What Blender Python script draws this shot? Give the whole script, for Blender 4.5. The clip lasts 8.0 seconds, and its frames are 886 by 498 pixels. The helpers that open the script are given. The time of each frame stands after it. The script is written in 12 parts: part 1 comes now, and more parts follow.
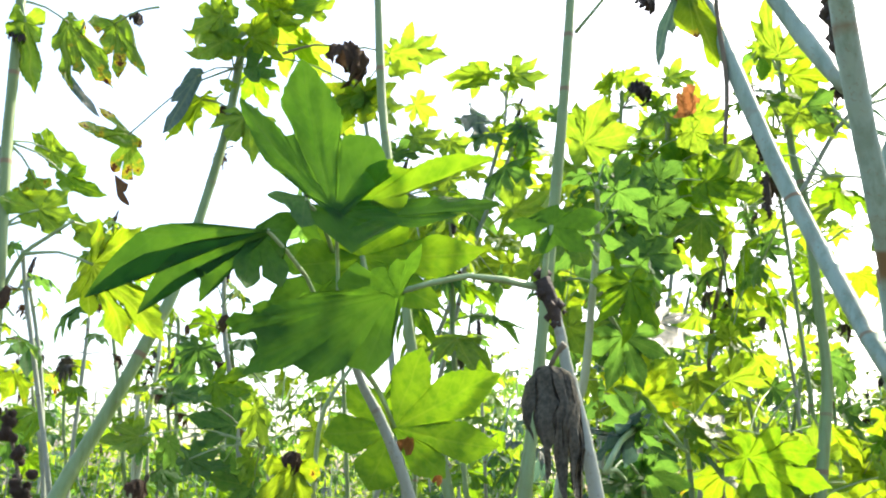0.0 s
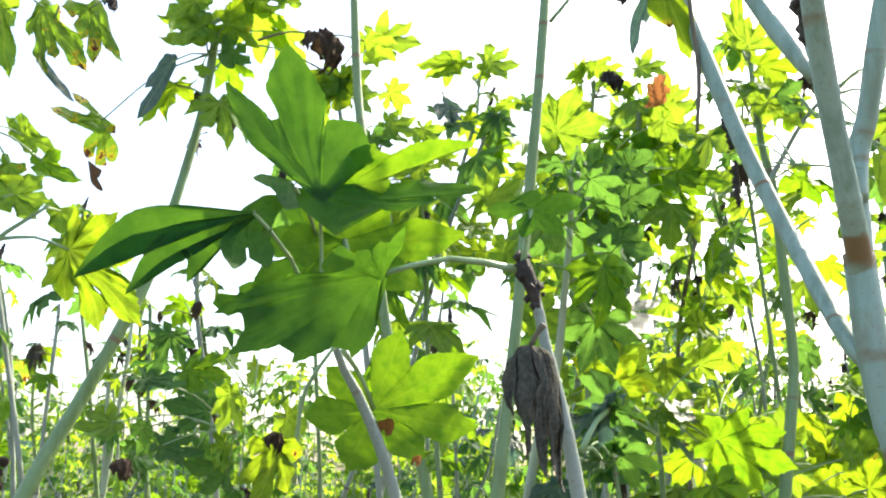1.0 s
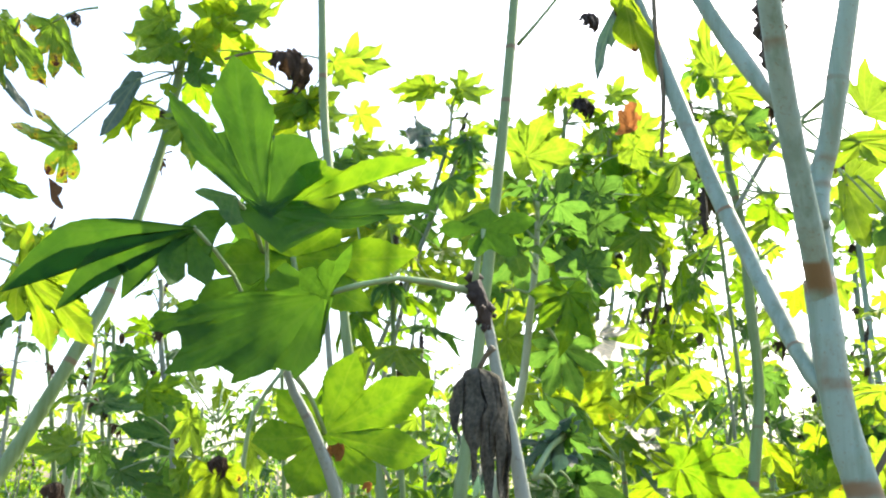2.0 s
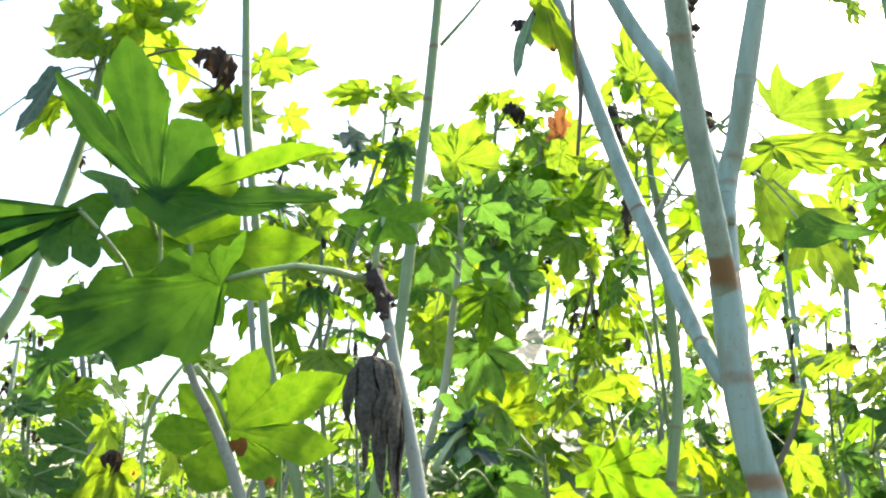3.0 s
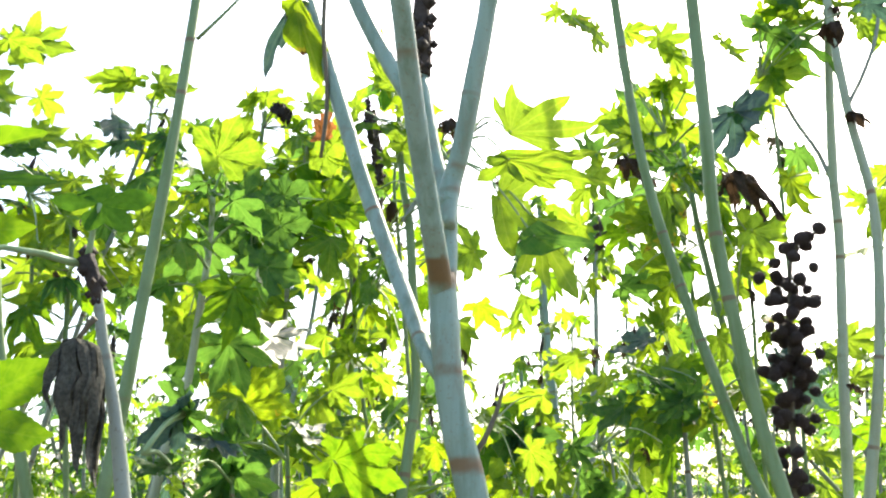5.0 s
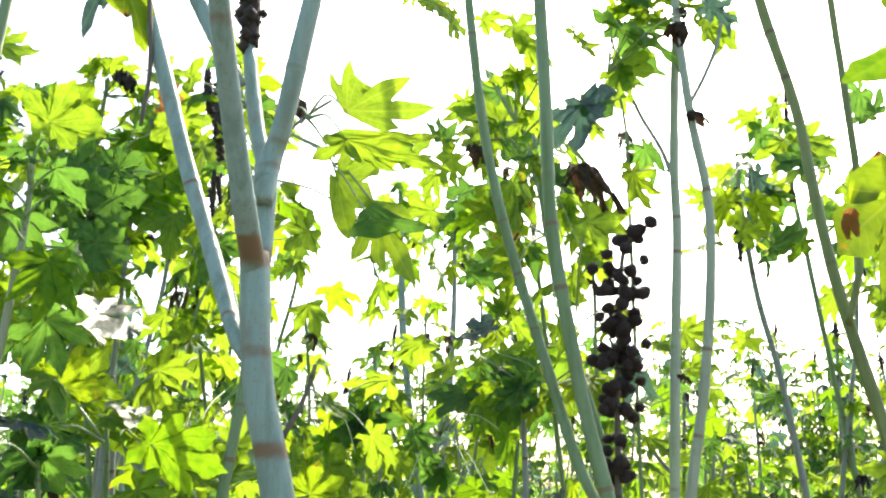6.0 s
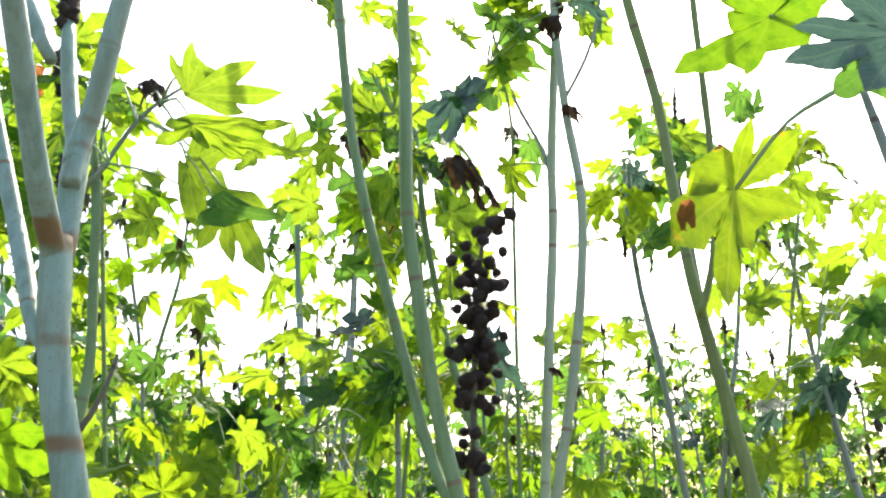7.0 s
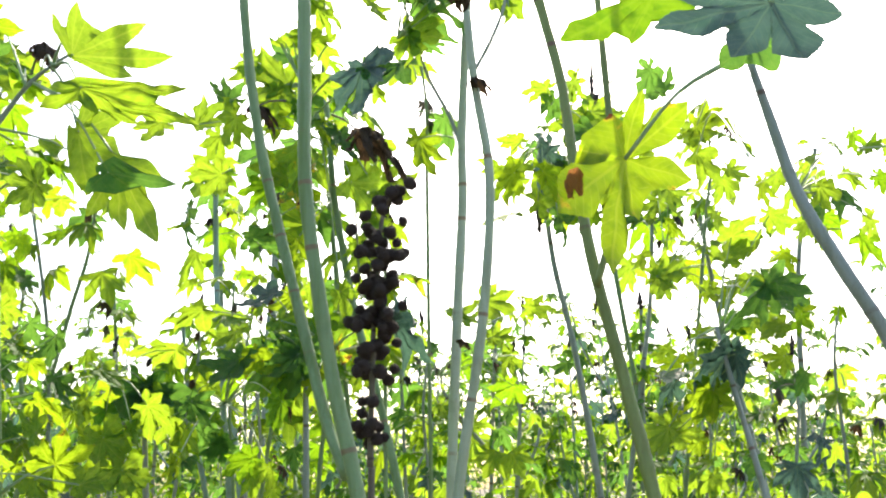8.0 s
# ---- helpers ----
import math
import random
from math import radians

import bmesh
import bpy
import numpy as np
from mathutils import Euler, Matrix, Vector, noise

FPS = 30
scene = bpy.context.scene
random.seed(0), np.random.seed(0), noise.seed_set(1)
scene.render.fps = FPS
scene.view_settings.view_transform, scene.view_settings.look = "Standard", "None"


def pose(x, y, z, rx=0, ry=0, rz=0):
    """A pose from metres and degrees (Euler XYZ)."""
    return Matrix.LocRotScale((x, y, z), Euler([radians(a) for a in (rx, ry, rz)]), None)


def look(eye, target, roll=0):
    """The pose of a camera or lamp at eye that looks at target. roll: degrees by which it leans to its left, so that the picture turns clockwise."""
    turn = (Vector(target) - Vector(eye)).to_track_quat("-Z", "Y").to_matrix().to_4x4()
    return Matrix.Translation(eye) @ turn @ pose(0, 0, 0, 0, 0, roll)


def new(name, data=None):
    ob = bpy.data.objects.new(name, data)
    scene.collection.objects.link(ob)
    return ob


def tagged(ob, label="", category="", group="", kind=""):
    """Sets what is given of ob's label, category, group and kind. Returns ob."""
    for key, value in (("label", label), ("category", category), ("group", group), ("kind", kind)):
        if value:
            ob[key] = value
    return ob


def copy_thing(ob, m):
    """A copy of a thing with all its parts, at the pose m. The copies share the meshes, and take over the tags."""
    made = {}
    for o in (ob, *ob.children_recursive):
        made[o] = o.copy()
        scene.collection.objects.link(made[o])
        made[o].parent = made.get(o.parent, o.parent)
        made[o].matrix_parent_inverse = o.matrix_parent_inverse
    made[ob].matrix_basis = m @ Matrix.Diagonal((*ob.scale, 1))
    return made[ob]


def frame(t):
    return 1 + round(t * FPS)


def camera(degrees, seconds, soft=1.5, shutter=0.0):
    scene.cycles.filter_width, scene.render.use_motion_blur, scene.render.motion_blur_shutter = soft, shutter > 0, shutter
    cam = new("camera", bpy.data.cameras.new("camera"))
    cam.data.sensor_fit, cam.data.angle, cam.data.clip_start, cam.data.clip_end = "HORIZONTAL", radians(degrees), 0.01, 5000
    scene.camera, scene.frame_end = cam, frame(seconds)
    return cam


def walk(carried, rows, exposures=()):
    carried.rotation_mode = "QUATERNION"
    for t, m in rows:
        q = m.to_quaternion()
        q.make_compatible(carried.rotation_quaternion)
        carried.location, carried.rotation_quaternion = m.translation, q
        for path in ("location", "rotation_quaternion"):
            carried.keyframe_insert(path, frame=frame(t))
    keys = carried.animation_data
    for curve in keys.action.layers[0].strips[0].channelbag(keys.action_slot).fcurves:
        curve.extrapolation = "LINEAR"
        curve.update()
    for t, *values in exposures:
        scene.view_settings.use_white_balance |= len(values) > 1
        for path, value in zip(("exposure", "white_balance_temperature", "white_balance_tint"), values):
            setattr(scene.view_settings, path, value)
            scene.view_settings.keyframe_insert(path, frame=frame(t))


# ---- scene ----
cam = camera(49.0, 8.0, 2.1)
PATH = [
    (0, (0.0, 0.0, 1.6), (-0.284, 1.92, 2.082), 1.9),
    (0.5, (-0.005, -0.002, 1.592), (-0.26, 1.931, 2.036), 1.4),
    (1, (-0.008, -0.015, 1.591), (-0.229, 1.918, 2.054), 1.6),
    (1.5, (-0.003, -0.003, 1.596), (-0.211, 1.924, 2.088), 2.0),
    (3, (0.045, 0.022, 1.577), (-0.015, 1.946, 2.121), 1.6),
    (3.5, (0.057, 0.03, 1.582), (0.071, 1.955, 2.123), 1.7),
    (4, (0.078, 0.024, 1.576), (0.245, 1.941, 2.122), 1.5),
    (5.3, (0.106, -0.032, 1.557), (0.553, 1.836, 2.114), 0.4),
    (5.5, (0.117, -0.021, 1.558), (0.616, 1.835, 2.113), 0.6),
    (6, (0.159, -0.014, 1.561), (0.797, 1.807, 2.091), 0.2),
    (6.5, (0.2, -0.03, 1.564), (0.955, 1.754, 2.062), 0.6),
    (7, (0.268, -0.026, 1.557), (1.056, 1.735, 2.081), -0.6),
    (7.5, (0.291, -0.043, 1.553), (1.113, 1.712, 2.049), -0.9),
    (8, (0.32, -0.045, 1.541), (1.236, 1.667, 2.022), -1.4),
]
walk(cam, [(t, look(eye, target, roll)) for t, eye, target, roll in PATH], ((0.0, 1.86), (4.0, 1.86), (5.5, 1.71), (8.0, 1.66)))

# ---------------------------------------------------------------- light
world = bpy.data.worlds.new("daylight")
scene.world = world
world.use_nodes = True
SUN_TURN, SUN_HEIGHT = 36.0, 43.0          # degrees clockwise from +y, above the horizon
wn = world.node_tree
sky = wn.nodes.new("ShaderNodeTexSky")
sky.sky_type, sky.sun_disc = "NISHITA", False
sky.sun_elevation, sky.sun_rotation = radians(SUN_HEIGHT), radians(SUN_TURN)
sky.air_density, sky.dust_density, sky.ozone_density = 1.0, 3.5, 1.0
wn.links.new(sky.outputs["Color"], wn.nodes["Background"].inputs["Color"])
wn.nodes["Background"].inputs["Strength"].default_value = 0.15
sun = new("sun", bpy.data.lights.new("sun", "SUN"))
sun.data.energy, sun.data.angle, sun.data.color = 3.4, radians(0.6), (1.0, 0.89, 0.71)
SUN_WAY = Vector((math.sin(radians(SUN_TURN)) * math.cos(radians(SUN_HEIGHT)),
                  math.cos(radians(SUN_TURN)) * math.cos(radians(SUN_HEIGHT)), math.sin(radians(SUN_HEIGHT))))
sun.matrix_world = look(SUN_WAY * 30, (0, 0, 0))


# ---------------------------------------------------------------- materials
def material(name):
    m = bpy.data.materials.new(name)
    m.use_nodes = True
    nt = m.node_tree
    nt.nodes.clear()
    return m, nt


def node(nt, kind, **values):
    n = nt.nodes.new(kind)
    for key, value in values.items():
        if key in n.inputs:
            n.inputs[key].default_value = value
    return n


def mixed(nt, factor, a, b, mode="MIX"):
    """Colour mix; factor, a and b are sockets or values."""
    n = nt.nodes.new("ShaderNodeMix")
    n.data_type, n.blend_type = "RGBA", mode
    for socket, v in ((n.inputs[0], factor), (n.inputs[6], a), (n.inputs[7], b)):
        if isinstance(v, bpy.types.NodeSocket):
            nt.links.new(v, socket)
        elif isinstance(v, (int, float)):
            socket.default_value = v
        else:
            socket.default_value = (*v, 1)
    return n.outputs[2]


def calc(nt, op, a, b=0.0, c=0.0):
    n = nt.nodes.new("ShaderNodeMath")
    n.operation = op
    for socket, v in zip(n.inputs, (a, b, c)):
        if isinstance(v, bpy.types.NodeSocket):
            nt.links.new(v, socket)
        else:
            socket.default_value = v
    return n.outputs[0]


def ramp(nt, value, lo, hi):
    n = nt.nodes.new("ShaderNodeMapRange")
    n.interpolation_type = "SMOOTHSTEP"
    nt.links.new(value, n.inputs[0])
    n.inputs[1].default_value, n.inputs[2].default_value = lo, hi
    return n.outputs[0]


def speckle(nt, scale, detail=3.0, rough=0.55, stretch=None, shift=None):
    """Noise in the object's own metres."""
    co = nt.nodes.new("ShaderNodeTexCoord").outputs["Object"]
    if stretch or shift is not None:
        mp = nt.nodes.new("ShaderNodeMapping")
        nt.links.new(co, mp.inputs[0])
        if stretch:
            mp.inputs["Scale"].default_value = stretch
        if shift is not None:
            cb = nt.nodes.new("ShaderNodeCombineXYZ")
            for k in range(3):
                nt.links.new(shift, cb.inputs[k])
            nt.links.new(cb.outputs[0], mp.inputs["Location"])
        co = mp.outputs[0]
    n = node(nt, "ShaderNodeTexNoise", Scale=scale, Detail=detail, Roughness=rough)
    nt.links.new(co, n.inputs["Vector"])
    return n.outputs["Fac"]


def bumped(nt, height, strength, distance):
    b = node(nt, "ShaderNodeBump", Strength=strength, Distance=distance)
    nt.links.new(height, b.inputs["Height"])
    return b.outputs["Normal"]


def leaf_material(name, young, old, glow, gloss=0.45, burn=0.0, spread=0.10, shine=0.15, thin_share=0.61, veins=1.0, mottle=0.5):
    """Thin green blade: reflected colour from young to old leaf by plant chance, light let through in the colour glow,
    pale veins from the blade's own map, brown burnt patches where burn is above nothing."""
    m, nt = material(name)
    chance = nt.nodes.new("ShaderNodeObjectInfo").outputs["Random"]
    chance2 = calc(nt, "FRACT", calc(nt, "MULTIPLY", chance, 17.31))
    big = speckle(nt, 9.0, 2.0, shift=calc(nt, "MULTIPLY", chance, 30.0))
    fine = speckle(nt, 140.0, 2.0)
    base = mixed(nt, chance, young, old)
    base = mixed(nt, ramp(nt, big, 0.35, 0.7), base, [v * 0.72 for v in old])
    uv = nt.nodes.new("ShaderNodeUVMap")
    uv.uv_map = "blade"
    sep = nt.nodes.new("ShaderNodeSeparateXYZ")
    nt.links.new(uv.outputs[0], sep.inputs[0])
    side = calc(nt, "ABSOLUTE", calc(nt, "SUBTRACT", sep.outputs[0], 0.5))
    rib = ramp(nt, side, 0.016, 0.006)
    run = calc(nt, "FRACT", calc(nt, "MULTIPLY", calc(nt, "SUBTRACT", sep.outputs[1], calc(nt, "MULTIPLY", side, 1.1)), 9.0))
    twig = ramp(nt, calc(nt, "ABSOLUTE", calc(nt, "SUBTRACT", run, 0.5)), 0.07, 0.02)
    vein = calc(nt, "MAXIMUM", rib, calc(nt, "MULTIPLY", twig, 0.7))
    base = mixed(nt, calc(nt, "MULTIPLY", vein, 0.45 * veins), base, (0.30, 0.36, 0.10))
    light = mixed(nt, calc(nt, "MULTIPLY", chance2, spread * 2), glow, (glow[0] * 1.35, glow[1] * 1.05, glow[2] * 0.8))
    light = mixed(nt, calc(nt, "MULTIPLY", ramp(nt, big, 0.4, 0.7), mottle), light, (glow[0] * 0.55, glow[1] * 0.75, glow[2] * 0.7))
    light = mixed(nt, calc(nt, "MULTIPLY", vein, 0.45 * veins), light, (glow[0] * 1.3, glow[1] * 1.15, glow[2] * 1.6))
    if burn:
        spot = calc(nt, "ADD", speckle(nt, 4.5, 5.0, 0.6, shift=calc(nt, "MULTIPLY", chance, 50.0)), calc(nt, "MULTIPLY", calc(nt, "SUBTRACT", sep.outputs[1], 0.6), 0.3))
        dry = ramp(nt, spot, 0.74 - 0.3 * burn, 0.78 - 0.3 * burn)
        rim = ramp(nt, spot, 0.67 - 0.3 * burn, 0.74 - 0.3 * burn)
        base = mixed(nt, rim, base, (0.30, 0.27, 0.03))
        light = mixed(nt, rim, light, (0.52, 0.44, 0.02))
        base = mixed(nt, dry, base, (0.06, 0.035, 0.02))
        light = mixed(nt, dry, light, (0.10, 0.035, 0.012))
    bsdf = node(nt, "ShaderNodeBsdfPrincipled", Roughness=gloss)
    bsdf.inputs["Specular IOR Level"].default_value = shine
    nt.links.new(base, bsdf.inputs["Base Color"])
    height = calc(nt, "ADD", calc(nt, "MULTIPLY", vein, -0.8), calc(nt, "ADD", calc(nt, "MULTIPLY", big, 1.2), calc(nt, "MULTIPLY", fine, 0.3)))
    nt.links.new(bumped(nt, height, 0.5, 0.004), bsdf.inputs["Normal"])
    thin = nt.nodes.new("ShaderNodeBsdfTranslucent")
    nt.links.new(light, thin.inputs["Color"])
    mix = node(nt, "ShaderNodeMixShader", Fac=thin_share)
    nt.links.new(bsdf.outputs[0], mix.inputs[1])
    nt.links.new(thin.outputs[0], mix.inputs[2])
    out = nt.nodes.new("ShaderNodeOutputMaterial")
    nt.links.new(mix.outputs[0], out.inputs["Surface"])
    return m


def stem_material(name, pale, green, scar, streak=0.5, rough=0.55, stain=0.3):
    """Waxy cane: a whitish bloom rubbed off in streaks over the green, tan rings at the leaf scars."""
    m, nt = material(name)
    chance = nt.nodes.new("ShaderNodeObjectInfo").outputs["Random"]
    shift = calc(nt, "MULTIPLY", chance, 20.0)
    long = speckle(nt, 60.0, 4.0, 0.6, stretch=(1, 1, 0.08), shift=shift)
    blot = speckle(nt, 14.0, 4.0, 0.65, shift=shift)
    dots = speckle(nt, 300.0, 2.0, 0.5)
    base = mixed(nt, calc(nt, "MULTIPLY", ramp(nt, long, 0.42, 0.68), streak), pale, green)
    base = mixed(nt, calc(nt, "MULTIPLY", ramp(nt, blot, 0.5, 0.72), 0.6), base, [0.5 * (a + b) * 0.85 for a, b in zip(pale, green)])
    base = mixed(nt, calc(nt, "MULTIPLY", ramp(nt, dots, 0.62, 0.72), 0.5), base, scar)
    rubbed = speckle(nt, 24.0, 5.0, 0.7, stretch=(1, 1, 0.3), shift=shift)
    base = mixed(nt, calc(nt, "MULTIPLY", ramp(nt, rubbed, 0.52, 0.70), stain), base, [0.6 * a + 0.4 * b for a, b in zip(scar, pale)])
    base = mixed(nt, calc(nt, "MULTIPLY", ramp(nt, rubbed, 0.46, 0.28), 0.35), base, [min(1.0, v * 1.3) for v in pale])
    at = nt.nodes.new("ShaderNodeAttribute")
    at.attribute_name = "scar"
    ring = ramp(nt, calc(nt, "ADD", at.outputs["Fac"], calc(nt, "MULTIPLY", calc(nt, "SUBTRACT", blot, 0.5), 1.3)), 0.2, 0.75)
    base = mixed(nt, ring, base, scar)
    bsdf = node(nt, "ShaderNodeBsdfPrincipled", Roughness=rough)
    nt.links.new(base, bsdf.inputs["Base Color"])
    nt.links.new(bumped(nt, calc(nt, "ADD", long, calc(nt, "MULTIPLY", dots, 0.4)), 0.35, 0.002), bsdf.inputs["Normal"])
    out = nt.nodes.new("ShaderNodeOutputMaterial")
    nt.links.new(bsdf.outputs[0], out.inputs["Surface"])
    return m


def dry_material(name, dark, light, through_light=0.15, scale=40.0, rough=0.85):
    """Dead tissue: brown to grey, crumpled, letting little light through."""
    m, nt = material(name)
    chance = nt.nodes.new("ShaderNodeObjectInfo").outputs["Random"]
    shift = calc(nt, "MULTIPLY", chance, 25.0)
    a, b = speckle(nt, scale, 5.0, 0.65, shift=shift), speckle(nt, scale * 5, 3.0)
    base = mixed(nt, ramp(nt, a, 0.35, 0.65), dark, light)
    base = mixed(nt, calc(nt, "MULTIPLY", b, 0.5), base, [v * 0.5 for v in dark])
    bsdf = node(nt, "ShaderNodeBsdfPrincipled", Roughness=rough)
    nt.links.new(base, bsdf.inputs["Base Color"])
    nt.links.new(bumped(nt, calc(nt, "ADD", a, b), 0.7, 0.004), bsdf.inputs["Normal"])
    thin = nt.nodes.new("ShaderNodeBsdfTranslucent")
    nt.links.new(base, thin.inputs["Color"])
    mix = node(nt, "ShaderNodeMixShader", Fac=through_light)
    nt.links.new(bsdf.outputs[0], mix.inputs[1])
    nt.links.new(thin.outputs[0], mix.inputs[2])
    out = nt.nodes.new("ShaderNodeOutputMaterial")
    nt.links.new(mix.outputs[0], out.inputs["Surface"])
    return m


GREEN = leaf_material("leaf_green", (0.07, 0.24, 0.04), (0.052, 0.205, 0.05), (0.285, 0.435, 0.018), veins=1.15)
# also the shade colour: leaves labelled in shade are darkened by this green
DEEP_OR_SHADED = leaf_material("leaf_deep_or_shaded", (0.035, 0.13, 0.045), (0.031, 0.115, 0.058), (0.118, 0.26, 0.03), veins=0.6)
YELLOW = leaf_material("leaf_yellow_green", (0.085, 0.22, 0.02), (0.065, 0.19, 0.025), (0.29, 0.43, 0.010), burn=0.06, veins=1.1)
BURNT = leaf_material("leaf_burnt", (0.055, 0.13, 0.03), (0.04, 0.095, 0.035), (0.20, 0.36, 0.02), burn=0.47)
# darkened glow and mottle put dappled shade into the large leaves' colour
LARGE = leaf_material("leaf_large_dappled", (0.022, 0.12, 0.02), (0.018, 0.10, 0.024), (0.095, 0.225, 0.012), gloss=0.5, shine=0.15, thin_share=0.6, veins=0.15, mottle=0.6)
FRESH = leaf_material("leaf_fresh_green", (0.045, 0.19, 0.024), (0.038, 0.165, 0.026), (0.215, 0.385, 0.008), gloss=0.5, shine=0.12, veins=0.4, mottle=0.8)
GLOSSY = leaf_material("leaf_glossy", (0.11, 0.17, 0.165), (0.10, 0.155, 0.16), (0.05, 0.11, 0.07), gloss=0.32, shine=0.8)
SHEEN = leaf_material("leaf_sheen", (0.04, 0.10, 0.06), (0.035, 0.09, 0.06), (0.06, 0.17, 0.04), gloss=0.36, shine=0.9, veins=0.8, thin_share=0.3)
PALE_CANE = stem_material("cane_pale", (0.235, 0.335, 0.265), (0.135, 0.215, 0.14), (0.18, 0.12, 0.055), 0.8, 0.5, 0.75)
GREEN_CANE = stem_material("cane_green", (0.17, 0.26, 0.105), (0.10, 0.17, 0.036), (0.17, 0.13, 0.06), 0.75)
SAGE_CANE = stem_material("cane_sage", (0.36, 0.42, 0.29), (0.26, 0.33, 0.18), (0.22, 0.16, 0.09), 0.6)
OLIVE_CANE = stem_material("cane_olive", (0.18, 0.23, 0.055), (0.115, 0.145, 0.025), (0.14, 0.08, 0.04), 0.7)
GREY_CANE = stem_material("cane_grey", (0.24, 0.28, 0.23), (0.165, 0.20, 0.13), (0.13, 0.09, 0.06), 0.6)
BROWN_CANE = stem_material("cane_brown", (0.13, 0.115, 0.075), (0.085, 0.07, 0.045), (0.07, 0.05, 0.035), 0.6, 0.75)
PETIOLE = stem_material("petiole", (0.22, 0.33, 0.15), (0.15, 0.23, 0.07), (0.20, 0.12, 0.06), 0.6, 0.45)
DARK_DRY = dry_material("dry_dark", (0.026, 0.021, 0.017), (0.065, 0.048, 0.036), 0.08)
BROWN_DRY = dry_material("dry_brown", (0.05, 0.034, 0.02), (0.13, 0.078, 0.04), 0.25)
RUST_DRY = dry_material("dry_rust", (0.30, 0.10, 0.03), (0.48, 0.22, 0.07), 0.5)
GREY_DRY = dry_material("dry_grey", (0.07, 0.069, 0.050), (0.165, 0.16, 0.115), 0.2, 30.0)
CAPSULE = dry_material("capsule_husk", (0.03, 0.019, 0.015), (0.07, 0.043, 0.032), 0.0, 90.0)


def soil_material():
    m, nt = material("soil")
    a, b, c = speckle(nt, 0.35, 4.0), speckle(nt, 6.0, 5.0, 0.65), speckle(nt, 60.0, 4.0, 0.6)
    base = mixed(nt, a, (0.085, 0.075, 0.045), (0.125, 0.11, 0.07))
    base = mixed(nt, ramp(nt, b, 0.4, 0.7), base, (0.065, 0.05, 0.032))
    base = mixed(nt, ramp(nt, c, 0.55, 0.7), base, (0.17, 0.15, 0.10))
    bsdf = node(nt, "ShaderNodeBsdfPrincipled", Roughness=0.95)
    nt.links.new(base, bsdf.inputs["Base Color"])
    nt.links.new(bumped(nt, calc(nt, "ADD", b, calc(nt, "MULTIPLY", c, 0.3)), 0.9, 0.05), bsdf.inputs["Normal"])
    out = nt.nodes.new("ShaderNodeOutputMaterial")
    nt.links.new(bsdf.outputs[0], out.inputs["Surface"])
    return m


SOIL = soil_material()


# ---------------------------------------------------------------- builders
def mesh_from(name, verts, faces, mat, uvs=None, scar=None, smooth=True):
    me = bpy.data.meshes.new(name)
    me.from_pydata([tuple(v) for v in verts], [], faces)
    for mt in (mat if isinstance(mat, (list, tuple)) else [mat]):
        me.materials.append(mt)
    if uvs is not None:
        layer = me.uv_layers.new(name="blade")
        index = np.empty(len(me.loops), dtype=np.int32)
        me.loops.foreach_get("vertex_index", index)
        layer.data.foreach_set("uv", np.asarray(uvs, dtype=np.float32)[index].ravel())
    if scar is not None:
        me.attributes.new("scar", "FLOAT", "POINT").data.foreach_set("value", np.asarray(scar, dtype=np.float32))
    if smooth:
        me.polygons.foreach_set("use_smooth", [True] * len(me.polygons))
    me.update()
    return me


def part(name, me, parent, label="", m=None):
    """Links a mesh as one part under a thing or a part; m is its pose in the world."""
    ob = new(name, me)
    ob.parent = parent
    if parent is not None:
        ob.matrix_parent_inverse = WORLD_OF[parent].inverted()
    ob.matrix_basis = m or Matrix()
    WORLD_OF[ob] = m or Matrix()
    if label:
        ob["label"] = label
    return ob


WORLD_OF = {}


def glide(points, step=0.02):
    """A smooth line through points (x, y, z, radius), sampled evenly; the radius changes steadily from point to point."""
    p = np.array(points, float)
    at = np.r_[0, np.cumsum(np.linalg.norm(np.diff(p[:, :3], axis=0), axis=1) + 1e-6)]
    slope = np.empty((len(p), 3))
    slope[1:-1] = (p[2:, :3] - p[:-2, :3]) / (at[2:] - at[:-2])[:, None]
    slope[0] = (p[1, :3] - p[0, :3]) / at[1]
    slope[-1] = (p[-1, :3] - p[-2, :3]) / (at[-1] - at[-2])
    out = []
    for k in range(len(p) - 1):
        long = at[k + 1] - at[k]
        n = max(2, int(long / step))
        for s in np.arange(n) / n:
            place = ((2 * s ** 3 - 3 * s * s + 1) * p[k, :3] + (s ** 3 - 2 * s * s + s) * long * slope[k]
                     + (3 * s * s - 2 * s ** 3) * p[k + 1, :3] + (s ** 3 - s * s) * long * slope[k + 1])
            out.append([*place, p[k, 3] + (p[k + 1, 3] - p[k, 3]) * s])
    out.append(p[-1])
    return np.array(out)


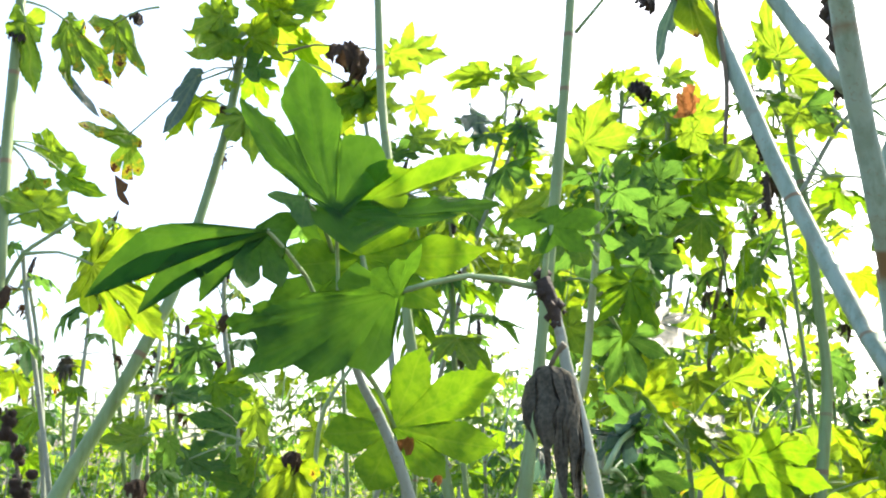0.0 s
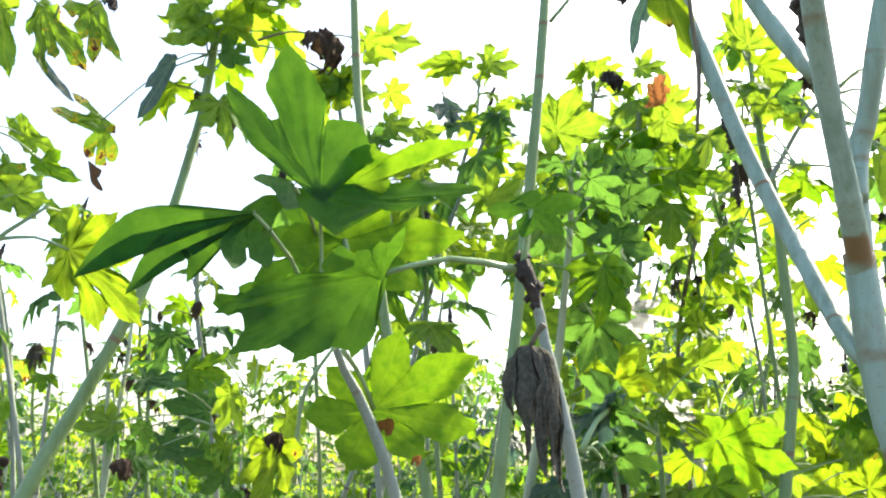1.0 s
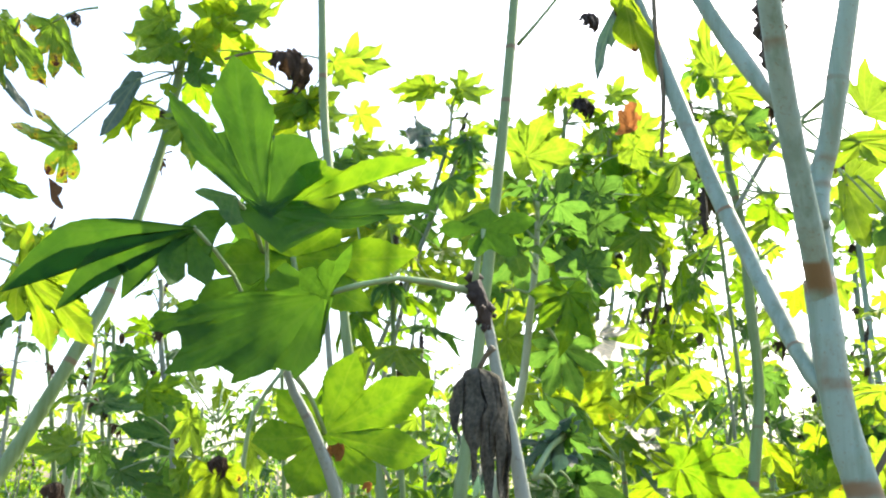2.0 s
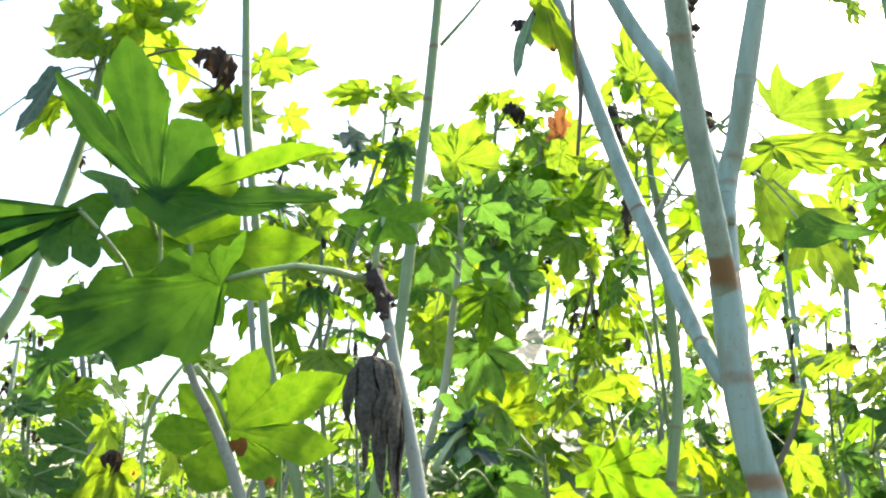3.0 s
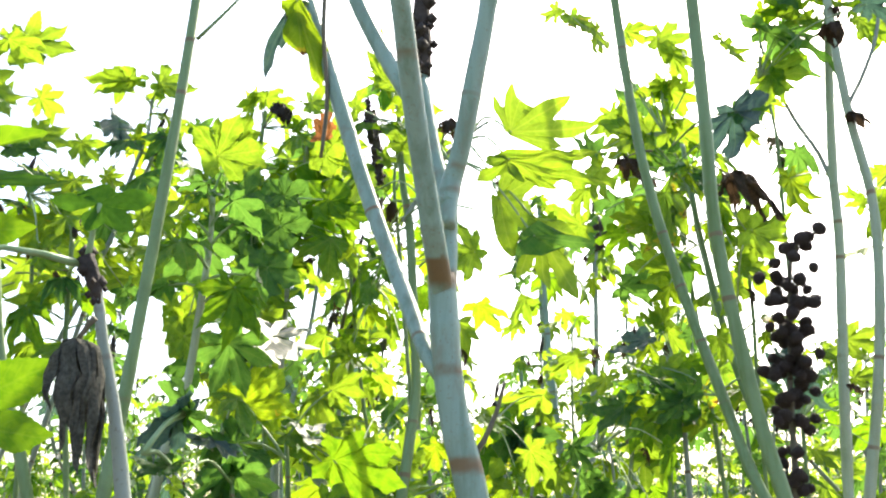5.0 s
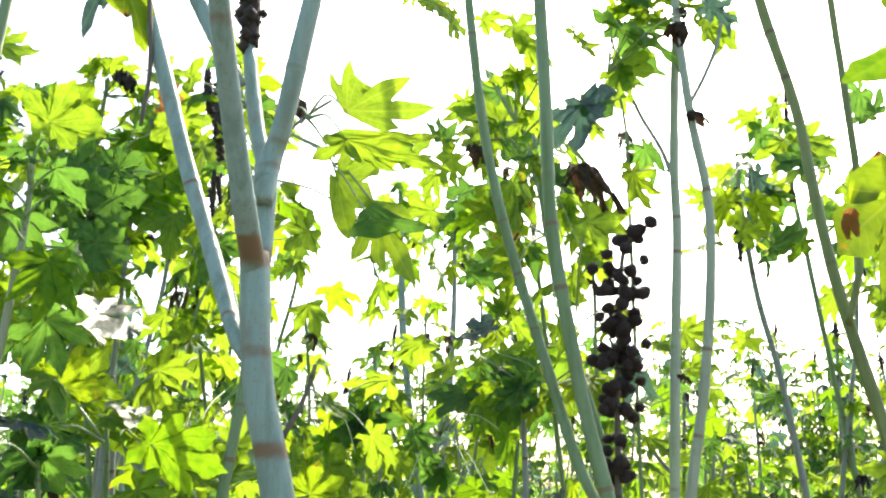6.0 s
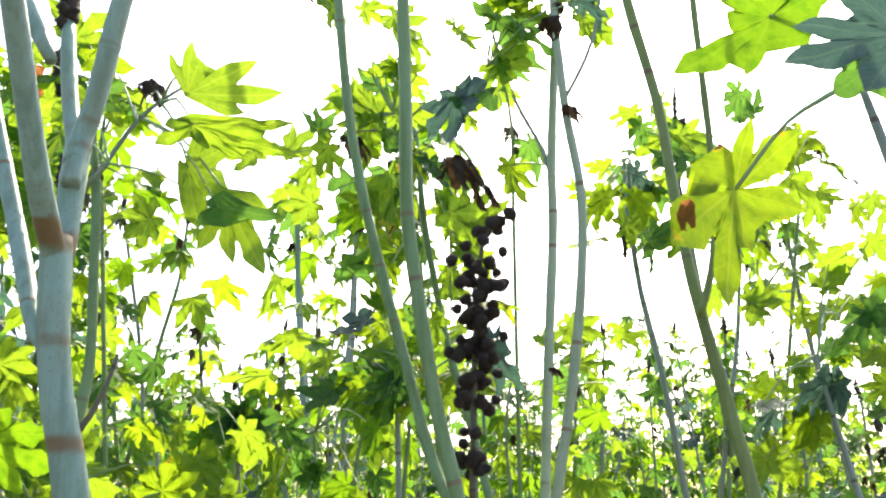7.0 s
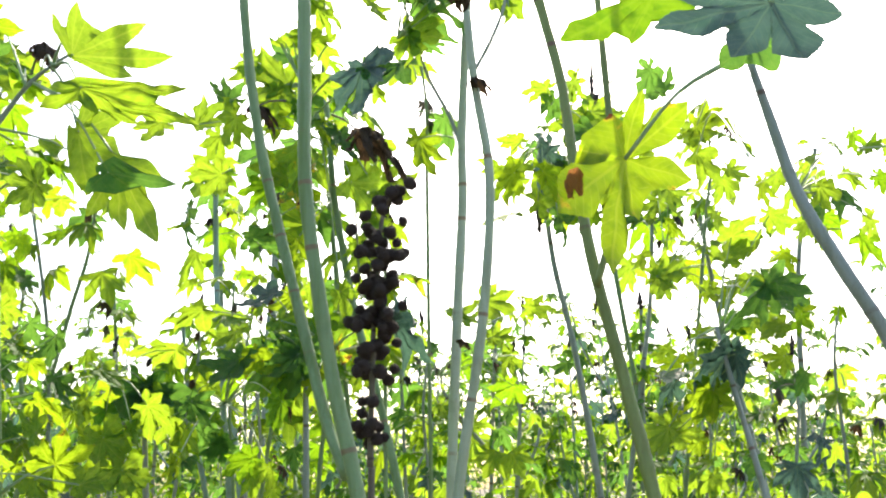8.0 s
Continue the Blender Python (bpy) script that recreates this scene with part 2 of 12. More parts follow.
def tube(points, sides=10, step=0.02, nodes=0.0, seed=0, swell=0.05, caps=True):
    """Vertices, faces and leaf-scar weights of a tapering cane through points (x, y, z, radius) with rings every nodes metres."""
    rng = random.Random(seed)
    line = glide(points, step)
    along = np.r_[0, np.cumsum(np.linalg.norm(np.diff(line[:, :3], axis=0), axis=1))]
    stations = [(s, 0.0, 1.0) for s in along]
    if nodes:
        s = nodes * rng.uniform(0.3, 1.0)
        while s < along[-1] - 0.01:
            half = min(0.006, 0.3 * line[0, 3] + 0.001)
            stations = [q for q in stations if abs(q[0] - s) > half * 1.6]
            worn = rng.choice((0.12, 0.2, 0.35, 0.7))
            stations += [(s - half * 1.4, 0.0, 1.0), (s - half * 0.5, worn, 1 + swell), (s + half * 0.4, worn, 1 + swell * 0.9), (s + half, worn * 0.25, 1.0)]
            s += nodes * rng.uniform(0.75, 1.25)
        stations.sort()
    at = np.array([q[0] for q in stations])
    centre = np.stack([np.interp(at, along, line[:, k]) for k in range(4)], 1)
    ways = np.gradient(centre[:, :3], axis=0)
    verts, faces, scar = [], [], []
    side = None
    for i, (c, w) in enumerate(zip(centre, ways)):
        w = Vector(w).normalized()
        if side is None:
            side = w.orthogonal().normalized()
        side = (side - w * side.dot(w)).normalized()
        other = w.cross(side)
        bend = 1 + 0.03 * math.sin(at[i] * 37 + seed)
        for k in range(sides):
            a = 2 * math.pi * k / sides
            r = c[3] * stations[i][2] * (1 + 0.05 * math.sin(3 * a + seed + at[i] * 9)) * bend
            verts.append(Vector(c[:3]) + side * (math.cos(a) * r) + other * (math.sin(a) * r))
            scar.append(stations[i][1])
    for i in range(len(centre) - 1):
        for k in range(sides):
            a, b = i * sides + k, i * sides + (k + 1) % sides
            faces.append((a, b, b + sides, a + sides))
    if caps:
        faces.append(tuple(range(sides))[::-1])
        faces.append(tuple(range((len(centre) - 1) * sides, len(centre) * sides)))
    return verts, faces, scar


def cane(name, parent, points, mat, sides=12, nodes=0.11, seed=0, label="", step=0.02, swell=0.05):
    """A stem or branch as one part; points run from its foot upward, in the world."""
    o = Vector(points[0][:3])
    step = 0.007 if sides >= 16 else step
    verts, faces, scar = tube([(p[0] - o.x, p[1] - o.y, p[2] - o.z, p[3]) for p in points], sides, step, nodes, seed, swell)
    return part(name, mesh_from(name, verts, faces, mat, scar=scar), parent, label, Matrix.Translation(o))


def worn_rings(owner, rings):
    """Tan scars round the canes of a plant: rings are (x, y, z, half height, reach, strength)."""
    for ob in owner.children:
        if "scar" not in ob.data.attributes or not ob.name.startswith(("stem", "branch")):
            continue
        n = len(ob.data.vertices)
        co = np.empty(n * 3, dtype=np.float32)
        ob.data.vertices.foreach_get("co", co)
        co = co.reshape(-1, 3) + np.array(WORLD_OF[ob].translation, dtype=np.float32)
        worn = np.empty(n, dtype=np.float32)
        ob.data.attributes["scar"].data.foreach_get("value", worn)
        for x, y, z, half, reach, strength in rings:
            near = np.hypot(co[:, 0] - x, co[:, 1] - y) < reach
            belt = np.clip(1.25 - np.abs(co[:, 2] - z) / half, 0, 0.95) * strength
            worn = np.where(near, np.maximum(worn, belt), worn)
        ob.data.attributes["scar"].data.foreach_set("value", worn)


def lobe_edge(wide, count, teeth, tip=1.35):
    """One side of a lobe from its broad part to the tip: (along, across) with saw teeth."""
    out = []
    for k in range(count):
        s = k / (count - 1)
        w = wide * (math.sin(math.pi * min(1.0, 0.42 + 0.58 * s)) ** tip) * (1 + 0.25 * s - 0.25 * s * s)
        if teeth and 0 < k < count - 1 and k % 2:
            w *= 1 + teeth
            s += 0.012
        out.append((0.50 + 0.50 * s, max(w, 0.0)))
    return out


def blade(seed, lobes=7, points=7, wide=0.175, droop=0.35, fold=0.35, wave=0.05, teeth=0.16, rings=(0.28, 0.55, 0.8), closed=0.0, crumple=0.0, plan=None, web=0.13, curl=0.0, rolled=0.0, tip=1.35):
    """A palmate blade of about unit length, stalk at the origin, longest lobe along +y, upper face +z.
    plan: lobes of an uneven leaf as (angle, length) or (angle, length, breadth); web: how far they are joined; curl: their sideways sweep; rolled: a dead leaf rolled into a ball.
    closed: how far the lobes hang together round the stalk, as on a dead leaf; crumple: its creases."""
    rng = random.Random(seed)
    angles = {9: (0, 36, 73, 112, 150), 7: (0, 40, 82, 128), 5: (0, 46, 98)}[lobes]
    sizes = {9: (1.0, 0.95, 0.8, 0.6, 0.4), 7: (1.0, 0.93, 0.74, 0.48), 5: (1.0, 0.88, 0.6)}[lobes]
    items = [(s * a + rng.uniform(-5, 5), l * rng.uniform(0.9, 1.08), 1.0) for a, l in zip(angles, sizes) for s in ((1,) if a == 0 else (1, -1))]
    if plan:
        items = [(q[0], q[1], q[2] if len(q) > 2 else 1.0) for q in plan]
    items.sort()
    outline = []
    sinus = [rng.uniform(0.38, 0.47) + (web if plan else 0.0) + (0.08 + 1.6 * web if plan else 0.28) * max(0.0, 1 - (b[0] - a[0]) / 38) for a, b in zip(items, items[1:])]
    for i, (a, l, broad) in enumerate(items):
        bend = rng.uniform(-0.12, 0.12) + curl
        drop = droop * (rng.uniform(0.9, 1.1) if plan else rng.uniform(0.6, 1.5))
        edge = lobe_edge(wide * broad * rng.uniform(0.9, 1.12), points, teeth, tip)
        gaps = [abs(items[i + d][0] - a) if 0 <= i + d < len(items) else 60 for d in (-1, 1)]
        most = [math.tan(radians(min(50, 0.47 * g))) for g in gaps]
        both = [(s, -min(w, s * most[0])) for s, w in edge] + [(s, min(w, s * most[1])) for s, w in edge[-2::-1]]
        joint = [sinus[i - 1] * (l + items[i - 1][1]) / 2 / l if i else 0.0, sinus[i] * (l + items[i + 1][1]) / 2 / l if i + 1 < len(items) else 0.0]
        both = [(s, w) for s, w in both if s > min(0.93, joint[0 if w < 0 else 1]) or w == 0]
        for s, w in both:
            outline.append((a, l, s, w + bend * (s - 0.50) ** 2, drop))
        if i + 1 < len(items):
            b, l2, _ = items[i + 1]
            outline.append(((a + b) / 2, (l + l2) / 2, sinus[i], 0.0, -1))
    outline.append((items[0][0] / 2 + items[-1][0] / 2 + 180, 0.5, 0.16, 0.0, -1))
    verts, uvs, faces = [Vector((0, 0, 0))], [(0.5, 0.0)], []
    phase = rng.uniform(0, 6)
    for f in (*rings, 1.0):
        for a, l, s, w, drop in outline:
            t = radians(a)
            along, across = s * f * l, -w * f * l
            x = math.sin(t) * along - math.cos(t) * across
            y = math.cos(t) * along + math.sin(t) * across
            r = math.hypot(x, y)
            bow = droop if drop < 0 else droop + (drop - droop) * min(1.0, max(0.0, 2.5 * (s - 0.5)))
            lift = fold * (min(abs(w), 0.10) if drop >= 0 else 0.10) * f * l
            z = lift - bow * r * r + wave * math.sin(5 * r + 3 * t + phase) * r + wave * 0.6 * math.sin(17 * r + 7 * t + phase) * f
            if closed:
                hang = closed * min(1.0, 0.25 + r)
                z = z * (1 - hang) - hang * r * 1.0
                keep = 1 - 0.72 * hang
                x, y = x * keep, y * keep
            v = Vector((x, y, z))
            if rolled:
                turn = r * rolled
                v = Vector((x / max(r, 1e-4) * math.sin(turn) * 0.42, y / max(r, 1e-4) * math.sin(turn) * 0.42, -(1 - math.cos(turn)) * 0.42 + 0.3 * z))
            if crumple:
                v += crumple * noise.noise_vector(v * 5 + Vector((seed, 0, 0))) + 0.45 * crumple * noise.noise_vector(v * 13 + Vector((0, seed, 0)))
            verts.append(v)
            uvs.append((0.5 + (w if drop >= 0 else 0.2) * f, s * f))
    n = len(outline)
    for k in range(n):
        faces.append((0, 1 + k, 1 + (k + 1) % n))
    for q in range(len(rings)):
        for k in range(n):
            a, b = 1 + q * n + k, 1 + q * n + (k + 1) % n
            faces.append((a, a + n, b + n, b))
    return verts, faces, uvs


BLADES = {}


def blade_mesh(style, mat):
    """Blade meshes are shared: style picks the shape, mat the look."""
    key = (style, mat.name)
    if key not in BLADES:
        kind, seed = style
        if kind == "near":
            v, f, u = blade(seed, 5 if seed % 4 == 1 else 7, 13, 0.19, 0.28, 0.16, 0.085, 0.14, (0.2, 0.42, 0.62, 0.82))
        elif kind == "broad":
            v, f, u = blade(seed, 7, 13, 0.215, 0.22, 0.14, 0.08, 0.12, (0.2, 0.42, 0.62, 0.82))
        elif kind == "flat":
            v, f, u = blade(seed, 7, 13, 0.2, 0.02, 0.02, 0.012, 0.12, (0.2, 0.42, 0.62, 0.82))
        elif kind == "far":
            v, f, u = blade(seed, (7, 5, 7, 5)[seed % 4], 5, 0.185, 0.2 + 0.12 * (seed % 5), 0.18, 0.09, 0.22, (0.5,))
        elif kind == "curled":
            v, f, u = blade(seed, 7, 7, 0.17, 0.9, 0.9, 0.14, 0.15, (0.25, 0.5, 0.75), 0.35, 0.14)
        elif kind == "hanging":
            v, f, u = blade(seed, 7, 7, 0.27, 0.2, 0.5, 0.05, 0.05, (0.15, 0.3, 0.45, 0.6, 0.8), 1.0, 0.07, ((0, 1.0), (40, 0.95), (-40, 0.9), (85, 0.8), (-85, 0.85), (130, 0.7), (-130, 0.65)), 0.30, tip=0.75)
        elif kind == "folded":
            v, f, u = blade(seed, 7, 9, 0.27, 0.2, 0.5, 0.05, 0.05, (0.15, 0.3, 0.45, 0.6, 0.8), 1.14, 0.06, ((0, 1.0), (45, 0.9), (-40, 0.92), (85, 0.75), (-85, 0.7), (130, 0.6), (-130, 0.62)), 0.16, tip=0.9)
        else:  # ball
            v, f, u = blade(seed, 7, 7, 0.25, 0.2, 0.5, 0.12, 0.1, (0.15, 0.3, 0.45, 0.6, 0.8), 0.0, 0.16, rolled=2.9)
        BLADES[key] = mesh_from("leaf", v, f, mat, u)
    return BLADES[key]


def aim(centre, along, up, size):
    """The pose of a blade: stalk point, way of its longest lobe, the way its upper face looks, length in metres."""
    y = Vector(along).normalized()
    z = Vector(up)
    z = (z - y * z.dot(y)).normalized()
    x = y.cross(z)
    m = Matrix((x, y, z)).transposed().to_4x4()
    return Matrix.Translation(centre) @ m @ Matrix.Scale(size, 4)


def leaf(plant, centre, along, up, size, style, mat, stalk=None, thick=0.0022, label="", stalk_mat=None):
    """A leaf part with its own petiole, which runs from stalk (a place on a stem) to the blade."""
    m = aim(centre, along, up, size)
    ob = part("leaf", blade_mesh(style, mat), plant, label, m)
    if stalk is not None:
        a, c = Vector(stalk), Vector(centre)
        mid = (a + c) / 2 + Vector((0, 0, 0.10 * (c - a).length))
        verts, faces, scar = tube([(*(a - a), thick * 1.5), (*(mid - a), thick), (*(c - a), thick)], 6, 0.03, 0.0, 0)
        part("petiole", mesh_from("petiole", verts, faces, stalk_mat or PETIOLE, scar=scar), ob, "", Matrix.Translation(a))
    return ob


def dead_leaf(plant, top, length, way, style, mat, stalk=None, label=""):
    """A withered leaf hanging down from the end of its stalk."""
    return leaf(plant, top, way, (0.08, 0.05, 1), length, style, mat, stalk, 0.002, label, BROWN_CANE)


def scraps(plant, top, count, seed, fall=0.35, stalked=True):
    """Withered remains of leaves clinging along the upper stem."""
    rng = random.Random(seed)
    for k in range(count):
        foot = Vector(top) - Vector((0, 0, fall * rng.random()))
        a = rng.uniform(0, 6.28)
        out = Vector((math.cos(a), math.sin(a), rng.uniform(-0.3, 0.4))) * rng.uniform(0.015, 0.09 if stalked else 0.03)
        kind = rng.choice(("hanging", "hanging", "curled", "curled"))
        leaf(plant, foot + out, (math.cos(a), math.sin(a), -0.4), (0.2, 0.1, 1), rng.uniform(0.025, 0.055), (kind, rng.randrange(8)),
             rng.choice((DARK_DRY, BROWN_DRY, BROWN_DRY, GREY_DRY)), foot if stalked else None, 0.0013, "small withered dark leaf remains", BROWN_CANE)


def shaped_leaf(plant, centre, along, up, size, lobes, wide, droop, seed, mat, stalk=None, thick=0.0025, label="", web=0.04, curl=0.0, tip=1.15, crumple=0.0):
    """A leaf with lobes of its own, each given as (angle from the longest, length) or with its breadth as a third number."""
    small = tip > 1
    crumple = crumple or (0.035 if small else 0.012)
    v, f, u = blade(seed, 7, 17, wide, droop, 0.15 if small else 0.07, 0.06 if small else 0.02, 0.13 if small else 0.05, (0.15, 0.3, 0.45, 0.6, 0.75, 0.88), plan=lobes, web=web, curl=curl, tip=tip, crumple=crumple)
    BLADES[("shaped", seed), mat.name] = mesh_from("leaf", v, f, mat, u)
    return leaf(plant, centre, along, up, size, ("shaped", seed), mat, stalk, thick, label)


def plant(name, base, label, category="castor plant", group="castor plants in the field"):
    ob = new(name)
    ob.matrix_basis = Matrix.Translation(base)
    WORLD_OF[ob] = Matrix.Translation(base)
    ob.empty_display_size = 0.1
    return tagged(ob, label, category, group)


def crown(owner, top, way, count, size, seed, span=0.30, style="far", mats=(), reach=0.9, spread=1.0, low=-15, stalk_thick=0.002, joined=False):
    """Leaves in a spiral round the end of a shoot: upright young ones at the tip, drooping old ones below."""
    rng = random.Random(seed)
    top, way = Vector(top), Vector(way).normalized()
    turn = rng.uniform(0, 6.28)
    verts, faces, scar = [], [], []
    for k in range(count):
        f = (k + 0.5) / count
        foot = top - way * (span * f)
        turn += 2.4 + rng.uniform(-0.4, 0.4)
        rise = radians(70 - (70 - low) * f + rng.uniform(-14, 14))
        out = Vector((math.cos(turn), math.sin(turn), 0))
        run = out * math.cos(rise) + Vector((0, 0, math.sin(rise)))
        s = size * (0.5 + 0.6 * min(1, 1.6 * f)) * rng.uniform(0.75, 1.2)
        centre = foot + run * (s * reach * rng.uniform(0.7, 1.2) * spread)
        tilt = radians(rng.uniform(-10, 60) + 25 * f)
        along = out * math.cos(tilt) - Vector((0, 0, math.sin(tilt)))
        along += Vector((rng.uniform(-.35, .35), rng.uniform(-.35, .35), 0))
        up = Vector((0, 0, 1)) * math.cos(tilt) + out * math.sin(tilt) + Vector((rng.uniform(-.3, .3), rng.uniform(-.3, .3), 0))
        mat = rng.choice(mats)
        leaf(owner, centre, along, up, s, (style, rng.randrange(8)), mat, None if joined else foot, stalk_thick)
        if joined:
            v, g, c = tube([(*(foot - top), 0.0026), (*(centre - top), 0.0018)], 4, 0.2, 0.0, 0, caps=False)
            faces += [tuple(i + len(verts) for i in q) for q in g]
            verts += v
            scar += c
    if joined:
        tagged(part("petiole", mesh_from("petiole", verts, faces, PETIOLE, scar=scar), owner, "", Matrix.Translation(top)), kind="stuff")


def capsule_mesh():
    """A three-lobed husk with short soft spines."""
    bm = bmesh.new()
    bmesh.ops.create_uvsphere(bm, u_segments=15, v_segments=8, radius=1.0)
    for v in bm.verts:
        a = math.atan2(v.co.y, v.co.x)
        k = 0.86 + 0.12 * abs(math.cos(1.5 * a))
        v.co = Vector((v.co.x * k, v.co.y * k, v.co.z * 1.08))
    rng = random.Random(5)
    for v in list(bm.verts):
        if rng.random() < 0.55 and abs(v.co.z) < 1.0:
            nrm = v.co.normalized()
            m = Matrix.Translation(v.co + nrm * 0.12) @ nrm.to_track_quat("Z", "Y").to_matrix().to_4x4()
            bmesh.ops.create_cone(bm, segments=3, radius1=0.075, radius2=0.012, depth=0.34, matrix=m, cap_ends=False)
    me = bpy.data.meshes.new("capsule")
    bm.to_mesh(me)
    bm.free()
    me.materials.append(CAPSULE)
    return me


CAPSULE_MESH = capsule_mesh()


def raceme(owner, points, size, clusters, seed, label="dry dark brown seed spike with round capsules", mat=None):
    """A fruiting spike: a thin stalk with capsules in clusters of (from, to, count, spread)."""
    stalk = cane("seed_spike", owner, points, mat or BROWN_CANE, 8, 0.03, seed, label, 0.012)
    line = glide(points, 0.01)
    rng = random.Random(seed)
    for first, last, out in [(a, b, w) for a, b, count, w in clusters for _ in range(count)]:
        f = rng.uniform(first, last)
        p = line[min(len(line) - 1, int(f * (len(line) - 1)))]
        a = rng.uniform(0, 6.28)
        away = Vector((math.cos(a), math.sin(a), rng.uniform(-0.5, 0.6))) * size * rng.uniform(0.6, out)
        s = size * rng.uniform(0.75, 1.1)
        c = Vector(p[:3]) + away
        m = Matrix.Translation(c) @ Euler((rng.uniform(0, 6), rng.uniform(0, 6), 0)).to_matrix().to_4x4() @ Matrix.Scale(s, 4)
        part("capsule", CAPSULE_MESH, stalk, "", m)
    return stalk


def buds(owner, points, seed, label="dry blackened flower spike"):
    """A withered spike: a knobbly dark stalk."""
    line = glide(points, 0.008)
    rng = random.Random(seed)
    verts, faces, scar = tube(points, 7, 0.008, 0.0, seed)
    for p in line[::1]:
        for _ in range(2):
            a = rng.uniform(0, 6.28)
            d = Vector((math.cos(a), math.sin(a), rng.uniform(-0.6, 0.8)))
            c = Vector(p[:3]) + d * p[3] * rng.uniform(0.8, 1.5)
            r = p[3] * rng.uniform(0.4, 0.9)
            n = len(verts)
            verts += [c + Vector(o) * r for o in ((1, 0, 0), (-1, 0, 0), (0, 1, 0), (0, -1, 0), (0, 0, 1.2), (0, 0, -1.2))]
            scar += [0] * 6
            faces += [(n + i, n + j, n + k) for i, j, k in ((0, 2, 4), (2, 1, 4), (1, 3, 4), (3, 0, 4), (2, 0, 5), (1, 2, 5), (3, 1, 5), (0, 3, 5))]
    o = Vector(points[0][:3])
    return part("flower_spike", mesh_from("flower_spike", [Vector(v) - o for v in verts], faces, DARK_DRY, scar=scar), owner, label, Matrix.Translation(o))


# ---------------------------------------------------------------- the field
MIX = [GREEN, GREEN, FRESH, DEEP_OR_SHADED, YELLOW, GREEN, DEEP_OR_SHADED]
LUSH = [GREEN, DEEP_OR_SHADED, GREEN, FRESH, GREEN]
# shade on the SHADY heads is put into darker leaf colours
SHADY = [DEEP_OR_SHADED, DEEP_OR_SHADED, GREEN, GLOSSY]
FIELD = [GREEN, GREEN, DEEP_OR_SHADED, FRESH, DEEP_OR_SHADED, GREEN, FRESH, GLOSSY]
TIRED = [GREEN, BURNT, DEEP_OR_SHADED, BURNT, YELLOW]


def build_ground():
    """One sheet of ploughed soil, ridged near the plants and flat to the horizon."""
    xs = sorted({round(v, 2) for v in [*np.arange(-6, 12.01, 0.25), *np.arange(-40, 41, 8), -150, 150, -600, 600, -2500, 2500]})
    ys = sorted({round(v, 2) for v in [*np.arange(-3, 14.01, 0.25), *np.arange(-40, 41, 8), -150, 150, -600, 600, -2500, 2500]})
    verts, faces = [], []
    for y in ys:
        for x in xs:
            near = max(0.0, 1 - max(abs(x - 3) / 9, abs(y - 5) / 9))
            z = near * (0.05 * math.sin(2 * math.pi * (x * 0.3 + y) / 1.2) - 0.03 + 0.05 * noise.noise(Vector((x * 1.7, y * 1.7, 0))))
            verts.append((x, y, z - 0.02))
    n = len(xs)
    for j in range(len(ys) - 1):
        for i in range(n - 1):
            faces.append((j * n + i, j * n + i + 1, (j + 1) * n + i + 1, (j + 1) * n + i))
    ob = new("ground", mesh_from("ground", verts, faces, SOIL))
    tagged(ob, "dry brown ploughed soil of the castor field", "ground", kind="structure")


build_ground()


forked_castor = plant("castor_plant", (0.539, 0.902, 0.000), "stout pale forked castor plant with tan leaf scars")
cane("stem", forked_castor, [(0.539, 0.902, 0.000, 0.0233), (0.475, 0.918, 0.802, 0.0199), (0.325, 0.957, 1.605, 0.0158), (0.310, 0.960, 1.669, 0.0160), (0.302, 0.962, 1.730, 0.0153), (0.299, 0.963, 1.781, 0.0152), (0.296, 0.964, 1.822, 0.0155)], PALE_CANE, 18, 0.115, 11)
cane("branch", forked_castor, [(0.297, 0.964, 1.800, 0.0124), (0.286, 0.938, 1.828, 0.0118), (0.274, 0.913, 1.864, 0.0115), (0.255, 0.882, 1.939, 0.0112), (0.236, 0.844, 2.012, 0.0107), (0.227, 0.823, 2.046, 0.0106), (0.200, 0.770, 2.150, 0.0103)], PALE_CANE, 16, 0.13, 12)
cane("branch", forked_castor, [(0.303, 0.983, 1.803, 0.0126), (0.306, 0.991, 1.841, 0.0128), (0.308, 1.000, 1.887, 0.0137), (0.311, 1.008, 1.938, 0.0140), (0.315, 1.016, 1.958, 0.0061)], PALE_CANE, 16, 0.2, 13)
cane("branch", forked_castor, [(0.305, 0.982, 1.882, 0.0096), (0.312, 0.994, 1.935, 0.0121), (0.321, 0.984, 1.974, 0.0113), (0.334, 0.966, 2.064, 0.0109), (0.343, 0.955, 2.124, 0.0108), (0.358, 0.935, 2.250, 0.0108)], PALE_CANE, 16, 0.13, 14)
cane("branch", forked_castor, [(0.306, 0.987, 1.909, 0.0103), (0.308, 1.005, 1.934, 0.0106), (0.301, 1.024, 1.974, 0.0092), (0.294, 1.044, 2.036, 0.0084), (0.289, 1.063, 2.103, 0.0080)], PALE_CANE, 12, 0.13, 15)
cane("branch", forked_castor, [(0.300, 0.968, 1.708, 0.0078), (0.286, 0.975, 1.730, 0.0094), (0.272, 1.022, 1.793, 0.0095), (0.254, 1.076, 1.875, 0.0096), (0.232, 1.124, 1.965, 0.0098), (0.209, 1.163, 2.063, 0.0103), (0.183, 1.193, 2.166, 0.0103), (0.152, 1.216, 2.273, 0.0101), (0.125, 1.235, 2.360, 0.0096)], PALE_CANE, 14, 0.115, 16)
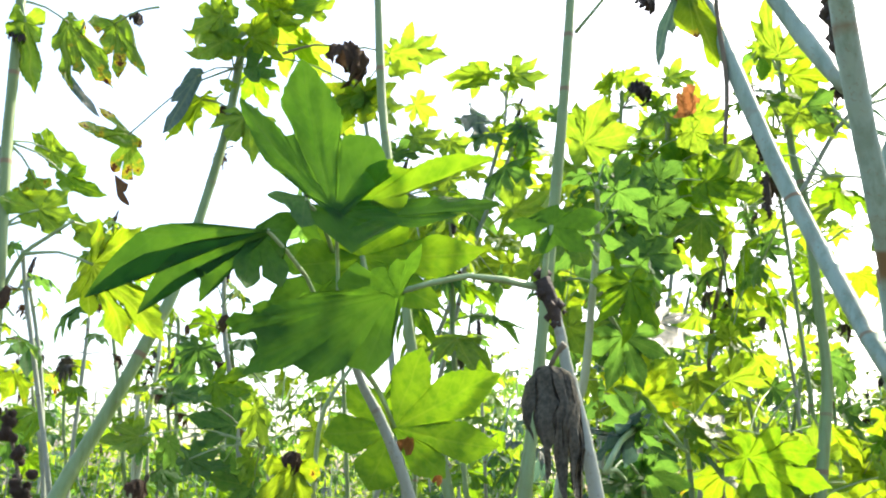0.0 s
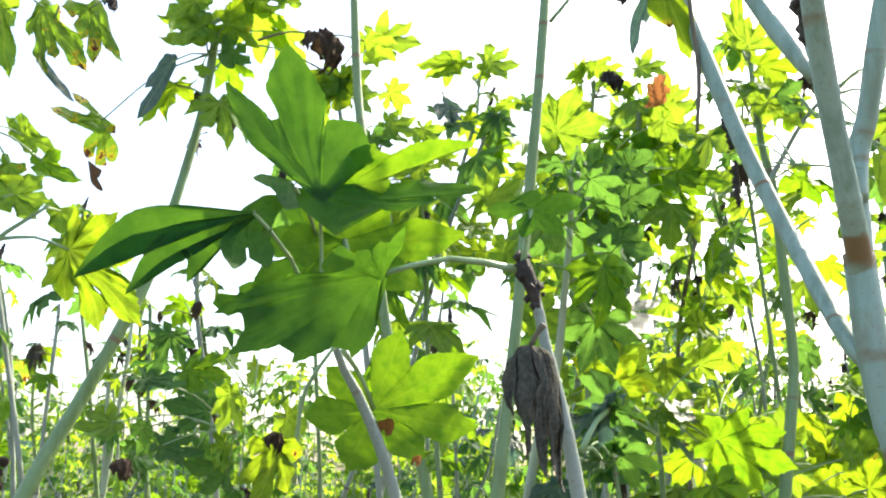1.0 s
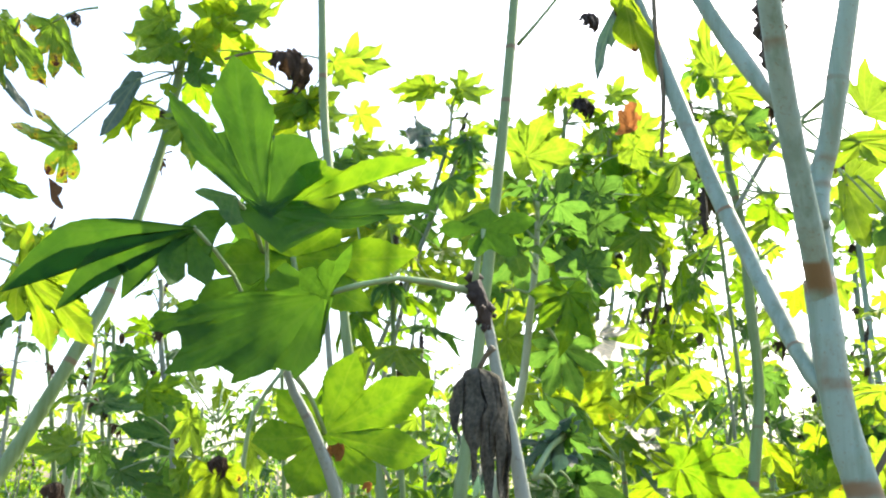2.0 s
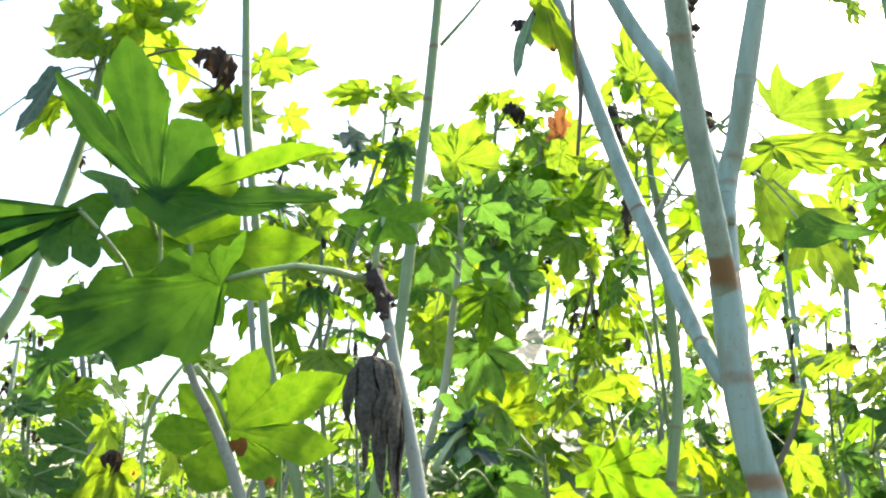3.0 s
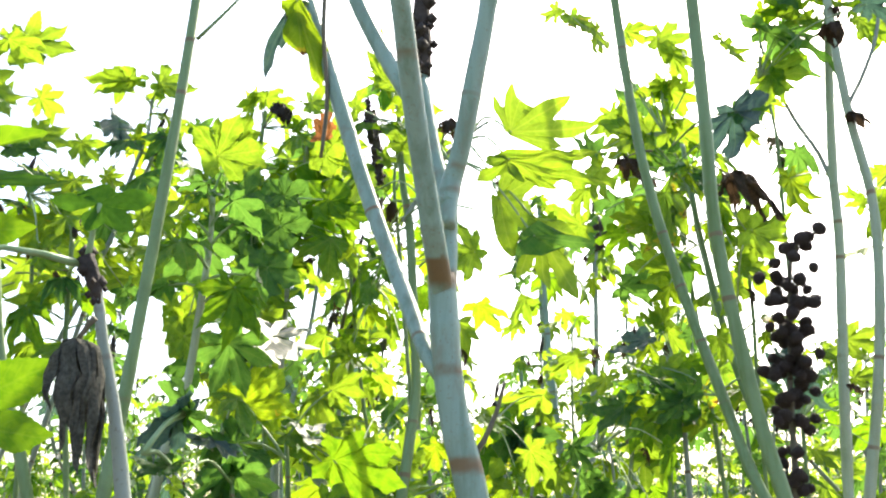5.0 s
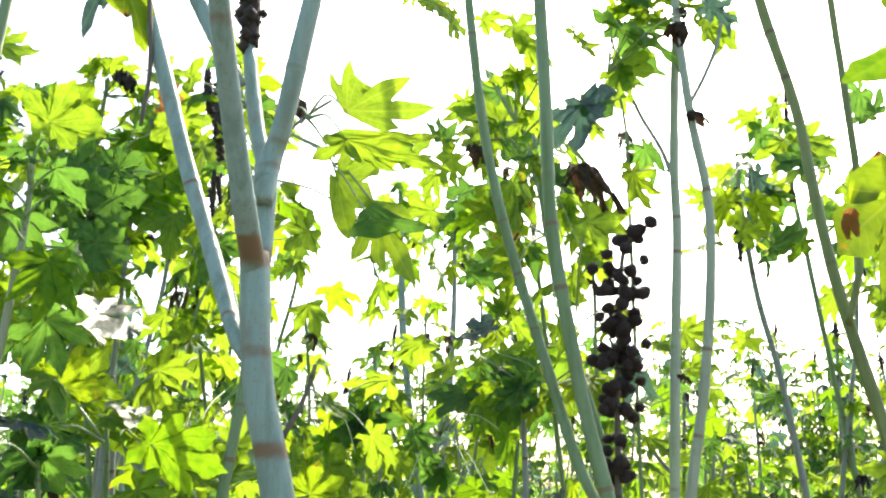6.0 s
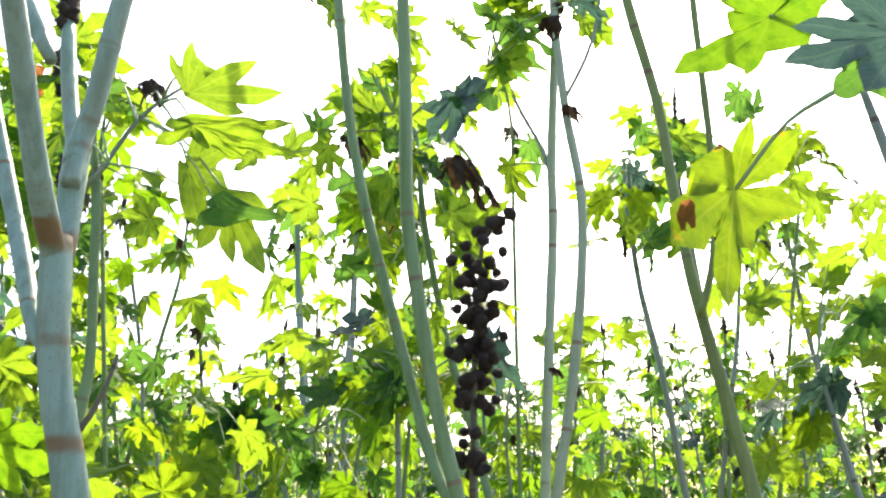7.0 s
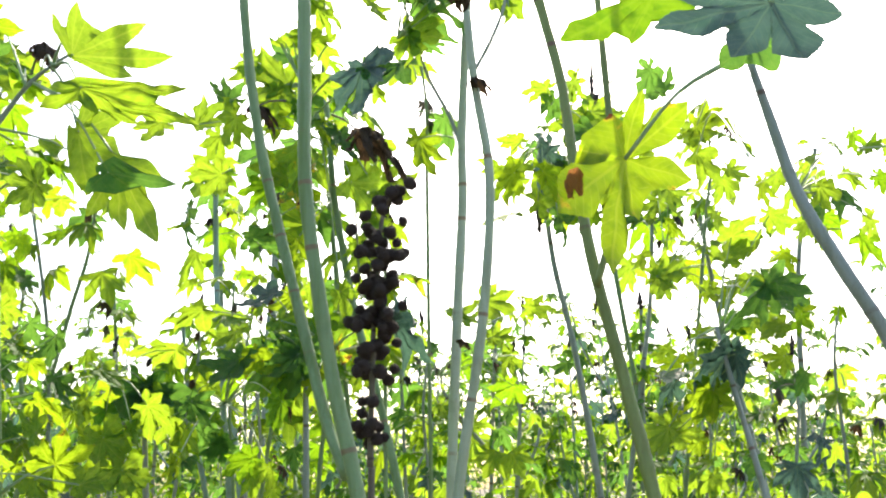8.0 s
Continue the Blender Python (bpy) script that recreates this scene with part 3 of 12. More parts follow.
cane("branch", forked_castor, [(0.275, 1.004, 2.025, 0.0067), (0.258, 1.020, 2.065, 0.0094), (0.236, 1.037, 2.115, 0.0096), (0.208, 1.053, 2.181, 0.0095), (0.184, 1.068, 2.258, 0.0097)], PALE_CANE, 14, 0.12, 17)
cane("twig", forked_castor, [(0.326, 0.961, 1.627, 0.0037), (0.340, 0.958, 1.648, 0.0029), (0.353, 0.954, 1.678, 0.0022), (0.361, 0.952, 1.708, 0.0017)], BROWN_CANE, 10, 0.03, 18, "broken dry brown side twig")
cane("dry_stalk", forked_castor, [(0.176, 1.178, 2.030, 0.0022), (0.181, 1.178, 2.113, 0.0032), (0.172, 1.177, 2.218, 0.0030), (0.173, 1.176, 2.354, 0.0030)], BROWN_CANE, 8, 0, 19, "bare dry purple-brown leaf stalk")
buds(forked_castor, [(0.289, 1.063, 2.103, 0.0112), (0.289, 1.063, 2.147, 0.0119), (0.287, 1.063, 2.193, 0.0112), (0.285, 1.063, 2.232, 0.0056)], 3)

near_castor = plant("castor_plant", (0.206, 0.744, 0.000), "near castor plant with large leaves and a blackened tip")
cane("stem", near_castor, [(0.206, 0.744, 0.000, 0.0081), (0.147, 0.744, 0.799, 0.0069), (0.010, 0.745, 1.598, 0.0060), (-0.000, 0.745, 1.648, 0.0049), (-0.013, 0.745, 1.698, 0.0043), (-0.020, 0.745, 1.733, 0.0039), (-0.030, 0.744, 1.760, 0.0048)], GREY_CANE, 14, 0.05, 20)
buds(near_castor, [(-0.018, 0.745, 1.724, 0.0040), (-0.024, 0.745, 1.744, 0.0060), (-0.032, 0.744, 1.762, 0.0070)], 5)
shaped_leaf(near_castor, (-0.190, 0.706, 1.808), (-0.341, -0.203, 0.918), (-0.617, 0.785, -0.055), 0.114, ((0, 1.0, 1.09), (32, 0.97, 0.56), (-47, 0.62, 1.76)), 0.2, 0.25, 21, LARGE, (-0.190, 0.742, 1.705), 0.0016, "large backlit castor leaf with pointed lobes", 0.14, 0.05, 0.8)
shaped_leaf(near_castor, (-0.187, 0.707, 1.807), (0.743, 0.651, 0.156), (-0.581, 0.743, -0.334), 0.148, ((0, 1.0, 0.39), (-5, 0.7, 0.34), (-172, 0.2, 2.05)), 0.2, 0.12, 17, LARGE, None, 0.0025, "castor leaf lobe held level, seen edge-on", 0.1, 0.0, 0.8)
shaped_leaf(near_castor, (-0.180, 0.723, 1.813), (0.788, 0.422, 0.449), (-0.505, 0.860, 0.077), 0.119, ((0, 1.0, 0.68), (-3, 0.4, 1.21), (32, 0.45, 1.19)), 0.2, 0.3, 16, FRESH, None, 0.0025, "castor leaf lobe lit through from behind", 0.14, 0.0, 0.8)
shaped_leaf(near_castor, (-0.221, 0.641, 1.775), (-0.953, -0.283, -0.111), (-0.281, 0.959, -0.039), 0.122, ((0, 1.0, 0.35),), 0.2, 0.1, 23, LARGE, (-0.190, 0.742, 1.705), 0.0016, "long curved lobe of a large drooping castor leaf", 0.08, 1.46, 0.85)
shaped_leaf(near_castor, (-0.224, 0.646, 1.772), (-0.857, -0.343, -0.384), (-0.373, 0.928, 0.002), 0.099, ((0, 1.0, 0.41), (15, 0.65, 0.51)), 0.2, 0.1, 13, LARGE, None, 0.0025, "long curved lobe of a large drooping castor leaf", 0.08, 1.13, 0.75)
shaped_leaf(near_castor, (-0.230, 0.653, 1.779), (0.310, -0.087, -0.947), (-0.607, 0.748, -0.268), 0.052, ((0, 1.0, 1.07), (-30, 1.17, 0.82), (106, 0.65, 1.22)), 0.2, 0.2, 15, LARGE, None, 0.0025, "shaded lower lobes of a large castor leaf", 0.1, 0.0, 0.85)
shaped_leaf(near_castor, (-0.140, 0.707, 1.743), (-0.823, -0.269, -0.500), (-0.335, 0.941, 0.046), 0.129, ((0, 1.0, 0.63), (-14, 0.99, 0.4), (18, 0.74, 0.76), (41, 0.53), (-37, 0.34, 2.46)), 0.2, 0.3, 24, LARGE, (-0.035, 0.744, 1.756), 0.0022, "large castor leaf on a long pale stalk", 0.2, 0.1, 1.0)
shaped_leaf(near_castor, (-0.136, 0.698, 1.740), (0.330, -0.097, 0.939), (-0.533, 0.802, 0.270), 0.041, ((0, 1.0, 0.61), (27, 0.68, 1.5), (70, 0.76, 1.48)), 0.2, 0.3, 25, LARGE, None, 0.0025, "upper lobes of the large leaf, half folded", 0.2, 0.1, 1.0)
shaped_leaf(near_castor, (-0.179, 0.758, 1.784), (0.816, 0.567, 0.112), (-0.552, 0.822, -0.139), 0.104, ((0, 1.0, 0.9), (-39, 0.74), (-169, 0.62, 1.53), (140, 0.46, 1.47), (-118, 0.63, 1.58), (35, 0.53, 1.44)), 0.2, 0.2, 22, FRESH, (-0.165, 0.750, 1.720), 0.0025, "green castor leaf lit from behind", 0.1, 0.0, 0.9)
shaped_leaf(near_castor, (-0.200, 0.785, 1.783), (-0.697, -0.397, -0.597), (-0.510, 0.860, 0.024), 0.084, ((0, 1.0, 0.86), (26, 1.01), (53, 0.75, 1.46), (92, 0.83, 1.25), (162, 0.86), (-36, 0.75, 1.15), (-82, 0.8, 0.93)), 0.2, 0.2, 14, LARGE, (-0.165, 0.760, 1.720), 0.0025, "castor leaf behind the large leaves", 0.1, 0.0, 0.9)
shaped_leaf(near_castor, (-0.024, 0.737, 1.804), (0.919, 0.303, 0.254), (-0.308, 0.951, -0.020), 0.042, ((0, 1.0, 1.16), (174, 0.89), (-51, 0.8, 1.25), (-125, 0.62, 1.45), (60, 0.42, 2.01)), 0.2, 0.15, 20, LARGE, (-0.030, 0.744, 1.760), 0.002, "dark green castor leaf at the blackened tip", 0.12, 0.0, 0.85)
shaped_leaf(near_castor, (-0.205, 0.674, 1.808), (-0.718, -0.674, -0.174), (-0.636, 0.737, -0.230), 0.034, ((0, 1.0, 0.65), (68, 0.82, 1.46)), 0.25, 0.2, 19, DEEP_OR_SHADED, (-0.200, 0.752, 1.780), 0.0015, "small dark blue-green leaf lobe in shade", 0.2, 0.0, 0.9)
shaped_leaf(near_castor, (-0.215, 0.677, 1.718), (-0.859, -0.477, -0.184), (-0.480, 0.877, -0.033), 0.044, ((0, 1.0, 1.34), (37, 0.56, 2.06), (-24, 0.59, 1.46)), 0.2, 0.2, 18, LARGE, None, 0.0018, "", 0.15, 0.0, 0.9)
shaped_leaf(near_castor, (-0.185, 0.961, 1.659), (0.190, 0.333, 0.924), (-0.448, 0.866, -0.220), 0.087, ((0, 1.0, 1.31), (-43, 1.35), (-84, 1.2), (-117, 0.81, 1.29), (173, 0.84, 1.56), (120, 0.9, 1.31), (75, 0.74, 1.42)), 0.2, 0.2, 26, FRESH, (-0.213, 0.926, 1.714), 0.0025, "bright backlit leaf with a red-brown spot", 0.1, 0.0, 1.0)
dead_leaf(near_castor, (-0.023, 0.704, 1.690), 0.098, (0.9, -0.4, 0.1), ('folded', 1), GREY_DRY, (-0.013, 0.700, 1.705), "wilted grey-brown leaf hanging in folds from its stalk")
shaped_leaf(near_castor, (-0.253, 0.853, 1.618), (-0.091, -0.027, -0.995), (0.344, 0.937, -0.057), 0.059, ((0, 1.0), (35, 0.8), (-35, 0.8), (80, 0.55), (-80, 0.55)), 0.26, 0.3, 28, YELLOW, (-0.236, 0.869, 1.605), 0.002, "pale yellowing leaf with a dead brown top")
dead_leaf(near_castor, (-0.254, 0.848, 1.628), 0.022, (0.9, -0.4, 0.1), ('ball', 6), BROWN_DRY, None, "dead brown leaf tip")
dead_leaf(near_castor, (-0.343, 0.734, 1.600), 0.020, (0.9, -0.4, 0.1), ('ball', 5), BROWN_DRY, None)
cane("branch", near_castor, [(-0.142, 0.939, 1.532, 0.0057), (-0.160, 0.933, 1.588, 0.0057), (-0.175, 0.927, 1.629, 0.0053), (-0.194, 0.920, 1.670, 0.0049), (-0.218, 0.911, 1.717, 0.0037), (-0.206, 0.910, 1.745, 0.0020), (-0.178, 0.913, 1.783, 0.0012)], GREY_CANE, 10, 0.06, 29)
cane("petiole", near_castor, [(-0.251, 0.916, 1.585, 0.0021), (-0.249, 0.910, 1.631, 0.0022), (-0.242, 0.905, 1.673, 0.0022), (-0.216, 0.904, 1.714, 0.0017)], PETIOLE, 8, 0, 30)

castor_b = plant("castor_plant", (-0.173, 1.288, 0.000), "tall castor plant with a smooth green stem")
cane("stem", castor_b, [(-0.173, 1.288, 0.000, 0.0128), (-0.144, 1.308, 0.804, 0.0109), (-0.077, 1.356, 1.607, 0.0095), (-0.066, 1.364, 1.714, 0.0091), (-0.056, 1.371, 1.834, 0.0086), (-0.040, 1.379, 2.021, 0.0082), (-0.025, 1.387, 2.215, 0.0078), (-0.016, 1.394, 2.375, 0.0076), (-0.002, 1.401, 2.653, 0.0068)], GREEN_CANE, 14, 0.12, 31)
cane("branch", castor_b, [(-0.010, 1.391, 2.294, 0.0032), (0.017, 1.392, 2.329, 0.0028), (0.050, 1.392, 2.374, 0.0024), (0.067, 1.392, 2.405, 0.0024)], GREEN_CANE, 8, 0, 32)

castor_a = plant("castor_plant", (0.076, 1.526, 0.000), "tall castor plant with a thin green stem")
cane("stem", castor_a, [(0.076, 1.526, 0.000, 0.0125), (-0.010, 1.530, 0.804, 0.0107), (-0.210, 1.541, 1.609, 0.0093), (-0.235, 1.542, 1.694, 0.0090), (-0.272, 1.541, 1.816, 0.0084), (-0.294, 1.542, 1.945, 0.0078), (-0.325, 1.540, 2.128, 0.0076), (-0.343, 1.542, 2.241, 0.0078), (-0.361, 1.543, 2.456, 0.0072), (-0.385, 1.542, 2.760, 0.0071)], GREEN_CANE, 14, 0.12, 33)

castor_c = plant("castor_plant", (-0.232, 1.915, 0.000), "castor plant with a grey-green stem and a leafy head")
cane("stem", castor_c, [(-0.232, 1.915, 0.000, 0.0113), (-0.174, 1.841, 0.808, 0.0096), (-0.038, 1.670, 1.616, 0.0084), (-0.019, 1.647, 1.708, 0.0075), (0.003, 1.623, 1.789, 0.0071), (0.015, 1.600, 1.908, 0.0063), (0.024, 1.576, 2.008, 0.0051), (0.025, 1.552, 2.104, 0.0038)], SAGE_CANE, 12, 0.1, 34)
crown(castor_c, (0.025, 1.552, 2.104), (0, 0, 1), 12, 0.085, 35, 0.22, "near", [DEEP_OR_SHADED, FRESH, DEEP_OR_SHADED, GREEN], 0.9, 1.0, -15, 0.002)

castor_l = plant("castor_plant", (-1.166, 1.249, 0.000), "castor plant with a bent pale stem and a leafy head")
cane("stem", castor_l, [(-1.166, 1.249, 0.000, 0.0179), (-1.071, 1.334, 0.783, 0.0152), (-0.849, 1.530, 1.567, 0.0132), (-0.797, 1.577, 1.720, 0.0121), (-0.752, 1.617, 1.863, 0.0113), (-0.735, 1.643, 1.930, 0.0101), (-0.707, 1.673, 2.093, 0.0091), (-0.684, 1.701, 2.273, 0.0084), (-0.678, 1.721, 2.431, 0.0087)], GREEN_CANE, 14, 0.12, 36)
dead_leaf(castor_l, (-0.454, 1.690, 2.428), 0.095, (0.9, -0.4, 0.1), ('ball', 2), BROWN_DRY, (-0.568, 1.655, 2.402), "dead dark brown crumpled leaf")
leaf(castor_l, (-0.381, 1.759, 2.445), (0.821, 0.564, -0.089), (-0.085, 0.275, 0.958), 0.076, ('near', 3), GREEN, (-0.479, 1.735, 2.443), 0.002)
leaf(castor_l, (-0.431, 1.748, 2.356), (-0.404, -0.104, -0.909), (0.318, 0.916, -0.246), 0.095, ('near', 1), YELLOW, (-0.464, 1.739, 2.408), 0.002)

castor_edge = plant("castor_plant", (-0.771, 1.288, 0.000), "castor plant with a pale cane and dying leaves")
cane("stem", castor_edge, [(-0.771, 1.288, 0.000, 0.0117), (-0.782, 1.280, 0.785, 0.0099), (-0.810, 1.263, 1.569, 0.0086), (-0.820, 1.256, 1.818, 0.0083), (-0.828, 1.251, 1.949, 0.0081), (-0.837, 1.245, 2.077, 0.0082), (-0.842, 1.241, 2.220, 0.0080), (-0.845, 1.239, 2.303, 0.0077), (-0.865, 1.225, 2.550, 0.0080)], GREEN_CANE, 14, 0.13, 39)
shaped_leaf(castor_edge, (-0.694, 1.273, 1.898), (0.675, 0.334, -0.658), (-0.198, 0.941, 0.275), 0.151, ((0, 1.0), (-22, 0.83), (-50, 0.5), (-78, 0.45), (44, 0.74), (82, 0.6), (125, 0.4)), 0.17, 0.15, 42, YELLOW, (-0.801, 1.268, 1.912), 0.002, "bright yellow backlit castor leaf", 0.0, 0.1)
cane("branch", castor_edge, [(-0.820, 1.256, 1.851, 0.0036), (-0.801, 1.268, 1.912, 0.0033), (-0.781, 1.280, 1.936, 0.0030), (-0.748, 1.300, 1.971, 0.0023)], GREEN_CANE, 8, 0, 43)
crown(castor_l, (-0.680, 1.721, 2.449), (0, 0, 1), 4, 0.085, 44, 0.22, "near", [GREEN, YELLOW, FRESH, GREEN], 0.9, 1.0, -15, 0.002)
scraps(castor_l, (-0.677, 1.722, 2.419), 4, 425, 0.25)
scraps(castor_edge, (-0.841, 1.242, 2.248), 4, 34, 0.5)

castor_bright = plant("castor_plant", (0.225, 1.523, 0.000), "castor plant with large bright backlit leaves")
cane("stem", castor_bright, [(0.225, 1.523, 0.000, 0.0129), (0.263, 1.542, 0.781, 0.0109), (0.351, 1.586, 1.562, 0.0095), (0.370, 1.595, 1.699, 0.0091), (0.381, 1.605, 1.789, 0.0085), (0.377, 1.615, 1.919, 0.0083), (0.370, 1.636, 2.098, 0.0077), (0.360, 1.657, 2.183, 0.0062), (0.350, 1.677, 2.380, 0.0050)], GREEN_CANE, 12, 0.1, 50)
cane("branch", castor_bright, [(0.360, 1.636, 2.096, 0.0047), (0.423, 1.605, 2.209, 0.0039), (0.459, 1.575, 2.244, 0.0030), (0.497, 1.544, 2.267, 0.0026)], GREY_CANE, 8, 0.05, 51)
crown(castor_bright, (0.345, 1.677, 2.400), (0, 0, 1), 3, 0.1, 52, 0.3, "near", LUSH, 0.9, 1.0, -15, 0.002)

castor_twin = plant("castor_plant", (1.058, 1.159, 0.000), "castor plant with two smooth green stems")
cane("stem", castor_twin, [(1.058, 1.159, 0.000, 0.0155), (1.005, 1.201, 0.789, 0.0132), (0.880, 1.299, 1.577, 0.0115), (0.858, 1.316, 1.694, 0.0110), (0.837, 1.332, 1.850, 0.0110), (0.821, 1.346, 2.016, 0.0109), (0.820, 1.354, 2.223, 0.0109), (0.818, 1.362, 2.404, 0.0109), (0.813, 1.371, 2.702, 0.0100)], GREEN_CANE, 14, 0.1, 53)
cane("stem", castor_twin, [(0.889, 1.339, 1.563, 0.0091), (0.879, 1.400, 1.649, 0.0092), (0.865, 1.461, 1.790, 0.0092), (0.848, 1.523, 1.946, 0.0093), (0.819, 1.567, 2.133, 0.0093), (0.796, 1.586, 2.304, 0.0091), (0.780, 1.603, 2.522, 0.0089), (0.761, 1.621, 2.862, 0.0078)], GREEN_CANE, 14, 0.12, 54)

castor_thin = plant("castor_plant", (1.305, 1.555, 0.000), "castor plant with a thin green stem and drooping leaves")
cane("stem", castor_thin, [(1.305, 1.555, 0.000, 0.0122), (1.275, 1.644, 0.793, 0.0104), (1.207, 1.852, 1.586, 0.0090), (1.190, 1.905, 1.756, 0.0089), (1.163, 1.961, 1.938, 0.0086), (1.135, 2.017, 2.217, 0.0079), (1.139, 2.059, 2.374, 0.0075), (1.145, 2.100, 2.503, 0.0058)], GREEN_CANE, 10, 0.1, 55)

castor_seed = plant("castor_plant", (0.955, 1.441, 0.000), "castor plant with a drooping dark seed spike")
cane("stem", castor_seed, [(0.955, 1.441, 0.000, 0.0082), (0.959, 1.439, 0.756, 0.0070), (0.969, 1.434, 1.511, 0.0061), (0.970, 1.433, 1.581, 0.0057)], BROWN_CANE, 8, 0.05, 56)
raceme(castor_seed, [(0.960, 1.416, 1.579, 0.0057), (0.960, 1.408, 1.687, 0.0053), (0.961, 1.401, 1.796, 0.0046), (0.967, 1.391, 1.908, 0.0042), (0.971, 1.381, 1.994, 0.0038), (0.986, 1.366, 2.026, 0.0030), (1.004, 1.349, 2.033, 0.0026)], 0.0108, ((0.10, 0.25, 13, 2.6), (0.30, 0.54, 44, 3.9), (0.55, 0.67, 22, 4.1), (0.71, 0.86, 26, 4.4), (0.93, 1.0, 7, 2.2)), 8)

castor_pair = plant("castor_plant", (1.322, 1.906, 0.000), "castor plant with a thin forked pale stem")
cane("stem", castor_pair, [(1.312, 1.912, 0.000, 0.0157), (1.327, 1.903, 0.793, 0.0134), (1.361, 1.883, 1.586, 0.0116), (1.379, 1.872, 1.936, 0.0116), (1.396, 1.862, 2.203, 0.0107), (1.398, 1.861, 2.350, 0.0109), (1.413, 1.852, 2.637, 0.0100), (1.424, 1.845, 2.790, 0.0089), (1.444, 1.832, 3.112, 0.0085)], SAGE_CANE, 12, 0.11, 57)
cane("branch", castor_pair, [(1.395, 1.868, 2.346, 0.0054), (1.375, 1.875, 2.410, 0.0049), (1.334, 1.898, 2.508, 0.0043), (1.297, 1.918, 2.638, 0.0038), (1.278, 1.928, 2.739, 0.0032)], GREY_CANE, 8, 0.08, 58)

castor_lean = plant("castor_plant", (1.175, 1.822, 0.000), "castor plant with a slender pale leaning stem")
cane("stem", castor_lean, [(1.163, 1.829, 0.000, 0.0153), (1.206, 1.803, 0.792, 0.0130), (1.306, 1.741, 1.583, 0.0113), (1.348, 1.715, 1.861, 0.0107), (1.370, 1.701, 2.092, 0.0104), (1.372, 1.700, 2.246, 0.0101), (1.351, 1.714, 2.436, 0.0097), (1.337, 1.722, 2.706, 0.0089), (1.331, 1.726, 3.010, 0.0086)], SAGE_CANE, 12, 0.1, 59)
cane("branch", castor_lean, [(1.349, 1.715, 2.452, 0.0046), (1.385, 1.691, 2.530, 0.0046), (1.412, 1.673, 2.611, 0.0041), (1.430, 1.661, 2.724, 0.0041)], GREY_CANE, 8, 0, 60)

castor_olive = plant("castor_plant", (1.417, 1.022, 0.000), "castor plant with an olive green stem")
cane("stem", castor_olive, [(1.417, 1.022, 0.000, 0.0153), (1.392, 1.073, 0.787, 0.0131), (1.335, 1.192, 1.574, 0.0114), (1.322, 1.218, 1.716, 0.0106), (1.305, 1.247, 1.877, 0.0101), (1.300, 1.266, 1.978, 0.0095), (1.296, 1.284, 2.105, 0.0094), (1.291, 1.302, 2.262, 0.0092), (1.264, 1.337, 2.490, 0.0096), (1.240, 1.368, 2.789, 0.0086)], OLIVE_CANE, 14, 0.13, 61)
cane("branch", castor_olive, [(1.290, 1.230, 1.863, 0.0062), (1.316, 1.219, 1.959, 0.0059), (1.330, 1.217, 2.099, 0.0061), (1.333, 1.225, 2.270, 0.0063), (1.334, 1.235, 2.452, 0.0060), (1.338, 1.242, 2.732, 0.0058)], OLIVE_CANE, 10, 0.1, 62)

castor_right = plant("castor_plant", (1.648, 0.480, 0.000), "castor plant with a dark leaning stem and large leaves")
cane("stem", castor_right, [(1.648, 0.480, 0.000, 0.0138), (1.586, 0.564, 0.807, 0.0117), (1.441, 0.760, 1.615, 0.0102), (1.418, 0.792, 1.725, 0.0099), (1.390, 0.826, 1.821, 0.0095), (1.362, 0.860, 1.930, 0.0084), (1.344, 0.880, 2.051, 0.0072), (1.331, 0.894, 2.146, 0.0052)], GREY_CANE, 14, 0.12, 63)

castor_1 = plant("castor_plant", (-0.828, 2.645, 0.000), "tall leafy castor plant with a bare pale stem")
cane("stem", castor_1, [(-0.828, 2.645, 0.000, 0.0090), (-0.658, 2.663, 1.217, 0.0076), (-0.261, 2.704, 2.435, 0.0066), (-0.213, 2.710, 2.560, 0.0057), (-0.190, 2.712, 2.686, 0.0048)], GREY_CANE, 8, 0.09, 64)
crown(castor_1, (-0.190, 2.712, 2.686), (0, 0, 1), 12, 0.11, 65, 0.3, "far", MIX, 0.9, 1.0, -15, 0.002)
scraps(castor_1, (-0.190, 2.712, 2.686), 3, 1)
buds(castor_1, [(-0.190, 2.712, 2.686, 0.0060), (-0.185, 2.712, 2.716, 0.0070), (-0.178, 2.716, 2.746, 0.0030)], 65)

castor_2 = plant("castor_plant", (0.147, 2.420, 0.000), "tall leafy castor plant with a bare pale stem")
cane("stem", castor_2, [(0.147, 2.420, 0.000, 0.0085), (0.158, 2.419, 0.985, 0.0072), (0.183, 2.418, 1.969, 0.0063), (0.191, 2.417, 2.260, 0.0055), (0.224, 2.415, 2.571, 0.0047)], GREY_CANE, 8, 0.09, 66)
crown(castor_2, (0.224, 2.415, 2.571), (0, 0, 1), 12, 0.12, 67, 0.3, "far", MIX, 0.9, 1.0, -15, 0.002)
scraps(castor_2, (0.224, 2.415, 2.571), 4, 2)

castor_3 = plant("castor_plant", (-0.391, 2.586, 0.000), "tall leafy castor plant with a bare pale stem")
cane("stem", castor_3, [(-0.391, 2.586, 0.000, 0.0082), (-0.409, 2.582, 0.990, 0.0070), (-0.452, 2.574, 1.980, 0.0061), (-0.464, 2.572, 2.211, 0.0053), (-0.500, 2.564, 2.451, 0.0044)], GREEN_CANE, 8, 0.09, 68)
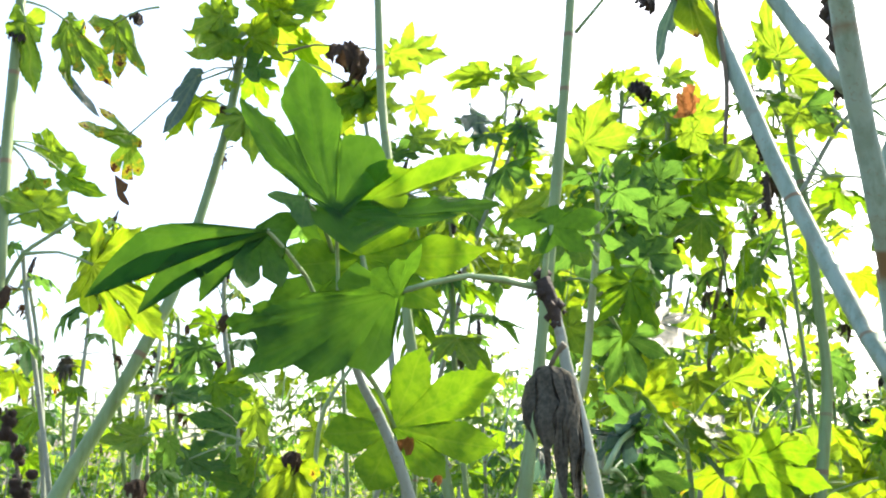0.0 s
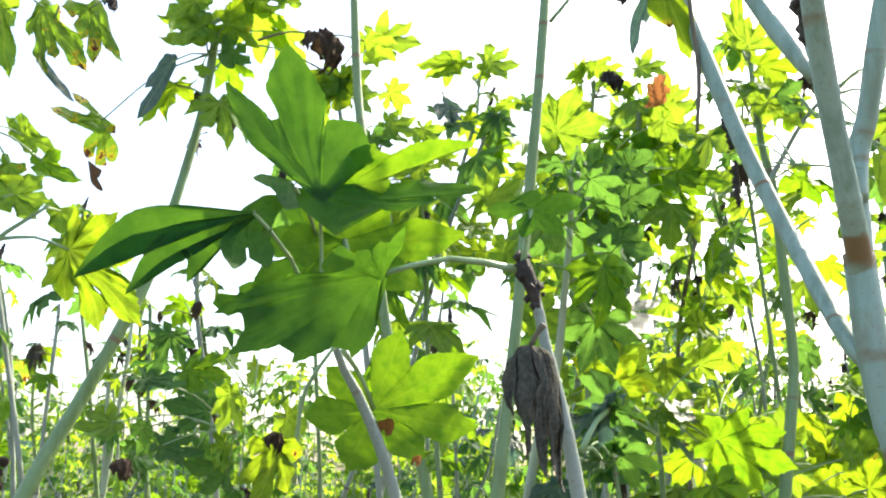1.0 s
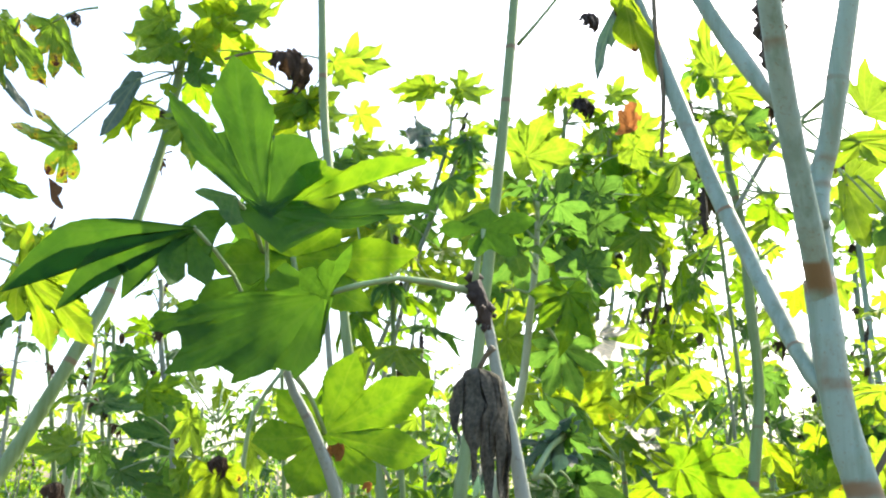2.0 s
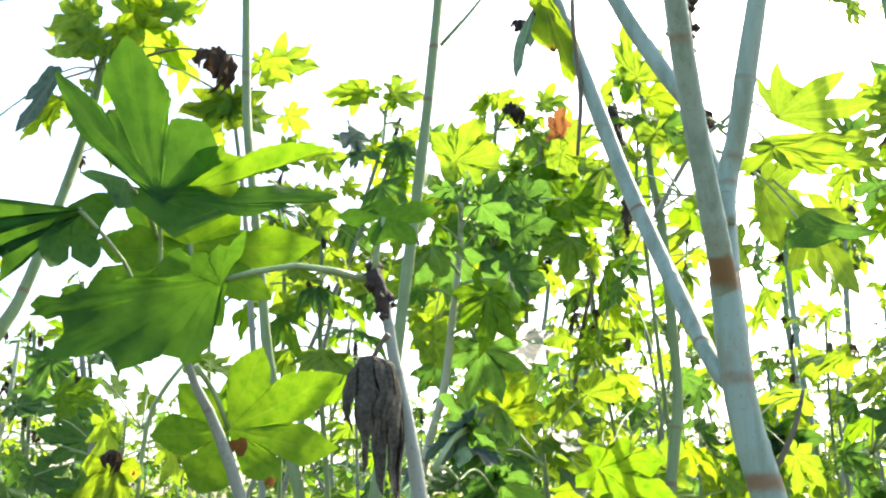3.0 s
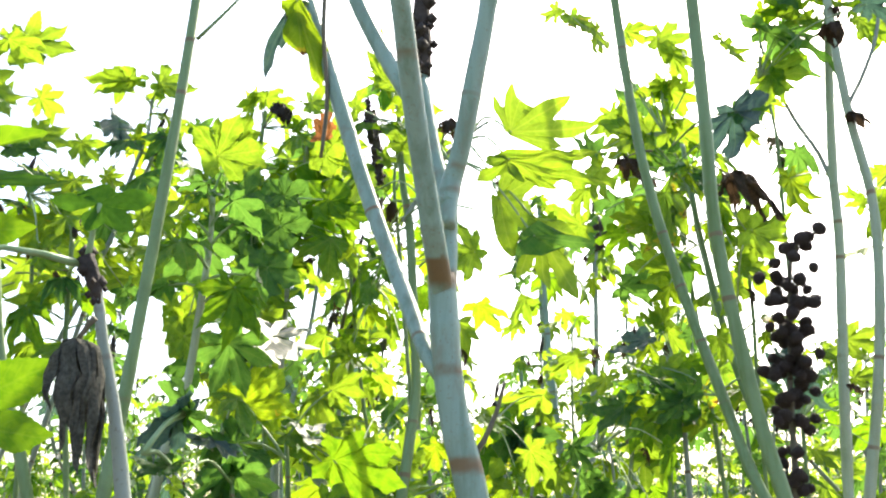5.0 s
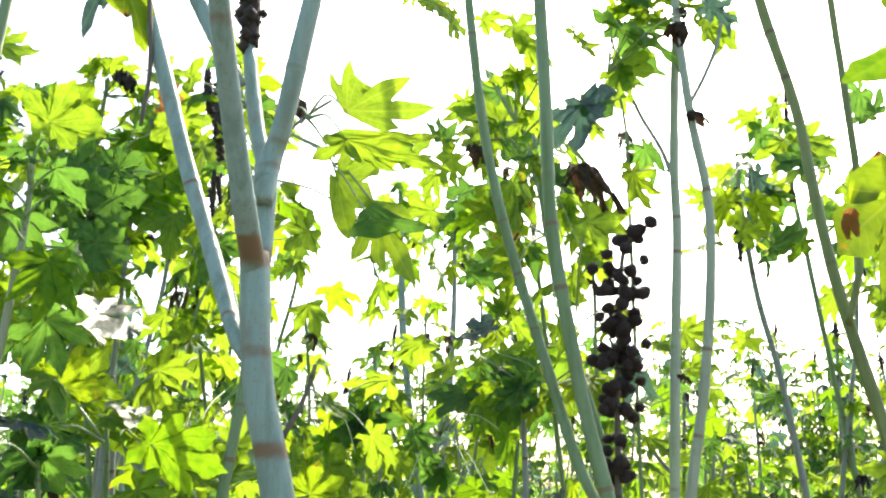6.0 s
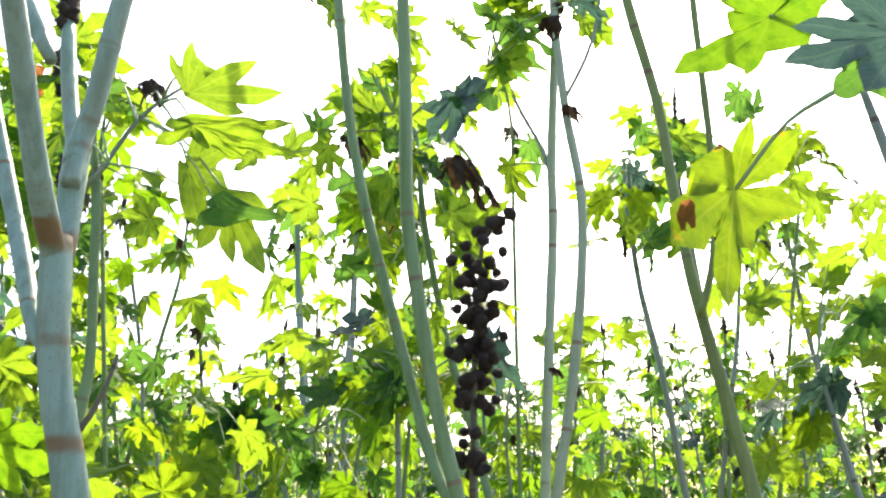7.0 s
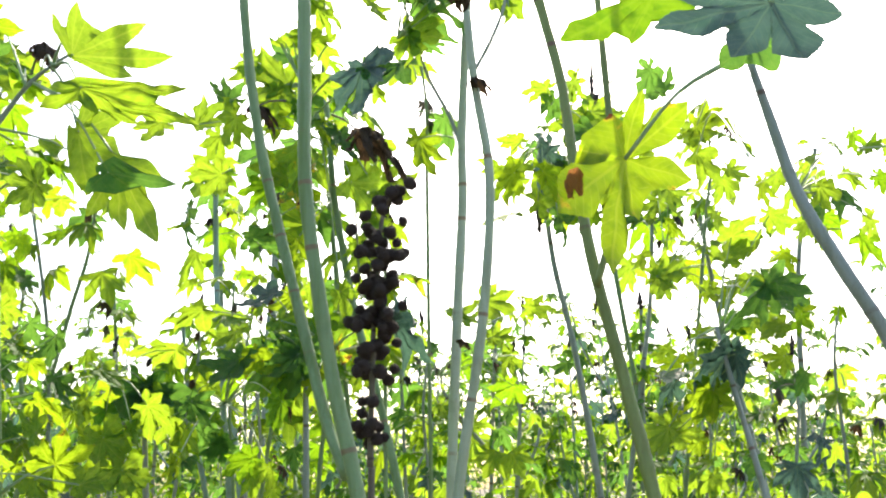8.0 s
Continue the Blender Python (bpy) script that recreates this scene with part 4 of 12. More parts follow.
crown(castor_3, (-0.500, 2.564, 2.451), (0, 0, 1), 12, 0.11, 69, 0.3, "far", MIX, 0.9, 1.0, -15, 0.002)
scraps(castor_3, (-0.500, 2.564, 2.451), 2, 3)
buds(castor_3, [(-0.500, 2.564, 2.451, 0.0060), (-0.495, 2.564, 2.481, 0.0070), (-0.488, 2.568, 2.511, 0.0030)], 69)

castor_4 = plant("castor_plant", (-0.143, 2.218, 0.000), "tall leafy castor plant with a bare pale stem")
cane("stem", castor_4, [(-0.143, 2.218, 0.000, 0.0090), (-0.178, 2.213, 0.812, 0.0076), (-0.259, 2.201, 1.624, 0.0066), (-0.291, 2.196, 1.895, 0.0058), (-0.305, 2.194, 2.187, 0.0050)], GREEN_CANE, 8, 0.09, 70)
crown(castor_4, (-0.305, 2.194, 2.187), (0, 0, 1), 12, 0.1, 71, 0.3, "far", LUSH, 0.9, 1.0, -15, 0.002)
scraps(castor_4, (-0.305, 2.194, 2.187), 3, 4)
buds(castor_4, [(-0.305, 2.194, 2.187, 0.0060), (-0.300, 2.194, 2.212, 0.0070), (-0.293, 2.198, 2.237, 0.0030)], 71)

castor_5 = plant("castor_plant", (-0.573, 2.757, 0.000), "tall leafy castor plant with a bare pale stem")
cane("stem", castor_5, [(-0.573, 2.757, 0.000, 0.0078), (-0.611, 2.746, 1.064, 0.0067), (-0.700, 2.721, 2.127, 0.0058), (-0.725, 2.714, 2.385, 0.0050), (-0.777, 2.699, 2.652, 0.0042)], GREEN_CANE, 8, 0.09, 72)
crown(castor_5, (-0.777, 2.699, 2.652), (0, 0, 1), 9, 0.1, 73, 0.3, "far", SHADY, 0.9, 1.0, -15, 0.002)
scraps(castor_5, (-0.777, 2.699, 2.652), 4, 5)
buds(castor_5, [(-0.777, 2.699, 2.652, 0.0060), (-0.772, 2.699, 2.682, 0.0070), (-0.765, 2.703, 2.712, 0.0030)], 73)

castor_6 = plant("castor_plant", (0.147, 1.621, 0.000), "tall leafy castor plant with a bare pale stem")
cane("stem", castor_6, [(0.147, 1.621, 0.000, 0.0054), (0.123, 1.621, 0.758, 0.0046), (0.068, 1.622, 1.517, 0.0040), (0.059, 1.622, 1.620, 0.0034), (0.064, 1.622, 1.726, 0.0029)], GREEN_CANE, 8, 0.09, 74)
crown(castor_6, (0.064, 1.622, 1.726), (0, 0, 1), 8, 0.12, 75, 0.3, "far", SHADY, 0.9, 1.0, -15, 0.002)
scraps(castor_6, (0.064, 1.622, 1.726), 2, 6)

castor_7 = plant("castor_plant", (0.143, 3.224, 0.000), "tall leafy castor plant with a bare pale stem")
cane("stem", castor_7, [(0.143, 3.224, 0.000, 0.0100), (0.160, 3.223, 0.935, 0.0085), (0.198, 3.222, 1.870, 0.0074), (0.207, 3.221, 2.035, 0.0064), (0.185, 3.222, 2.205, 0.0053)], GREEN_CANE, 8, 0.09, 76)
crown(castor_7, (0.185, 3.222, 2.205), (0, 0, 1), 7, 0.13, 77, 0.3, "far", [GLOSSY, DEEP_OR_SHADED], 0.9, 1.0, -5, 0.002)
scraps(castor_7, (0.185, 3.222, 2.205), 3, 7)
buds(castor_7, [(0.185, 3.222, 2.205, 0.0060), (0.190, 3.222, 2.235, 0.0070), (0.197, 3.226, 2.265, 0.0030)], 77)

castor_8 = plant("castor_plant", (0.491, 1.878, 0.000), "tall leafy castor plant with a bare pale stem")
cane("stem", castor_8, [(0.491, 1.878, 0.000, 0.0063), (0.437, 1.886, 0.757, 0.0054), (0.310, 1.903, 1.513, 0.0047), (0.293, 1.906, 1.598, 0.0040), (0.292, 1.906, 1.685, 0.0034)], GREEN_CANE, 8, 0.09, 78)
crown(castor_8, (0.292, 1.906, 1.685), (0, 0, 1), 7, 0.13, 79, 0.3, "far", [GREEN, YELLOW], 0.9, 1.0, -15, 0.002)
scraps(castor_8, (0.292, 1.906, 1.685), 4, 8)

castor_9 = plant("castor_plant", (0.232, 3.222, 0.000), "tall leafy castor plant with a bare pale stem")
cane("stem", castor_9, [(0.232, 3.222, 0.000, 0.0099), (0.280, 3.216, 0.923, 0.0085), (0.392, 3.203, 1.846, 0.0074), (0.437, 3.198, 2.158, 0.0064), (0.455, 3.195, 2.487, 0.0054)], GREY_CANE, 8, 0.09, 80)
crown(castor_9, (0.455, 3.195, 2.487), (0, 0, 1), 11, 0.075, 81, 0.6, "far", LUSH, 0.9, 1.0, -15, 0.002)
scraps(castor_9, (0.455, 3.195, 2.487), 2, 9)
buds(castor_9, [(0.455, 3.195, 2.487, 0.0060), (0.460, 3.195, 2.517, 0.0070), (0.467, 3.199, 2.547, 0.0030)], 81)

castor_10 = plant("castor_plant", (0.782, 3.457, 0.000), "tall leafy castor plant with a bare pale stem")
cane("stem", castor_10, [(0.782, 3.457, 0.000, 0.0097), (0.730, 3.465, 0.934, 0.0083), (0.609, 3.483, 1.868, 0.0072), (0.582, 3.487, 2.047, 0.0062), (0.586, 3.487, 2.232, 0.0052)], GREEN_CANE, 8, 0.09, 82)
crown(castor_10, (0.586, 3.487, 2.232), (0, 0, 1), 7, 0.08, 83, 0.5, "far", TIRED, 0.9, 1.0, -15, 0.002)
scraps(castor_10, (0.586, 3.487, 2.232), 3, 10)

castor_11 = plant("castor_plant", (0.063, 4.032, 0.000), "tall leafy castor plant with a bare pale stem")
cane("stem", castor_11, [(0.063, 4.032, 0.000, 0.0141), (0.132, 4.028, 1.041, 0.0120), (0.292, 4.018, 2.082, 0.0104), (0.358, 4.014, 2.439, 0.0091), (0.388, 4.012, 2.813, 0.0077)], GREY_CANE, 8, 0.09, 84)
crown(castor_11, (0.388, 4.012, 2.813), (0, 0, 1), 10, 0.1, 85, 0.3, "far", MIX, 0.9, 1.0, -15, 0.002)
scraps(castor_11, (0.388, 4.012, 2.813), 4, 11)
buds(castor_11, [(0.388, 4.012, 2.813, 0.0060), (0.393, 4.012, 2.843, 0.0070), (0.400, 4.016, 2.873, 0.0030)], 85)

castor_12 = plant("castor_plant", (0.533, 1.966, 0.000), "tall leafy castor plant with a bare pale stem")
cane("stem", castor_12, [(0.533, 1.966, 0.000, 0.0058), (0.495, 1.973, 1.084, 0.0049), (0.406, 1.989, 2.168, 0.0043), (0.394, 1.991, 2.288, 0.0037), (0.400, 1.990, 2.411, 0.0031)], GREEN_CANE, 8, 0.09, 86)
crown(castor_12, (0.400, 1.990, 2.411), (0, 0, 1), 6, 0.11, 87, 0.3, "far", LUSH, 0.9, 1.0, -15, 0.002)
scraps(castor_12, (0.400, 1.990, 2.411), 2, 12)

castor_13 = plant("castor_plant", (0.421, 3.214, 0.000), "tall leafy castor plant with a bare pale stem")
cane("stem", castor_13, [(0.421, 3.214, 0.000, 0.0089), (0.504, 3.196, 1.051, 0.0075), (0.698, 3.154, 2.101, 0.0066), (0.741, 3.145, 2.296, 0.0057), (0.757, 3.142, 2.497, 0.0047)], GREEN_CANE, 8, 0.09, 88)
crown(castor_13, (0.757, 3.142, 2.497), (0, 0, 1), 7, 0.11, 89, 0.3, "far", MIX, 0.9, 1.0, -15, 0.002)
scraps(castor_13, (0.757, 3.142, 2.497), 3, 13)
buds(castor_13, [(0.757, 3.142, 2.497, 0.0060), (0.762, 3.142, 2.527, 0.0070), (0.769, 3.146, 2.557, 0.0030)], 89)

castor_14 = plant("castor_plant", (-1.408, 3.322, 0.000), "tall leafy castor plant with a bare pale stem")
cane("stem", castor_14, [(-1.408, 3.322, 0.000, 0.0108), (-1.467, 3.293, 0.942, 0.0092), (-1.602, 3.224, 1.884, 0.0080), (-1.653, 3.198, 2.179, 0.0069), (-1.677, 3.185, 2.487, 0.0058)], GREEN_CANE, 8, 0.09, 90)
crown(castor_14, (-1.677, 3.185, 2.487), (0, 0, 1), 12, 0.1, 91, 0.3, "far", MIX, 0.9, 1.0, -15, 0.002)
scraps(castor_14, (-1.677, 3.185, 2.487), 4, 14)
buds(castor_14, [(-1.677, 3.185, 2.487, 0.0060), (-1.672, 3.185, 2.517, 0.0070), (-1.665, 3.189, 2.547, 0.0030)], 91)

castor_15 = plant("castor_plant", (-1.369, 2.675, 0.000), "tall leafy castor plant with a bare pale stem")
cane("stem", castor_15, [(-1.369, 2.675, 0.000, 0.0096), (-1.408, 2.652, 0.834, 0.0082), (-1.499, 2.599, 1.668, 0.0071), (-1.530, 2.580, 1.911, 0.0062), (-1.583, 2.548, 2.159, 0.0051)], GREY_CANE, 8, 0.09, 92)
crown(castor_15, (-1.583, 2.548, 2.159), (0, 0, 1), 10, 0.1, 93, 0.5, "far", TIRED, 0.9, 1.0, -15, 0.002)
scraps(castor_15, (-1.583, 2.548, 2.159), 2, 15)
buds(castor_15, [(-1.583, 2.548, 2.159, 0.0060), (-1.578, 2.548, 2.189, 0.0070), (-1.571, 2.552, 2.219, 0.0030)], 93)

castor_16 = plant("castor_plant", (-1.159, 3.203, 0.000), "tall leafy castor plant with a bare pale stem")
cane("stem", castor_16, [(-1.159, 3.203, 0.000, 0.0101), (-1.209, 3.181, 0.793, 0.0086), (-1.324, 3.131, 1.586, 0.0075), (-1.369, 3.112, 1.840, 0.0065), (-1.387, 3.104, 2.105, 0.0054)], GREEN_CANE, 8, 0.09, 94)
crown(castor_16, (-1.387, 3.104, 2.105), (0, 0, 1), 10, 0.1, 95, 0.3, "far", MIX, 0.9, 1.0, -15, 0.002)
scraps(castor_16, (-1.387, 3.104, 2.105), 3, 16)
buds(castor_16, [(-1.387, 3.104, 2.105, 0.0060), (-1.382, 3.104, 2.130, 0.0070), (-1.375, 3.108, 2.155, 0.0030)], 95)

castor_17 = plant("castor_plant", (-0.792, 2.479, 0.000), "tall leafy castor plant with a bare pale stem")
cane("stem", castor_17, [(-0.792, 2.479, 0.000, 0.0088), (-0.819, 2.469, 0.839, 0.0075), (-0.884, 2.445, 1.678, 0.0065), (-0.902, 2.439, 1.880, 0.0056), (-0.943, 2.423, 2.087, 0.0047)], GREEN_CANE, 8, 0.09, 96)
crown(castor_17, (-0.943, 2.423, 2.087), (0, 0, 1), 8, 0.09, 97, 0.3, "far", MIX, 0.9, 1.0, -15, 0.002)
scraps(castor_17, (-0.943, 2.423, 2.087), 4, 17)
buds(castor_17, [(-0.943, 2.423, 2.087, 0.0060), (-0.938, 2.423, 2.117, 0.0070), (-0.931, 2.427, 2.147, 0.0030)], 97)

castor_18 = plant("castor_plant", (-1.752, 3.601, 0.000), "tall leafy castor plant with a bare pale stem")
cane("stem", castor_18, [(-1.752, 3.601, 0.000, 0.0103), (-1.799, 3.575, 0.785, 0.0088), (-1.908, 3.515, 1.571, 0.0076), (-1.946, 3.495, 1.798, 0.0065), (-1.956, 3.489, 2.033, 0.0055)], GREEN_CANE, 8, 0.09, 98)
crown(castor_18, (-1.956, 3.489, 2.033), (0, 0, 1), 10, 0.1, 99, 0.3, "far", MIX, 0.9, 1.0, -15, 0.002)
scraps(castor_18, (-1.956, 3.489, 2.033), 2, 18)

castor_19 = plant("castor_plant", (1.731, 4.713, 0.000), "tall leafy castor plant with a bare pale stem")
cane("stem", castor_19, [(1.731, 4.713, 0.000, 0.0222), (1.753, 4.704, 0.856, 0.0189), (1.804, 4.686, 1.711, 0.0164), (1.855, 4.667, 2.422, 0.0145), (1.865, 4.663, 3.193, 0.0125)], GREY_CANE, 8, 0.09, 100)
crown(castor_19, (1.865, 4.663, 3.193), (0, 0, 1), 14, 0.13, 101, 0.3, "far", MIX, 0.9, 1.0, -15, 0.002)
scraps(castor_19, (1.865, 4.663, 3.193), 3, 19)
buds(castor_19, [(1.865, 4.663, 3.193, 0.0060), (1.870, 4.663, 3.253, 0.0070), (1.877, 4.667, 3.313, 0.0030)], 101)

castor_20 = plant("castor_plant", (1.829, 4.680, 0.000), "tall leafy castor plant with a bare pale stem")
cane("stem", castor_20, [(1.829, 4.680, 0.000, 0.0239), (1.790, 4.693, 0.855, 0.0204), (1.698, 4.722, 1.711, 0.0177), (1.611, 4.751, 2.396, 0.0157), (1.591, 4.757, 2.880, 0.0132)], PALE_CANE, 8, 0.09, 102)
crown(castor_20, (1.591, 4.757, 2.880), (0, 0, 1), 10, 0.12, 103, 0.3, "far", LUSH, 0.9, 1.0, -15, 0.002)
scraps(castor_20, (1.591, 4.757, 2.880), 4, 20)
buds(castor_20, [(1.591, 4.757, 2.880, 0.0060), (1.596, 4.757, 2.930, 0.0070), (1.603, 4.761, 2.980, 0.0030)], 103)

castor_21 = plant("castor_plant", (1.500, 3.304, 0.000), "tall leafy castor plant with a bare pale stem")
cane("stem", castor_21, [(1.500, 3.304, 0.000, 0.0110), (1.525, 3.293, 0.835, 0.0093), (1.582, 3.267, 1.670, 0.0081), (1.606, 3.257, 1.960, 0.0071), (1.601, 3.259, 2.264, 0.0059)], GREEN_CANE, 8, 0.09, 104)
crown(castor_21, (1.601, 3.259, 2.264), (0, 0, 1), 12, 0.11, 105, 0.3, "far", SHADY, 0.9, 1.0, -15, 0.002)
scraps(castor_21, (1.601, 3.259, 2.264), 2, 21)
buds(castor_21, [(1.601, 3.259, 2.264, 0.0060), (1.606, 3.259, 2.294, 0.0070), (1.613, 3.263, 2.324, 0.0030)], 105)

castor_22 = plant("castor_plant", (1.368, 2.263, 0.000), "tall leafy castor plant with a bare pale stem")
cane("stem", castor_22, [(1.368, 2.263, 0.000, 0.0085), (1.329, 2.282, 1.167, 0.0072), (1.239, 2.325, 2.335, 0.0063), (1.220, 2.333, 2.535, 0.0055), (1.224, 2.331, 2.742, 0.0046)], GREEN_CANE, 8, 0.09, 106)
crown(castor_22, (1.224, 2.331, 2.742), (0, 0, 1), 12, 0.12, 107, 0.5, "far", MIX, 0.9, 1.0, -15, 0.002)
scraps(castor_22, (1.224, 2.331, 2.742), 3, 22)

castor_23 = plant("castor_plant", (1.096, 2.819, 0.000), "tall leafy castor plant with a bare pale stem")
cane("stem", castor_23, [(1.096, 2.819, 0.000, 0.0082), (1.134, 2.804, 0.825, 0.0070), (1.223, 2.768, 1.651, 0.0060), (1.253, 2.756, 1.877, 0.0052), (1.257, 2.754, 2.113, 0.0044)], GREEN_CANE, 8, 0.09, 108)
crown(castor_23, (1.257, 2.754, 2.113), (0, 0, 1), 10, 0.1, 109, 0.3, "far", LUSH, 0.9, 1.0, -15, 0.002)
scraps(castor_23, (1.257, 2.754, 2.113), 4, 23)
buds(castor_23, [(1.257, 2.754, 2.113, 0.0060), (1.262, 2.754, 2.143, 0.0070), (1.269, 2.758, 2.173, 0.0030)], 109)

castor_24 = plant("castor_plant", (1.542, 3.968, 0.000), "tall leafy castor plant with a bare pale stem")
cane("stem", castor_24, [(1.542, 3.968, 0.000, 0.0199), (1.517, 3.976, 0.794, 0.0170), (1.457, 3.992, 1.587, 0.0147), (1.391, 4.011, 2.323, 0.0131), (1.363, 4.018, 2.990, 0.0112)], PALE_CANE, 8, 0.09, 110)
crown(castor_24, (1.363, 4.018, 2.990), (0, 0, 1), 14, 0.13, 111, 0.4, "far", LUSH, 0.9, 1.0, -15, 0.002)
scraps(castor_24, (1.363, 4.018, 2.990), 2, 24)

castor_25 = plant("castor_plant", (1.517, 4.394, 0.000), "tall leafy castor plant with a bare pale stem")
cane("stem", castor_25, [(1.517, 4.394, 0.000, 0.0142), (1.557, 4.382, 0.883, 0.0121), (1.650, 4.352, 1.766, 0.0105), (1.717, 4.331, 2.303, 0.0092), (1.746, 4.321, 2.875, 0.0078)], GREY_CANE, 8, 0.09, 112)
crown(castor_25, (1.746, 4.321, 2.875), (0, 0, 1), 6, 0.1, 113, 0.3, "far", MIX, 0.9, 1.0, -15, 0.002)
scraps(castor_25, (1.746, 4.321, 2.875), 3, 25)
buds(castor_25, [(1.746, 4.321, 2.875, 0.0060), (1.751, 4.321, 2.905, 0.0070), (1.758, 4.325, 2.935, 0.0030)], 113)

castor_26 = plant("castor_plant", (2.542, 2.512, 0.000), "tall leafy castor plant with a bare pale stem")
cane("stem", castor_26, [(2.542, 2.512, 0.000, 0.0109), (2.502, 2.544, 1.215, 0.0093), (2.408, 2.618, 2.430, 0.0081), (2.386, 2.635, 2.673, 0.0070), (2.388, 2.634, 2.923, 0.0058)], GREEN_CANE, 8, 0.09, 114)
crown(castor_26, (2.388, 2.634, 2.923), (0, 0, 1), 8, 0.11, 115, 0.3, "far", MIX, 0.9, 1.0, -15, 0.002)
scraps(castor_26, (2.388, 2.634, 2.923), 4, 26)
buds(castor_26, [(2.388, 2.634, 2.923, 0.0060), (2.393, 2.634, 2.998, 0.0070), (2.400, 2.638, 3.073, 0.0030)], 115)

castor_27 = plant("castor_plant", (2.296, 2.713, 0.000), "tall leafy castor plant with a bare pale stem")
cane("stem", castor_27, [(2.296, 2.713, 0.000, 0.0115), (2.342, 2.674, 0.881, 0.0098), (2.451, 2.584, 1.762, 0.0085), (2.506, 2.537, 2.140, 0.0074), (2.536, 2.511, 2.580, 0.0063)], GREY_CANE, 8, 0.09, 116)
crown(castor_27, (2.536, 2.511, 2.580), (0, 0, 1), 9, 0.11, 117, 0.3, "far", LUSH, 0.9, 1.0, -15, 0.002)
scraps(castor_27, (2.536, 2.511, 2.580), 2, 27)
buds(castor_27, [(2.536, 2.511, 2.580, 0.0060), (2.541, 2.511, 2.610, 0.0070), (2.548, 2.515, 2.640, 0.0030)], 117)

castor_28 = plant("castor_plant", (2.989, 2.349, 0.000), "tall leafy castor plant with a bare pale stem")
cane("stem", castor_28, [(2.989, 2.349, 0.000, 0.0126), (2.957, 2.381, 0.766, 0.0108), (2.881, 2.458, 1.532, 0.0094), (2.817, 2.522, 2.076, 0.0084), (2.781, 2.558, 2.559, 0.0072)], GREY_CANE, 8, 0.09, 118)
crown(castor_28, (2.781, 2.558, 2.559), (0, 0, 1), 10, 0.11, 119, 0.3, "far", MIX, 0.9, 1.0, -15, 0.002)
scraps(castor_28, (2.781, 2.558, 2.559), 3, 28)

castor_29 = plant("castor_plant", (2.345, 2.425, 0.000), "tall leafy castor plant with a bare pale stem")
cane("stem", castor_29, [(2.345, 2.425, 0.000, 0.0077), (2.399, 2.372, 1.193, 0.0066), (2.525, 2.249, 2.387, 0.0057), (2.546, 2.228, 2.556, 0.0049), (2.548, 2.226, 2.732, 0.0041)], GREEN_CANE, 8, 0.09, 120)
crown(castor_29, (2.548, 2.226, 2.732), (0, 0, 1), 6, 0.11, 121, 0.3, "far", MIX, 0.9, 1.0, -15, 0.002)
scraps(castor_29, (2.548, 2.226, 2.732), 4, 29)
buds(castor_29, [(2.548, 2.226, 2.732, 0.0060), (2.553, 2.226, 2.762, 0.0070), (2.560, 2.230, 2.792, 0.0030)], 121)

castor_30 = plant("castor_plant", (2.776, 2.281, 0.000), "tall leafy castor plant with a bare pale stem")
cane("stem", castor_30, [(2.776, 2.281, 0.000, 0.0130), (2.792, 2.262, 0.871, 0.0111), (2.832, 2.217, 1.743, 0.0096), (2.860, 2.184, 2.271, 0.0085), (2.956, 2.146, 2.650, 0.0072)], GREY_CANE, 8, 0.09, 122)
crown(castor_30, (2.956, 2.146, 2.650), (0, 0, 1), 10, 0.11, 123, 0.3, "far", LUSH, 0.9, 1.0, -15, 0.002)
scraps(castor_30, (2.956, 2.146, 2.650), 2, 30)

castor_31 = plant("castor_plant", (0.707, 3.131, 0.000), "tall leafy castor plant with a bare pale stem")
cane("stem", castor_31, [(0.707, 3.131, 0.000, 0.0094), (0.694, 3.132, 0.783, 0.0080), (0.664, 3.135, 1.566, 0.0069), (0.645, 3.138, 1.981, 0.0061), (0.549, 3.147, 2.528, 0.0052)], GREY_CANE, 8, 0.09, 124)
crown(castor_31, (0.549, 3.147, 2.528), (0, 0, 1), 16, 0.085, 125, 0.9, "far", TIRED, 0.9, 1.0, -15, 0.002)
scraps(castor_31, (0.549, 3.147, 2.528), 3, 31)
buds(castor_31, [(0.549, 3.147, 2.528, 0.0060), (0.554, 3.147, 2.558, 0.0070), (0.561, 3.151, 2.588, 0.0030)], 125)

castor_32 = plant("castor_plant", (0.635, 2.542, 0.000), "tall leafy castor plant with a bare pale stem")
cane("stem", castor_32, [(0.635, 2.542, 0.000, 0.0075), (0.584, 2.545, 0.783, 0.0064), (0.465, 2.551, 1.566, 0.0055), (0.400, 2.555, 1.922, 0.0048), (0.354, 2.556, 2.299, 0.0041)], GREEN_CANE, 8, 0.09, 126)
crown(castor_32, (0.354, 2.556, 2.299), (0, 0, 1), 12, 0.1, 127, 0.6, "far", LUSH, 0.9, 1.0, -15, 0.002)
scraps(castor_32, (0.354, 2.556, 2.299), 4, 32)

castor_33 = plant("castor_plant", (1.029, 4.295, 0.000), "tall leafy castor plant with a bare pale stem")
cane("stem", castor_33, [(1.029, 4.295, 0.000, 0.0131), (1.031, 4.295, 0.809, 0.0112), (1.037, 4.294, 1.619, 0.0097), (1.041, 4.293, 2.025, 0.0085), (1.006, 4.299, 2.450, 0.0071)], GREEN_CANE, 8, 0.09, 128)
crown(castor_33, (1.006, 4.299, 2.450), (0, 0, 1), 10, 0.11, 129, 0.3, "far", LUSH, 0.9, 1.0, -15, 0.002)
